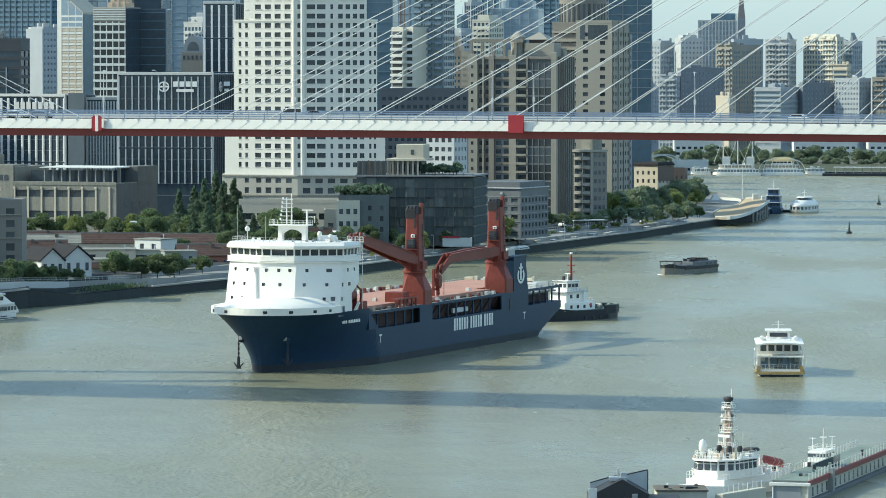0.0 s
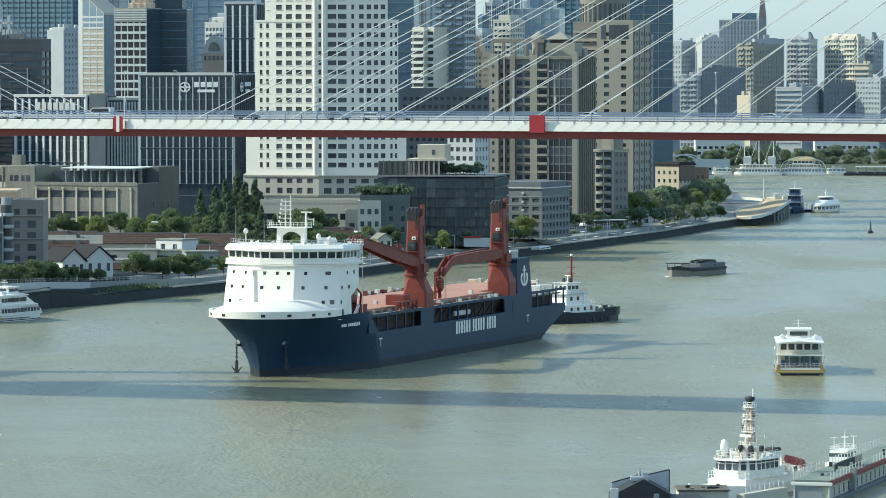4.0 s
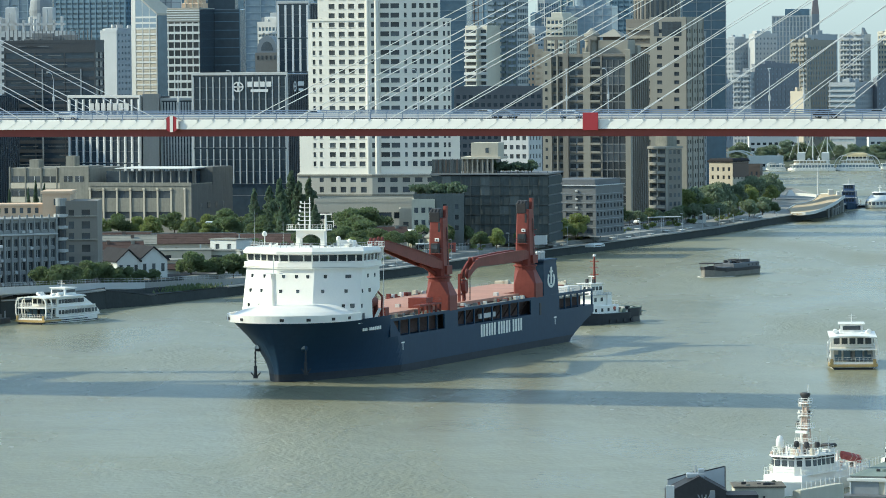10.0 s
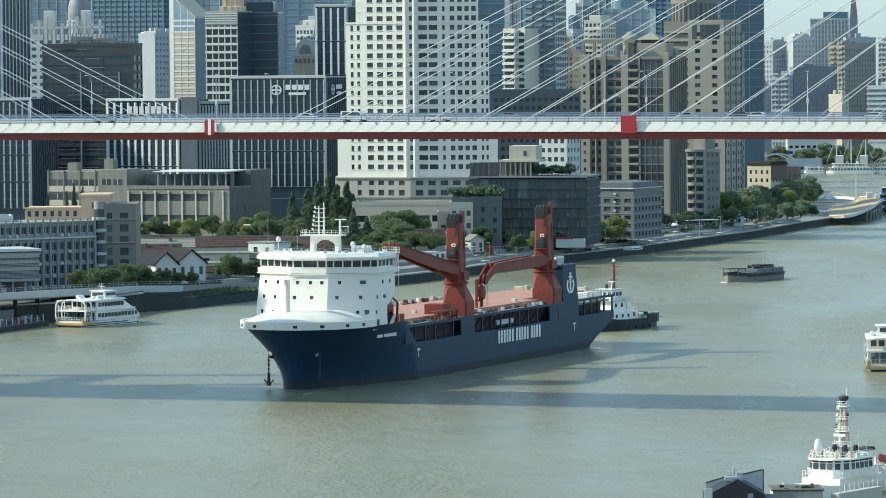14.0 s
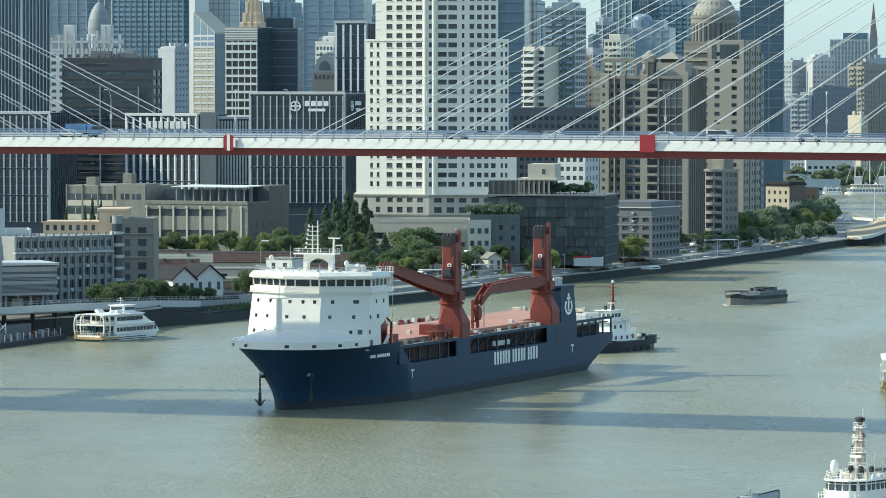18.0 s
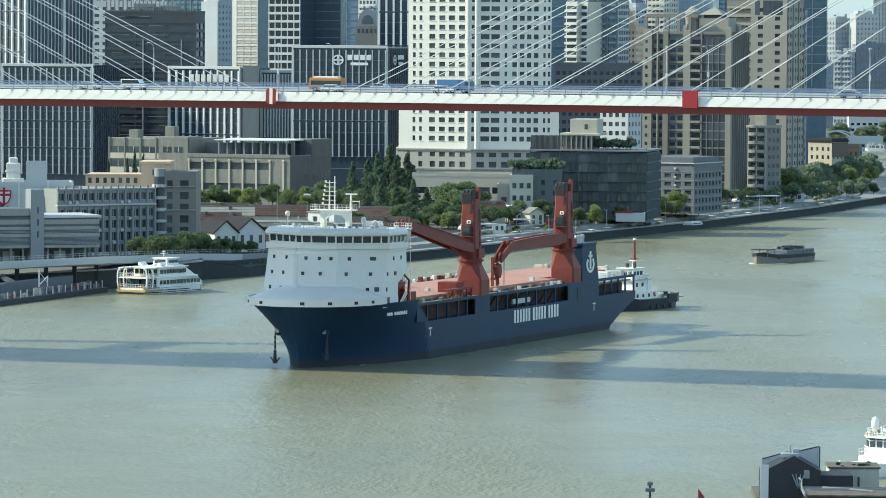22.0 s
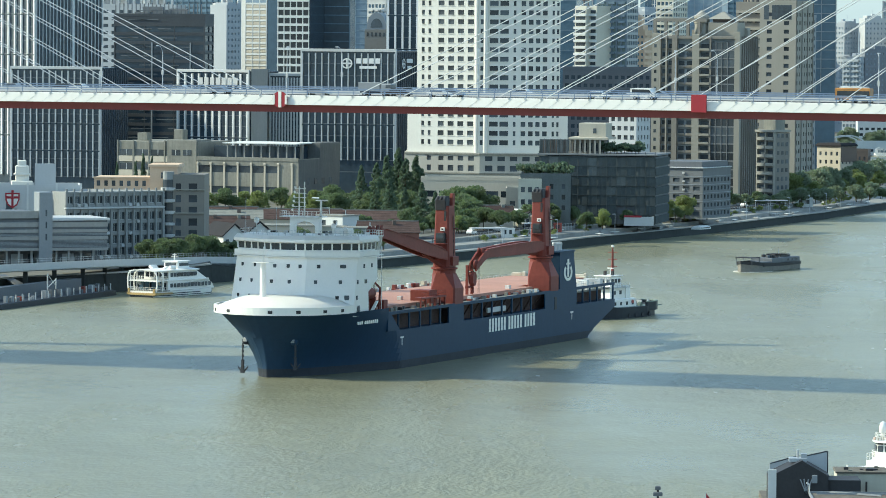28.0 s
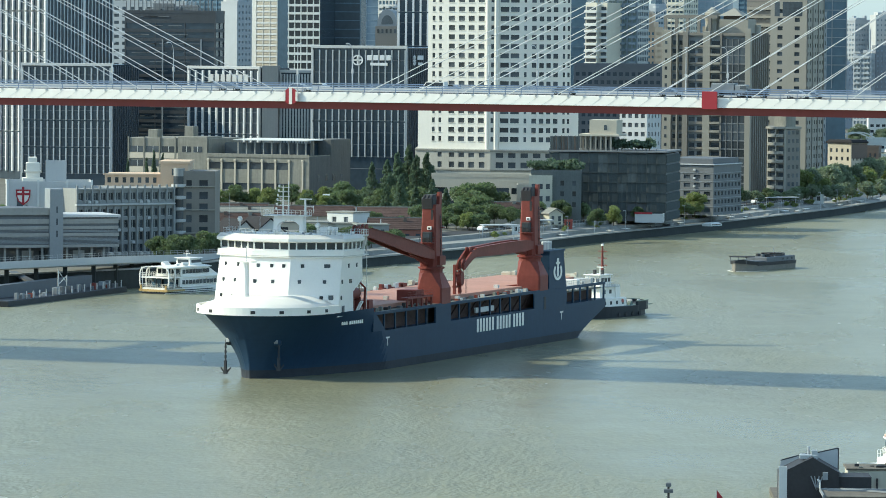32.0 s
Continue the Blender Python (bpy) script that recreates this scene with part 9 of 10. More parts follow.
# eastbound on the near lanes: kind, paint, place along the bridge at time t, lane
for kind, paint, t, s, lane in (("car", "white", 0, -71, 7.2), ("car", "silver", 0, -79, 10.6), ("car", "grey", 7, 42, 10.6), ("car", "silver", 7, 48, 7.2), ("car", "white", 9, 5, 7.2), ("car", "silver", 9, -9, 10.6),
                                ("minibus", "orange", 24, -13, 10.6), ("truck", "blue", 24, 11, 10.6), ("car", "white", 24, -10.5, 7.2), ("car", "white", 24, -59, 7.2), ("car", "silver", 24, -88, 10.6), ("car", "black", 24, -97, 7.2),
                                ("car", "white", 13, -27, 7.2), ("car", "grey", 13, 57, 10.6), ("car", "white", 24, 11, 7.2), ("truck", "grey", 30, -6, 10.6), ("car", "silver", 30, -36, 10.6), ("car", "white", 30, 8.5, 7.2),
                                ("car", "black", 4, -30, 7.2), ("car", "silver", 30, -15, 7.2), ("car", "white", 30, -86, 7.2), ("car", "silver", 30, -100, 7.2), ("van", "white", 10, -92, 7.2), ("car", "silver", 21, 38, 7.2), ("van", "white", 29, 30, 10.6)):
    TRAFFIC.append((vehicle(kind, paint), s - 16.3 * t, 16.3, lane, 1))
for kind, paint, t, s, lane in (("van", "white", 0, -22, 19.2), ("car", "silver", 2, -40, 22.8), ("car", "white", 5, 20, 19.2), ("car", "grey", 8, 60, 22.8), ("car", "white", 11, -10, 19.2), ("car", "black", 14, 40, 22.8),
                                ("car", "silver", 17, 0, 19.2), ("car", "white", 21, -30, 22.8), ("car", "white", 22, 50, 19.2), ("car", "silver", 25, -5, 22.8), ("van", "white", 28, 10, 19.2), ("car", "silver", 31, -20, 22.8), ("car", "white", 26, -60, 19.2)):
    TRAFFIC.append((vehicle(kind, paint), s + 10.5 * t, -10.5, lane, -1))
# parked and slow traffic on the riverside road
for i, (u, paint) in enumerate(((0.05, "white"), (0.12, "silver"), (0.2, "black"), (0.27, "white"), (0.36, "silver"), (0.45, "white"), (0.52, "grey"), (0.6, "white"), (0.7, "silver"), (0.8, "white"))):
    c = vehicle("car", paint)
    c.matrix_basis = pose(riverside(1392 + 330 * u, 19)[0], riverside(1392 + 330 * u, 19)[1], 5.04, 0, 0, 70)
    tagged(c, f"{paint} car parked along the riverside road")


# ---- the bend: ramp, landing stage, far shore ----
def ramp():
    ob = thing("curved_ramp", Matrix.Identity(4), "curved sand-coloured pier ramp on round columns", "ramp")
    inner = [(131.6, 1864), (137.2, 1906), (142.9, 1919), (147.4, 1937), (149.0, 1948), (151.1, 1955), (155.0, 1946)]
    outer = [(129.0, 1818), (132.1, 1806), (137.3, 1810), (144.2, 1838), (149.9, 1868), (154.4, 1898), (157.2, 1915)]
    spur = [(148.6, 1944), (148.2, 1956), (145.5, 1966), (140.6, 1975)]
    high = [3.3, 3.5, 4.0, 4.8, 5.6, 6.2, 6.6]

    def smooth_line(pts, n=4):
        """Points along a rounded line through pts."""
        out = []
        for i in range(len(pts) - 1):
            p0, p1, p2, p3 = (Vector(pts[max(0, min(len(pts) - 1, i + q))]) for q in (-1, 0, 1, 2))
            for k in range(n):
                t = k / n
                out.append(0.5 * (2 * p1 + (p2 - p0) * t + (2 * p0 - 5 * p1 + 4 * p2 - p3) * t * t + (3 * p1 - p0 - 3 * p2 + p3) * t ** 3))
        return out + [Vector(pts[-1])]

    a = smooth_line([(x, y, z) for (x, y), z in zip(inner, high)])
    b = smooth_line([(x, y, z) for (x, y), z in zip(outer, high)])
    part("deck", G().loft([[(p.x, p.y, p.z - 0.8), (q.x, q.y, q.z - 0.8), (q.x, q.y, q.z), (p.x, p.y, p.z)] for p, q in zip(a, b)]), SAND, ob, "sand-coloured ramp deck")
    for edge, sx in ((a, -1), (b, 1), (smooth_line([(x, y, 5.9) for x, y in spur]), -1)):
        part("parapet", G().loft([[(p.x, p.y, p.z - 0.85), (p.x + 0.35 * sx, p.y - 0.3, p.z - 0.85), (p.x + 0.35 * sx, p.y - 0.3, p.z + 0.3), (p.x, p.y, p.z + 0.3)] for p in edge]), LIME, ob, "white ramp parapet")
    for k in (13, 15, 17, 19, 21, 23):
        for u in (0.12, 0.9):
            c = a[k].lerp(b[k], u)
            part("column", G().turn(c.x, c.y, [(0.55, -1), (0.55, c.z - 0.8)], 10), CONCRETE, ob)
    part("mast", G().rod((150, 1957, 5.0), (150, 1957, 19), 0.35, 0.15), LIME, ob)
    part("kiosk", G().bbox(152.6, 154.6, 1936, 1940, 6.0, 8.6, 0.2), LIME, ob)
    part("kiosk", G().bbox(155.2, 156.4, 1926, 1930, 6.0, 8.0, 0.2), LIME, ob)
    part("awning", G().loft([[(138, 1972, 5.0), (142, 1972, 5.0), (142, 1978, 5.0), (138, 1978, 5.0)], [(139.4, 1974, 7.4), (140.6, 1974, 7.4), (140.6, 1976, 7.4), (139.4, 1976, 7.4)]]), LIME, ob, "white awning")


ramp()
stage = thing("landing_stage", pose(160.5, 1975, 0), "dark floating landing stage with mooring posts", "pontoon")
part("pontoon", G().bbox(-9, 14, -4, 4, -0.4, 0.9, 0.1), BLACK, stage)
for i in range(6):
    part("mooring_post", G().rod((-8 + i * 4, -3.5, 0.9), (-8 + i * 4, -3.5, 3.2), 0.2), LIME, stage)
part("ticket_booth", G().bbox(-8, -4, -1, 3, 0.9, 4.6, 0.15), LIME, stage)
work = thing("river_launch", pose(163.0, 1962, 0, 0, 0, 262), "dark blue river launch with tiered blue cabins, bow-on", "boat")
part("hull", boat_hull(24, 7.2, 1.9, bow=0.35, sheer=1.0), HULL, work, "dark blue hull")
part("rubbing_strake", G().box(-11.5, 4.5, -3.75, 3.75, 1.3, 1.6), LIME, work)
for k, (w, x0, x1, z0) in enumerate(((3.1, -9, 6, 1.9), (2.8, -8, 5, 4.6), (2.2, -5, 3.6, 7.2))):
    tier = part("cabin_tier", G().loft([[(x0, -w, z0), (x1, -w, z0), (x1, w, z0), (x0, w, z0)], [(x0, -w, z0 + 2.5), (x1 - 0.8, -w * 0.94, z0 + 2.5), (x1 - 0.8, w * 0.94, z0 + 2.5), (x0, w, z0 + 2.5)]]), CAR_BLUE, work, "blue painted cabin")
    for y in (-0.62, -0.2, 0.22, 0.64):
        part("front_window", G().box(x1 - 0.5, x1 - 0.2, (y - 0.14) * w, (y + 0.14) * w, z0 + 1.1, z0 + 2.0), GLASS, tier)
    part("deck_edge", G().bbox(x0 - 0.4, x1 + 0.3, -w - 0.3, w + 0.3, z0 + 2.5, z0 + 2.7, 0.05), LIME, tier)
part("mast", G().rod((-1, 0, 9.8), (-1, 0, 13.4), 0.25, 0.1).beam((-1, -1.2, 11.4), (-1, 1.2, 11.4), 0.15, 0.15), LIME, work)
for x, y, k in ((171.5, 1734.5, 1.0), (218.0, 2075.2, 1.0)):
    bu = thing("buoy", pose(x, y, 0), "dark conical river buoy", "buoy", "buoys")
    bu.scale = (0.75, 0.75, 0.95)
    part("float", G().turn(0, 0, [(0.9, -0.4), (1.3, 0.0), (1.3, 0.7), (0.5, 1.0)], 12), BLACK, bu)
    part("cage", G().turn(0, 0, [(0.6, 0.9), (0.28, 3.2), (0.32, 4.2), (0.05, 4.5)], 8), GREEN_DARK, bu)


def cruise_boat(x, y, turn, L, decks, label, masts=0, dome=False):
    """A moored tour boat: open galleries of white posts over dark glass, rounded ends, and masts or a domed top."""
    ob = thing("tour_boat", pose(x, y, 0, 0, 0, turn), label, "boat", "moored tour boats")
    part("hull", boat_hull(L, L * 0.24, 1.3, bow=0.2, sheer=0.5), WHITE_PAINT, ob)
    part("boot_band", boat_hull(L + 0.1, L * 0.235, 0.45, bow=0.2, sheer=0), DARKGREY, ob)
    rnd = random.Random(int(x))
    oval = lambda l, w, z: [(l * math.copysign(abs(math.cos(6.28318 * i / 20)) ** 0.6, math.cos(6.28318 * i / 20)), w * math.copysign(abs(math.sin(6.28318 * i / 20)) ** 0.6, math.sin(6.28318 * i / 20)), z) for i in range(20)]
    for i in range(decks):
        l, w, z = L * (0.46 - 0.05 * i) - (1.5 * i if dome else 0.8 * i), L * 0.108 - i * 0.25, 1.3 + i * 2.3
        dk = part("deckhouse", G().loft([oval(l * 0.96, w * 0.9, z), oval(l * 0.95, w * 0.88, z + 2.1)]), (GLASS_PALE, GOLD, GLASS)[(i + masts) % 3], ob, "saloon behind the gallery")
        part("deck_edge", G().loft([oval(l, w, z + 2.0), oval(l, w, z + 2.3)]), WHITE_PAINT, dk)
        part("gallery_rail", G().loft([oval(l, w, z + 0.1), oval(l, w, z + 0.75), oval(l - 0.1, w - 0.1, z + 0.75), oval(l - 0.1, w - 0.1, z + 0.1)]), WHITE_PAINT, dk)
        posts = G()
        for sg in (-1, 1):
            for k in range(int(l * 1.1)):
                u = -l * 0.85 + 1.7 * l * k / max(1, int(l * 1.1) - 1)
                posts.box(u - 0.16, u + 0.16, sg * w * 0.98 - 0.1, sg * w * 0.98 + 0.1, z, z + 2.1)
        part("gallery_posts", posts, WHITE_PAINT, dk, kind="stuff")
    top = 1.3 + decks * 2.3
    for k in range(7):
        u = rnd.uniform(-L * 0.3, L * 0.3)
        part("deck_fitting", G().bbox(u, u + rnd.uniform(0.5, 1.8), -1, 1, top - 2.2 * (abs(u) > L * 0.24), top + rnd.uniform(0.4, 1.3), 0.1), rnd.choice((WHITE_PAINT, LIME, PALE)), ob)
    if masts:
        for u in (-L * 0.36, L * 0.14):
            part("tall_cabin", G().bbox(u, u + L * 0.16, -1.8, 1.8, top - 1.5, 10.2, 0.3), LIME, ob)
    for i in range(masts):
        u = -L * 0.32 + i * L * 0.3
        part("mast", G().rod((u, 0, 3), (u, 0, 27 + 3 * (i == 1)), 0.38, 0.2), LIME, ob)
        part("yard", G().beam((u, -4, 17), (u, 4, 17), 0.25, 0.25).rod((u, 0, 21), (u + 5, 0, 7), 0.12).rod((u, 0, 16), (u - 4, 0, 8), 0.1), LIME, ob)
    if dome:
        part("dome", G().loft([oval(L * 0.28 * k, L * 0.09 * k, z) for k, z in ((1.0, 7.6), (0.98, 8.2), (0.88, 9.0), (0.66, 9.7), (0.3, 10.1))]), DOME_GOLD, ob, "pale golden dome")
        for sg in (-1, 1):
            for q, h, y0 in ((0.50, 8.6, -2.6), (0.50, 8.6, 2.6), (0.40, 9.6, 0)):
                rib = G()
                for i in range(6):
                    f = lambda v: (sg * L * (q - 0.28 * v * v), y0, 1.5 + (h - 1.5) * math.sin(1.5708 * v))
                    rib.beam(f(i / 6), f((i + 1) / 6), 0.5, 0.35)
                part("arch_rib", rib, LIME, ob)
    return ob


cruise_boat(176, 2592, 174, 11, 1, "small white moored tour boat")
cruise_boat(194.5, 2580, 174, 26, 2, "white moored tour boat with three tall masts", 3)
cruise_boat(218.8, 2580, 174, 25, 3, "white moored tour boat with a golden dome and arches", 0, True)
cruise_boat(237.5, 2590, 176, 11, 1, "low white moored tour boat")
arch = thing("landing_gate", pose(154, 2606, 0), "white arched steel landing frame on the far shore", "landing frame")
for k in (0, 3.5):
    a = G()
    for i in range(10):
        a0, a1 = 1.57 * i / 10, 1.57 * (i + 1) / 10
        a.beam((k + 12 * math.sin(a0), k * 2, 1.5 + 9.2 * math.cos(a0)), (k + 12 * math.sin(a1), k * 2, 1.5 + 9.2 * math.cos(a1)), 0.7, 0.7)
    a.beam((k - 6, k * 2, 9.4), (k, k * 2, 10.7), 0.7, 0.7)
    a.box(k - 6.4, k - 5.8, k * 2 - 0.3, k * 2 + 0.3, -0.6, 9.5)
    part("rib", a, LIME, arch)
block("shore_terminal", 172, 2612, 19, 8, 0, 7.0, LIME, "low white terminal building on the far shore", 4, (6, 0.7), None, None, GLASS, 0, base=1.0)
block("shore_terminal", 188, 2790, 28, 14, 5, 14.5, LIME, "long low white building on the far shore", 0, (8, 0.6), None, None, GLASS, 0, base=1.0)
block("shore_terminal", 307, 2790, 40, 14, 5, 13.4, LIME, "long low white building on the far shore", 0, (10, 0.6), None, None, GLASS, 0, base=1.0)
block("shore_terminal", 262, 2790, 37, 14, 5, 13.4, LIME, "long low white building on the far shore", 0, (10, 0.6), None, None, GLASS, 0, base=1.0)
cc = block("cream_corner_house", 109.0, 1932, 11.5, 11, 5, 20.0, CREAM, "cream stone house with a dark brick flank", -38, (4, 0.4), None, (4, 0.4), GLASS, 24)
part("brick_flank", G().box(5.76, 5.95, 0.3, 11.1, 14.0, 19.9), BROWN, cc, "dark red-brown flank")
part("roof", G().bbox(-6.2, 6.2, -0.5, 11.5, 20.1, 21.5, 0.8), ROOF_DARK, cc)
block("dark_pavilion", 124, 1990, 9, 10, 5, 17, BROWN, "dark brown pavilion behind the park", -10, (4, 0.4), None, (4, 0.4), GLASS, 0)
pt = thing("pontoon", pose(280, 2570, 0, 0, 0, -8), "dark floating pontoon with a pale canopy", "pontoon")
part("float", G().bbox(-40, 40, -5, 5, -0.5, 1.4, 0.1), BLACK, pt)
part("canopy", G().bbox(-34, 30, -4, 4, 4.4, 4.8, 0.1), PALE, pt)
for i in range(14):
    part("post", G().rod((-33 + i * 4.8, 0, 1.4), (-33 + i * 4.8, 0, 4.4), 0.25), STEEL, pt)


# ---- ferry pier by the terminal ----
pier = thing("ferry_pier", pose(-116, 1133, 0, 0, 0, 72.8), "dark floating ferry pier with mooring posts", "pier")
part("pontoon", G().bbox(-40, 31, 0, 10, -0.5, 1.3, 0.1), BLACK, pier, "dark pontoon")
part("gangway", G().beam((4, 9, 1.6), (12, 22, 5.2), 2.4, 0.4), DARKGREY, pier)
rp = random.Random(33)
for i in range(26):
    u = rp.uniform(-36, 28)
    part("pier_gear", G().bbox(u, u + rp.uniform(0.3, 1.6), 1.5, 1.5 + rp.uniform(0.3, 1.4), 1.3, 1.3 + rp.uniform(0.4, 1.8), 0.05), rp.choice((GREY, PALE, DARKGREY, CRANE, GREY)), pier)
for i in range(16):
    part("bollard_post", G().rod((-28 + i * 3.8, 0.6, 1.3), (-28 + i * 3.8, 0.6, 3.0), 0.14), PALE, pier)
part("gantry", G().rod((-4, 3, 1.3), (-4, 3, 7.0), 0.16).rod((1, 3, 1.3), (1, 3, 5.4), 0.14).rod((-4, 3, 6.6), (1, 3, 3.6), 0.1).rod((-4, 3, 3.4), (1, 3, 5.2), 0.1), LIME, pier, "white gangway gantry")
# Invented dark box that stands for the shaded void under the promenade.
part("shade_box", G().box(-34, 26, 7.0, 9.6, 1.3, 4.2), DARKGREY, pier)
launch = thing("launch", pose(-138, 1106, 0, 0, 0, 60), "small white launch moored at the pier", "boat")
part("hull", boat_hull(14, 4, 1.3), WHITE_PAINT, launch)
part("cabin", G().bbox(-4, 3, -1.5, 1.5, 1.2, 3.4, 0.2), WHITE_PAINT, launch)
part("window_band", G().box(-3.6, 2.8, -1.54, 1.54, 2.1, 2.9), GLASS, launch)


# ---- near quay: patrol ship, pontoon house, sheds ----
def patrol_ship():
    ob = thing("patrol_ship", pose(52.2, 702, -2.6, 0, 0, 236), "white patrol ship with a tall sensor mast, moored", "ship")
    ob.scale = (0.8, 0.8, 1.0)
    part("hull", boat_hull(46, 9.0, 4.2, keel=1.4, bow=0.35, sheer=1.2), WHITE_PAINT, ob)
    part("deckhouse", G().bbox(-16, 9.5, -4.0, 4.0, 3.0, 5.2, 0.1), WHITE_PAINT, ob)
    f0 = [(-2, -4.3), (6.0, -4.3), (8.8, -2.2), (8.8, 2.2), (6.0, 4.3), (-2, 4.3)]
    part("bridge_deck", G().prism([(x * 1.05, y * 1.05) for x, y in f0], 5.2, 5.45), WHITE_PAINT, ob)
    wh = part("wheelhouse", G().loft([[(x, y, 5.4) for x, y in f0], [(x, y, 6.2) for x, y in f0], [(x * 0.97, y * 0.97, 7.8) for x, y in f0]]), WHITE_PAINT, ob)
    for (x0, y0), (x1, y1) in zip(f0, f0[1:]):
        n = max(2, round(math.hypot(x1 - x0, y1 - y0) / 1.7))
        for i in range(n):
            u = (i + 0.5) / n
            c = Vector((x0 + (x1 - x0) * u, y0 + (y1 - y0) * u, 6.95))
            part("window", G().box(-0.5, 0.5, -0.1, 0.1, -0.5, 0.4), GLASS, wh, at=Matrix.Translation(c) @ Matrix.Rotation(math.atan2(y1 - y0, x1 - x0), 4, "Z"))
    part("wheelhouse_roof", G().prism([(x * 1.06, y * 1.06) for x, y in f0], 7.8, 8.0), WHITE_PAINT, ob)
    for (x0, y0), (x1, y1) in zip(f0, f0[1:]):
        n = max(2, round(math.hypot(x1 - x0, y1 - y0) / 1.6))
        for i in range(n):
            u = (i + 0.5) / n
            part("eave_slot", G().box(-0.6, 0.6, -0.06, 0.06, 0, 0.22), SOOT, wh, at=Matrix.Translation((x0 + (x1 - x0) * u, y0 + (y1 - y0) * u, 7.52)) @ Matrix.Rotation(math.atan2(y1 - y0, x1 - x0), 4, "Z"))
    part("roof_rail", rail_run([(-2, -4.2, 8.0), (6, -4.2, 8.0), (8.6, -2.2, 8.0), (8.6, 2.2, 8.0), (6, 4.2, 8.0), (-2, 4.2, 8.0)], 1.0, 1.0), WHITE_PAINT, ob)
    part("bridge_rail", rail_run([(-3, -4.5, 5.45), (6.4, -4.6, 5.45), (9.2, -2.3, 5.45), (9.2, 2.3, 5.45), (6.4, 4.6, 5.45), (-3, 4.5, 5.45)], 1.0, 1.0), WHITE_PAINT, ob)
    part("radome", G().turn(5.2, -3.0, [(0.35, 8.0), (0.35, 8.9), (0.72, 9.0), (0.75, 9.9), (0.5, 10.5), (0.05, 10.7)], 14), WHITE_PAINT, ob, "white radome on a pedestal", smooth=True)
    m = G()
    for sx, sy in ((-0.8, -0.8), (0.8, -0.8), (0.8, 0.8), (-0.8, 0.8)):
        m.rod((1 + sx, sy, 8.0), (1 + sx * 0.4, sy * 0.4, 15.6), 0.16, 0.12)
    for z in (9, 10.2, 11.4, 12.6, 13.8, 15.0):
        k = 1 - 0.6 * (z - 8) / 7.6
        m.beam((1 - 0.8 * k, -0.8 * k, z), (1 + 0.8 * k, 0.8 * k, z + 0.5), 0.12, 0.12).beam((1 - 0.8 * k, 0.8 * k, z), (1 + 0.8 * k, -0.8 * k, z + 0.5), 0.12, 0.12)
        m.beam((1 + 0.8 * k, -0.8 * k, z), (1 + 0.8 * k, 0.8 * k, z + 0.5), 0.12, 0.12)
    mast = part("lattice_mast", m, MAST_PINK, ob, "faded red and cream lattice mast")
    for z, w in ((9.4, 1.5), (11.6, 1.2), (13.4, 1.0), (15.2, 0.9)):
        part("mast_platform", G().bbox(1 - w, 1 + w, -w, w, z, z + 0.12, 0.03), WHITE_PAINT, mast)
        part("platform_rail", rail_run([(1 - w, -w, z + 0.1), (1 + w, -w, z + 0.1), (1 + w, w, z + 0.1), (1 - w, w, z + 0.1)], 0.7, 0.7), WHITE_PAINT, mast)
    part("mast_trunk", G().bbox(0.7, 1.3, -0.32, 0.32, 8.0, 14.6, 0.1), MAST_PINK, mast, "faded reddish mast trunk")
    rm = random.Random(4)
    for z, w in ((10.0, 1.6), (11.0, 1.3), (12.0, 1.9), (12.9, 1.4), (13.8, 1.8), (14.8, 1.5)):
        part("crosstree", G().beam((1, -w, z), (1, w * 0.7, z), 0.13, 0.13), WHITE_PAINT, mast)
        for q in range(3):
            y = rm.uniform(-w, w * 0.7)
            part("mast_fitting", G().bbox(0.8, 1.2, y - 0.2, y + 0.2, z, z + rm.uniform(0.3, 0.8), 0.08), rm.choice((WHITE_PAINT, WHITE_PAINT, PALE, SOOT)), mast)
    part("radar_scanner", G().bbox(2.0, 2.4, -1.4, 1.0, 10.9, 11.3, 0.05).rod((2.2, -0.2, 8.0), (2.2, -0.2, 10.9), 0.2), WHITE_PAINT, mast)
    part("mast_head", G().loft([[(0.95 + r * 0.7 * math.cos(6.28318 * i / 14), -0.1 + r * math.sin(6.28318 * i / 14), z) for i in range(14)] for r, z in ((0.35, 15.7), (0.6, 15.95), (0.95, 16.35), (1.05, 16.7), (0.5, 16.85))]), SOOT, mast, "dark rounded sensor head", smooth=True)
    part("top_pole", G().rod((1, 0.6, 15.6), (1, 0.6, 18.0), 0.1), WHITE_PAINT, mast)
    for x, y in ((3.5, 1.6), (3.0, -0.8), (2.4, 3.2)):
        part("searchlight", G().rod((x, y, 8.0), (x, y, 8.9), 0.12).turn(x, y, [(0.3, 8.9), (0.5, 9.1), (0.5, 9.6), (0.3, 9.8)], 12), SOOT, ob)
    part("funnel", G().loft([[(-8.6, -0.9, 5.2), (-6.2, -0.9, 5.2), (-6.2, 0.9, 5.2), (-8.6, 0.9, 5.2)], [(-8.3, -0.8, 8.4), (-6.5, -0.8, 8.4), (-6.5, 0.8, 8.4), (-8.3, 0.8, 8.4)]]), WHITE_PAINT, ob)
    part("funnel_top", G().bbox(-8.6, -6.2, -1.1, 1.1, 8.4, 8.9, 0.2), SOOT, ob)
    part("boat_cradle", G().beam((-10.5, 1.6, 5.2), (-10.5, 1.6, 6.6), 0.3, 0.3).beam((-14.5, 1.6, 5.2), (-14.5, 1.6, 6.0), 0.3, 0.3), WHITE_PAINT, ob)
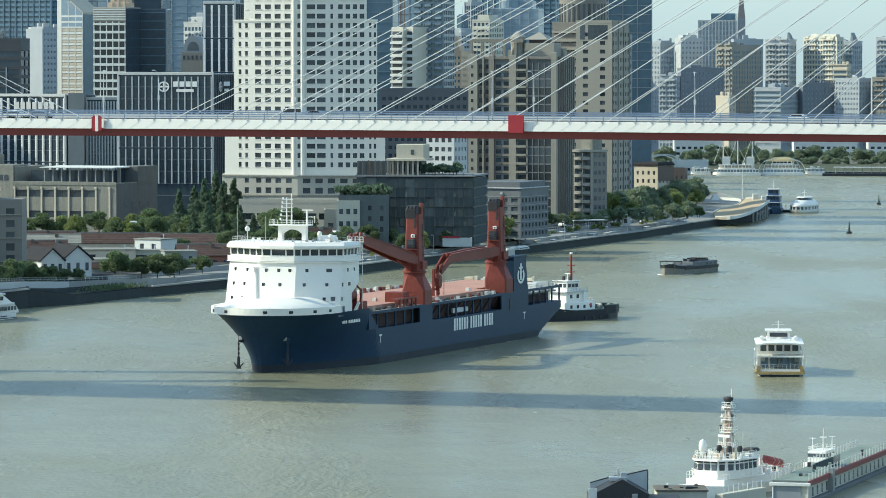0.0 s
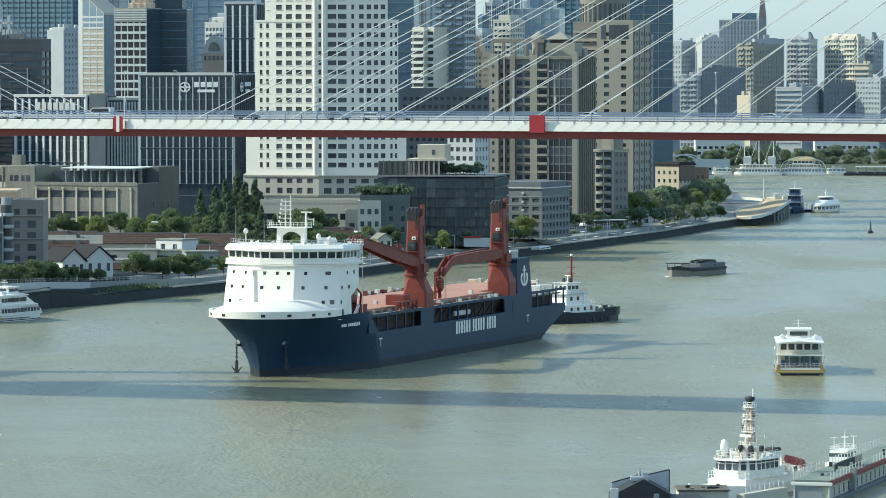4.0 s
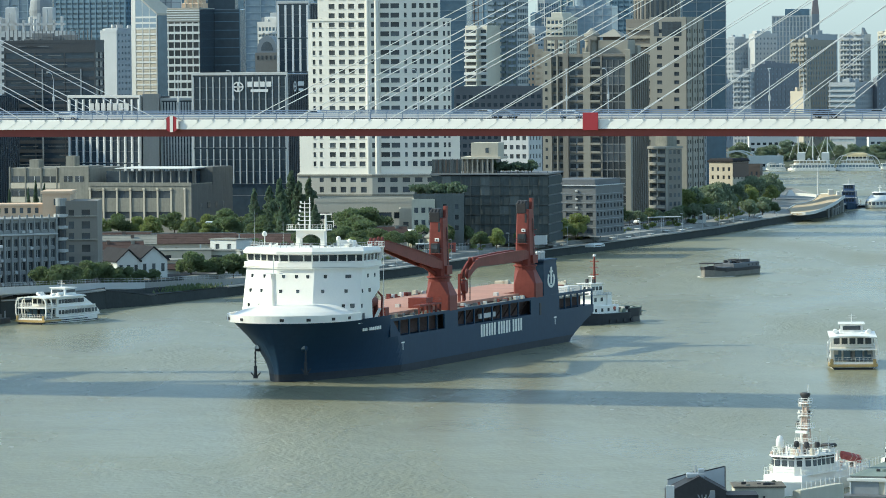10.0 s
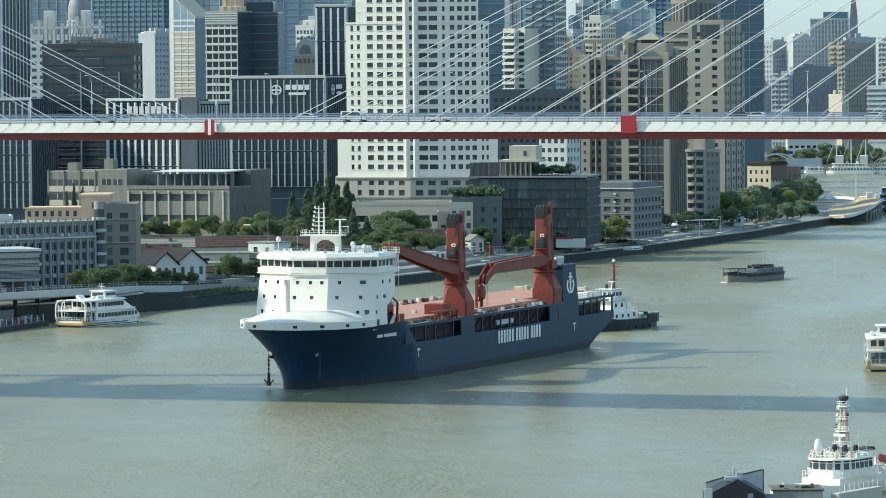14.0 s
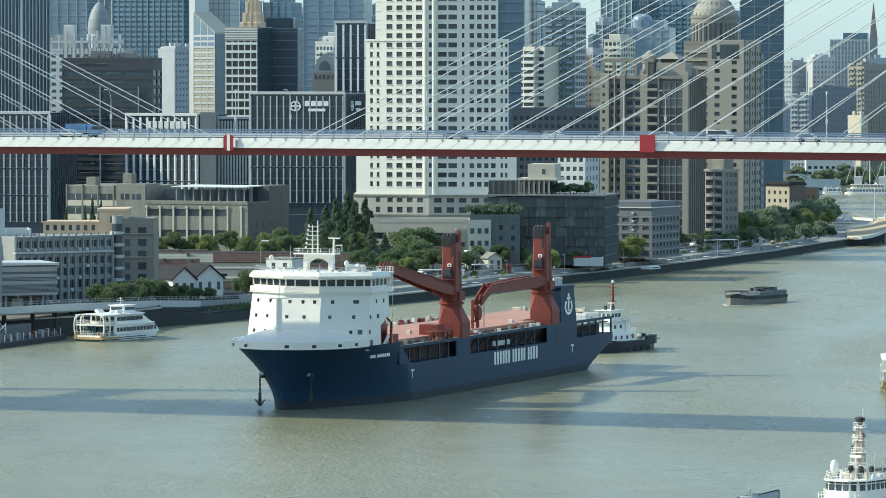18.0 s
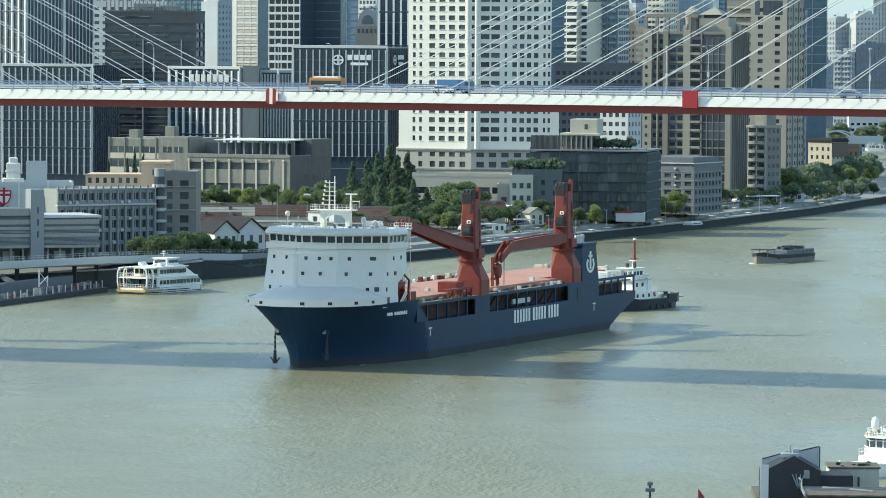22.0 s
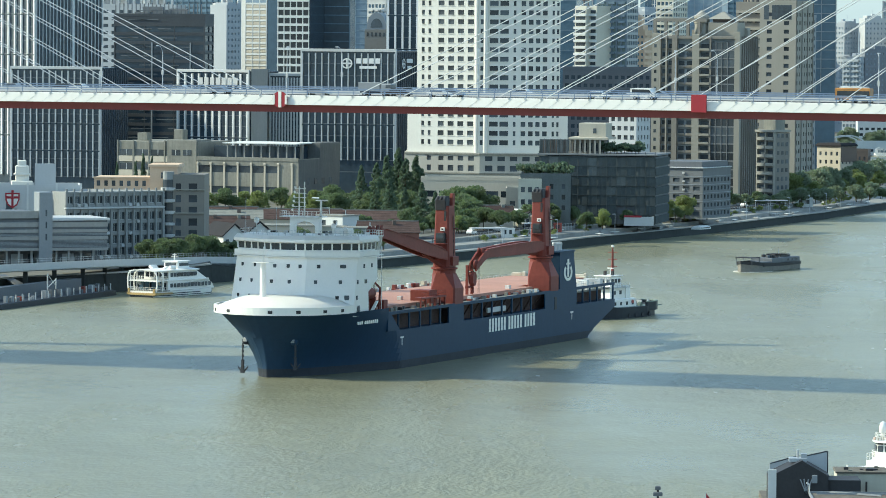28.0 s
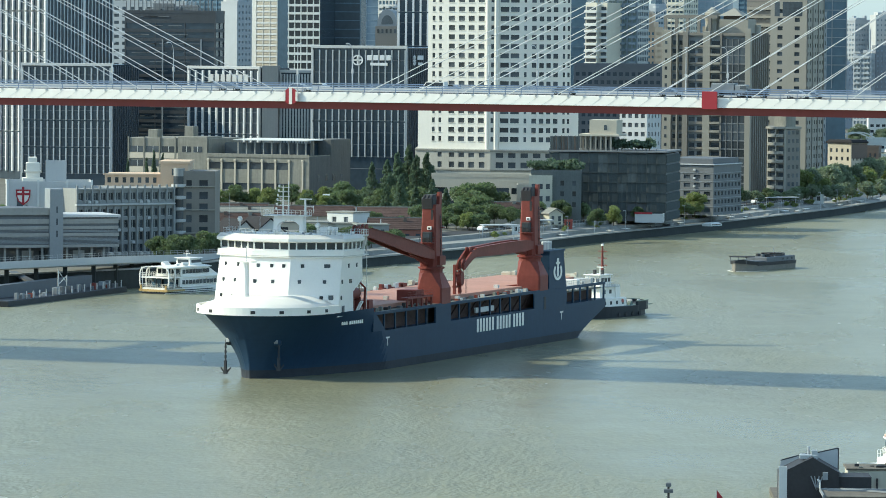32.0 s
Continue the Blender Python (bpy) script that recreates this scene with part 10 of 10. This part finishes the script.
    rb = part("rescue_boat", G().loft([[(x, 1.6 + w * y, 6.7 + 0.16 * (x + 12) + h) for y, h in ((-0.5, -0.5), (0.5, -0.5), (1, 0.1), (0.6, 0.6), (-0.6, 0.6), (-1, 0.1))] for x, w in ((-16.2, 0.55), (-15, 1.0), (-12.5, 1.15), (-10.4, 0.95), (-9.4, 0.3))]), BOAT_RED, ob, "faded red covered rescue boat")
    for x in (-15.0, -13.4, -11.8):
        part("boat_lashing", G().loft([[(x + q, 1.6 + 1.18 * y, 6.72 + 0.16 * (x + 12) + 1.08 * h) for y, h in ((-0.5, -0.5), (0.5, -0.5), (1, 0.1), (0.6, 0.6), (-0.6, 0.6), (-1, 0.1))] for q in (0, 0.15)]), MAST_PINK, rb)
    part("davit", G().beam((-9.6, 0.6, 5.2), (-9.6, 0.6, 7.8), 0.3, 0.3), WHITE_PAINT, ob)
    for i in range(5):
        part("whip_aerial", G().rod((-1.5, -3.5 + i * 1.7, 8.0), (-1.5, -3.5 + i * 1.7, 10.5 + (i % 2)), 0.04), WHITE_PAINT, ob)
    rnd = random.Random(12)
    for i in range(34):
        x, y = rnd.uniform(-3, 7.5), rnd.uniform(-3.9, 3.9)
        part("deck_fitting", G().bbox(x, x + rnd.uniform(0.2, 0.7), y, y + rnd.uniform(0.2, 0.6), 8.0, 8.0 + rnd.uniform(0.3, 1.1), 0.05), rnd.choice((WHITE_PAINT, SOOT, PALE, MAST_PINK, CREAM, BROWN)), ob)
    for i in range(14):
        x, y = rnd.uniform(-15, -3), rnd.uniform(-3.8, 3.8)
        part("deck_fitting", G().bbox(x, x + rnd.uniform(0.3, 1.2), y, y + rnd.uniform(0.3, 1.0), 5.2, 5.2 + rnd.uniform(0.4, 1.6), 0.05), rnd.choice((WHITE_PAINT, WHITE_PAINT, SOOT, MAST_PINK, BRICKRED)), ob)
    part("house_rail", rail_run([(9.4, -3.9, 5.2), (-16, -3.9, 5.2), (-16, 3.9, 5.2), (9.4, 3.9, 5.2)], 1.0, 1.0), WHITE_PAINT, ob)
    return ob


patrol_ship()
rail_house = thing("pontoon_house", pose(66.8, 704, -0.9, 0, 0, 73), "long pontoon house with a green roof and brown-red edge", "pontoon house")
part("pontoon", G().bbox(-20, 46, -1.5, 5.5, 0.4, 1.4, 0.1), DARKGREY, rail_house)
part("wall", G().box(-18, 45, -0.6, 4.6, 0.9, 3.4), YARD_CREAM, rail_house)
part("end_wall", G().box(-18.15, -18.0, 0.4, 4.4, 1.0, 3.2), GREY, rail_house)
part("roof_edge", G().bbox(-17.9, 45.4, -1.0, -0.55, 3.3, 4.05, 0.06), B_RED, rail_house, "brown-red roof edge")
part("end_fascia", G().bbox(-18.5, -17.95, -1.0, 5.0, 3.3, 3.75, 0.06), LIME, rail_house, "white end fascia")
part("roof_slab", G().box(-17.9, 45.0, -0.5, 4.6, 3.4, 3.98), CONCRETE, rail_house)
for y in (-0.6, 4.5):
    part("end_post", G().rod((-18.2, y, 1.0), (-18.2, y, 3.3), 0.12), LIME, rail_house)
part("roof", G().box(-18.1, 45.1, -0.7, 4.7, 4.0, 4.05), DECK_GREEN, rail_house, "green coated flat roof")
for y in (-0.7, 4.7):
    for i in range(28):
        part("rail_post", G().box(-17.9 + i * 2.25, -17.78 + i * 2.25, y - 0.06, y + 0.06, 4.0, 5.2), LIME, rail_house)
    part("roof_rail", G().rod((-18, y, 5.0), (45, y, 5.0), 0.03, n=4), LIME, rail_house)
for i in range(18):
    part("window", G().box(-15 + i * 3.3, -14.4 + i * 3.3, -0.66, -0.56, 1.6, 2.9), GLASS, rail_house)
part("gutter_pier", G().box(-4, -2.6, -1.4, -0.6, 0.9, 4.6), CONCRETE, rail_house)
part("skylight", G().loft([[(6, 0.6, 4.05), (11, 0.6, 4.05), (11, 0.6, 5.6), (6, 0.6, 5.6)], [(6, 3.6, 4.05), (11, 3.6, 4.05), (11, 3.6, 4.4), (6, 3.6, 4.4)]]), GLASS_DARK, rail_house, "dark sloping skylight")
rv = random.Random(19)
for i in range(9):
    x, y = rv.uniform(-16, 32), rv.uniform(0.2, 4.0)
    part("roof_vent", G().bbox(x, x + rv.uniform(0.3, 0.8), y, y + 0.4, 4.05, 4.05 + rv.uniform(0.3, 1.0), 0.05), rv.choice((SOOT, DECK_GREEN, LIME)), rail_house)
cut = thing("patrol_launch", pose(69.6, 745, -0.8, 0, 0, 250), "small white patrol launch with masts", "boat")
cut.scale = (0.66, 0.66, 0.8)
part("hull", boat_hull(24, 6, 2.2), WHITE_PAINT, cut)
part("wheelhouse", G().bbox(-4, 5, -2.2, 2.2, 2.2, 4.6, 0.2), WHITE_PAINT, cut)
part("window_band", G().box(-3.5, 5.05, -2.25, 2.25, 3.4, 4.1), GLASS, cut)
part("roof_rail", rail_run([(5, -2.1, 4.6), (5, 2.1, 4.6), (-4, 2.1, 4.6), (-4, -2.1, 4.6), (5, -2.1, 4.6)], 0.8, 1.0), WHITE_PAINT, cut)
for x, y in ((-1, 0), (1.5, 0.6), (3.6, -1.4), (-3, 1.6)):
    part("mast", G().rod((x, y, 4.6), (x, y, 8.6 - abs(y)), 0.14, 0.07).beam((x, y - 0.8, 7), (x, y + 0.8, 7), 0.1, 0.1), WHITE_PAINT, cut)


def near_sheds():
    """Quay-side sheds: a black-roofed hopper house with white end walls, and a cream pump house."""
    bar("near_quay", G().box(28.5, 62, 560, 668, -1.0, 0.8), ROOF_FELT, "grey concrete working quay", "quay")
    a = thing("hopper_house", pose(32.7, 646, 0.8), "black-roofed shed between white upstanding end walls", "shed")
    a.scale = (1, 1, 0.88)
    part("shed", G().box(-3.8, 4.2, 0, 7, 0, 4.6), SOOT, a)
    part("roof", G().loft([[(-3.6, yy, 4.6), (4.4, yy, 4.6), (0.6, yy, 7.0)] for yy in (0, 7)]), SOOT, a)
    part("end_wall", G().loft([[(-3.9, -0.2, 0), (-2.8, -0.2, 0), (-2.8, -0.2, 5.6), (-3.9, -0.2, 5.6)], [(-3.9, 0.2, 0), (-2.8, 0.2, 0), (-2.8, 0.2, 5.6), (-3.9, 0.2, 5.6)]]), LIME, a)
    part("glazed_screen", G().loft([[(-3.4, y, 0), (0.6, y, 0), (0.6, y, 7.0), (-3.4, y, 5.7)] for y in (7.0, 7.3)]), PALE, a)
    part("parapet_wall", G().loft([[(1.0, y, 0), (4.4, y, 0), (4.4, y, 7.7), (1.0, y, 6.8)] for y in (7.0, 7.3)]), PALE, a)
    part("winch", G().bbox(-1.0, 1.4, 2, 4, 6.6, 7.2, 0.1).rod((0.2, 3, 7.2), (0.2, 3, 8.4), 0.18).bbox(0.6, 1.4, 2.2, 3.2, 7.2, 7.9, 0.1), STEEL, a)
    for dx in (-0.8, -0.3, 0.3, 0.8):
        part("fan_blade", G().beam((1.2, -0.3, 2.0), (1.2 + dx, -0.3, 4.2), 0.08, 0.16), GREY, a)
    part("low_shed", G().box(4.2, 8.6, 0.5, 7, 0, 4.0), SOOT, a)
    part("hanging_box", G().bbox(2.0, 2.7, -0.35, 0.0, 3.6, 4.8, 0.05), GREY, a)
    part("wall_coping", G().beam((-3.4, 7.15, 5.8), (0.6, 7.15, 7.1), 0.3, 0.15).beam((1.0, 7.15, 6.9), (4.4, 7.15, 7.8), 0.3, 0.15).beam((4.4, 7.15, 4), (4.4, 7.15, 7.8), 0.3, 0.15), SOOT, a, "dark wall coping")
    dk = thing("flat_roofed_store", pose(33, 634, 0.8), "low store with a dark flat roof and a grey edge", "shed")
    part("wall", G().box(1.5, 16, 0, 9, 0, 1.9), SOOT, dk)
    part("roof", G().bbox(1.3, 16.2, -0.2, 9.2, 1.9, 2.1, 0.03), ROOF_FELT, dk)
    part("roof_edge", G().box(1.2, 16.3, 9.1, 9.35, 1.9, 2.3).box(1.1, 1.3, -0.2, 9.3, 1.9, 2.3), GREY, dk, "grey roof edge")
    part("roof_beam", G().beam((4, 8.8, 2.3), (10.5, 4, 2.3), 0.2, 0.2).beam((2, 6, 2.3), (13, 6.6, 2.3), 0.2, 0.2), GREY, dk)
    part("swan_vent", G().rod((1.2, 9, 1.9), (1.2, 9, 3.2), 0.1).rod((1.2, 9, 3.2), (0.8, 9, 3.5), 0.14), LIME, dk)
    b = thing("pump_house", pose(42, 655, 0.8), "cream rendered pump house with a flat dirty roof", "shed")
    part("wall", G().bbox(-3.4, 3.4, 0, 7, 0, 3.7, 0.05), YARD_CREAM, b)
    rq = random.Random(2)
    for i in range(9):
        x, y = rq.uniform(-3.2, 2.4), rq.uniform(0.2, 6)
        part("roof_debris", G().bbox(x, x + rq.uniform(0.3, 1.1), y, y + rq.uniform(0.3, 1.0), 3.95, 4.0 + rq.uniform(0.08, 0.3), 0.03), rq.choice((ROOF_FELT, SOOT, BEIGE)), b)
    part("roof", G().bbox(-3.6, 3.6, -0.2, 7.2, 3.7, 3.95, 0.05), ROOF_FELT, b)
    part("pipe", G().rod((0.6, -0.15, 0), (0.6, -0.15, 2.6), 0.14), SOOT, b)
    c = thing("pump_house", pose(51.5, 664, 0.8, 0, 0, 58), "long white shed with a parapet wall", "shed")
    part("wall", G().bbox(-7, 6, 0, 1.2, 0, 3.0, 0.05), YARD_CREAM, c)
    for i in range(9):
        part("roof_post", G().rod((-6 + i * 1.4, 0.3, 3.0), (-6 + i * 1.4, 0.3, 4.1), 0.06), LIME, c)
    d = thing("mooring_mast", pose(13.4, 620, -0.5), "small dark mast with lamps", "mast")
    part("pole", G().rod((0, 0, 0), (0, 0, 6.2), 0.16), SOOT, d)
    part("lamp_bracket", G().bbox(-0.6, 0.6, -0.4, 0.4, 5.0, 5.5, 0.1).bbox(-0.35, 0.35, -0.3, 0.3, 5.8, 6.3, 0.1), DARKGREY, d)
    e = thing("red_flag", pose(19.6, 620, -0.5), "small red flag on a pole", "flag")
    part("pole", G().rod((0, 0, 0), (0, 0, 5.6), 0.06), STEEL, e)
    part("cloth", G().loft([[(0.0, -0.02, 5.5), (0.0, 0.02, 5.5), (0.0, 0.02, 4.0), (0.0, -0.02, 4.0)], [(0.9, 0.1, 4.3), (0.9, 0.14, 4.3), (0.6, 0.12, 3.4), (0.6, 0.08, 3.4)]]), B_SIGN, e)


near_sheds()


# ---- movement ----
def motions():
    def ship_at(t, s0=(-15.52, 992.2), v=3.144, th=0.354):
        return pose(s0[0] - math.sin(th) * v * (t - 16), s0[1] - math.cos(th) * v * (t - 16), 0, 0, 0, math.degrees(math.atan2(-math.cos(th), -math.sin(th))))
    walk(SHIP, [(t, ship_at(t)) for t in (0, 8, 16, 24, 32)])
    walk(TUG, [(t, pose(x, 1124 - 2.76 * (t - 16), -0.9, 0, 0, turn)) for t, x, turn in ((0, 48.6, 229), (6, 40.3, 229.5), (11, 33.7, 233.5), (16, 27.9, 237), (20, 23.1, 238), (26, 15.9, 238), (32, 8.7, 238))])
    walk(BARGE_BOAT, [(t, pose(72.5 - 1.24 * (t - 16), 1360 - 3.6 * (t - 16), 0, 0, 0, 240)) for t in (0, 8, 16, 24, 32)])
    walk(FERRY_A, [(t, pose(82.0, 988 + 0.83 * (t - 16), 0, 0, 0, 86.5)) for t in (0, 8, 16, 24, 32)])
    walk(FERRY_B, [(t, pose(-93.7 + 0.1 * (t - 16), 1167, 0, 0, 0, 61 - 0.12 * t)) for t in (0, 8, 16, 24, 32)])
    for ob, s0, v, lane, sg in TRAFFIC:
        rows = []
        for t in (0, 8, 16, 24, 32):
            q = bp(s0 + v * t, lane, 0.0)
            rows.append((t, pose(q.x, q.y, q.z, 0, 0, -20 if sg > 0 else 160)))
        walk(ob, rows)


motions()
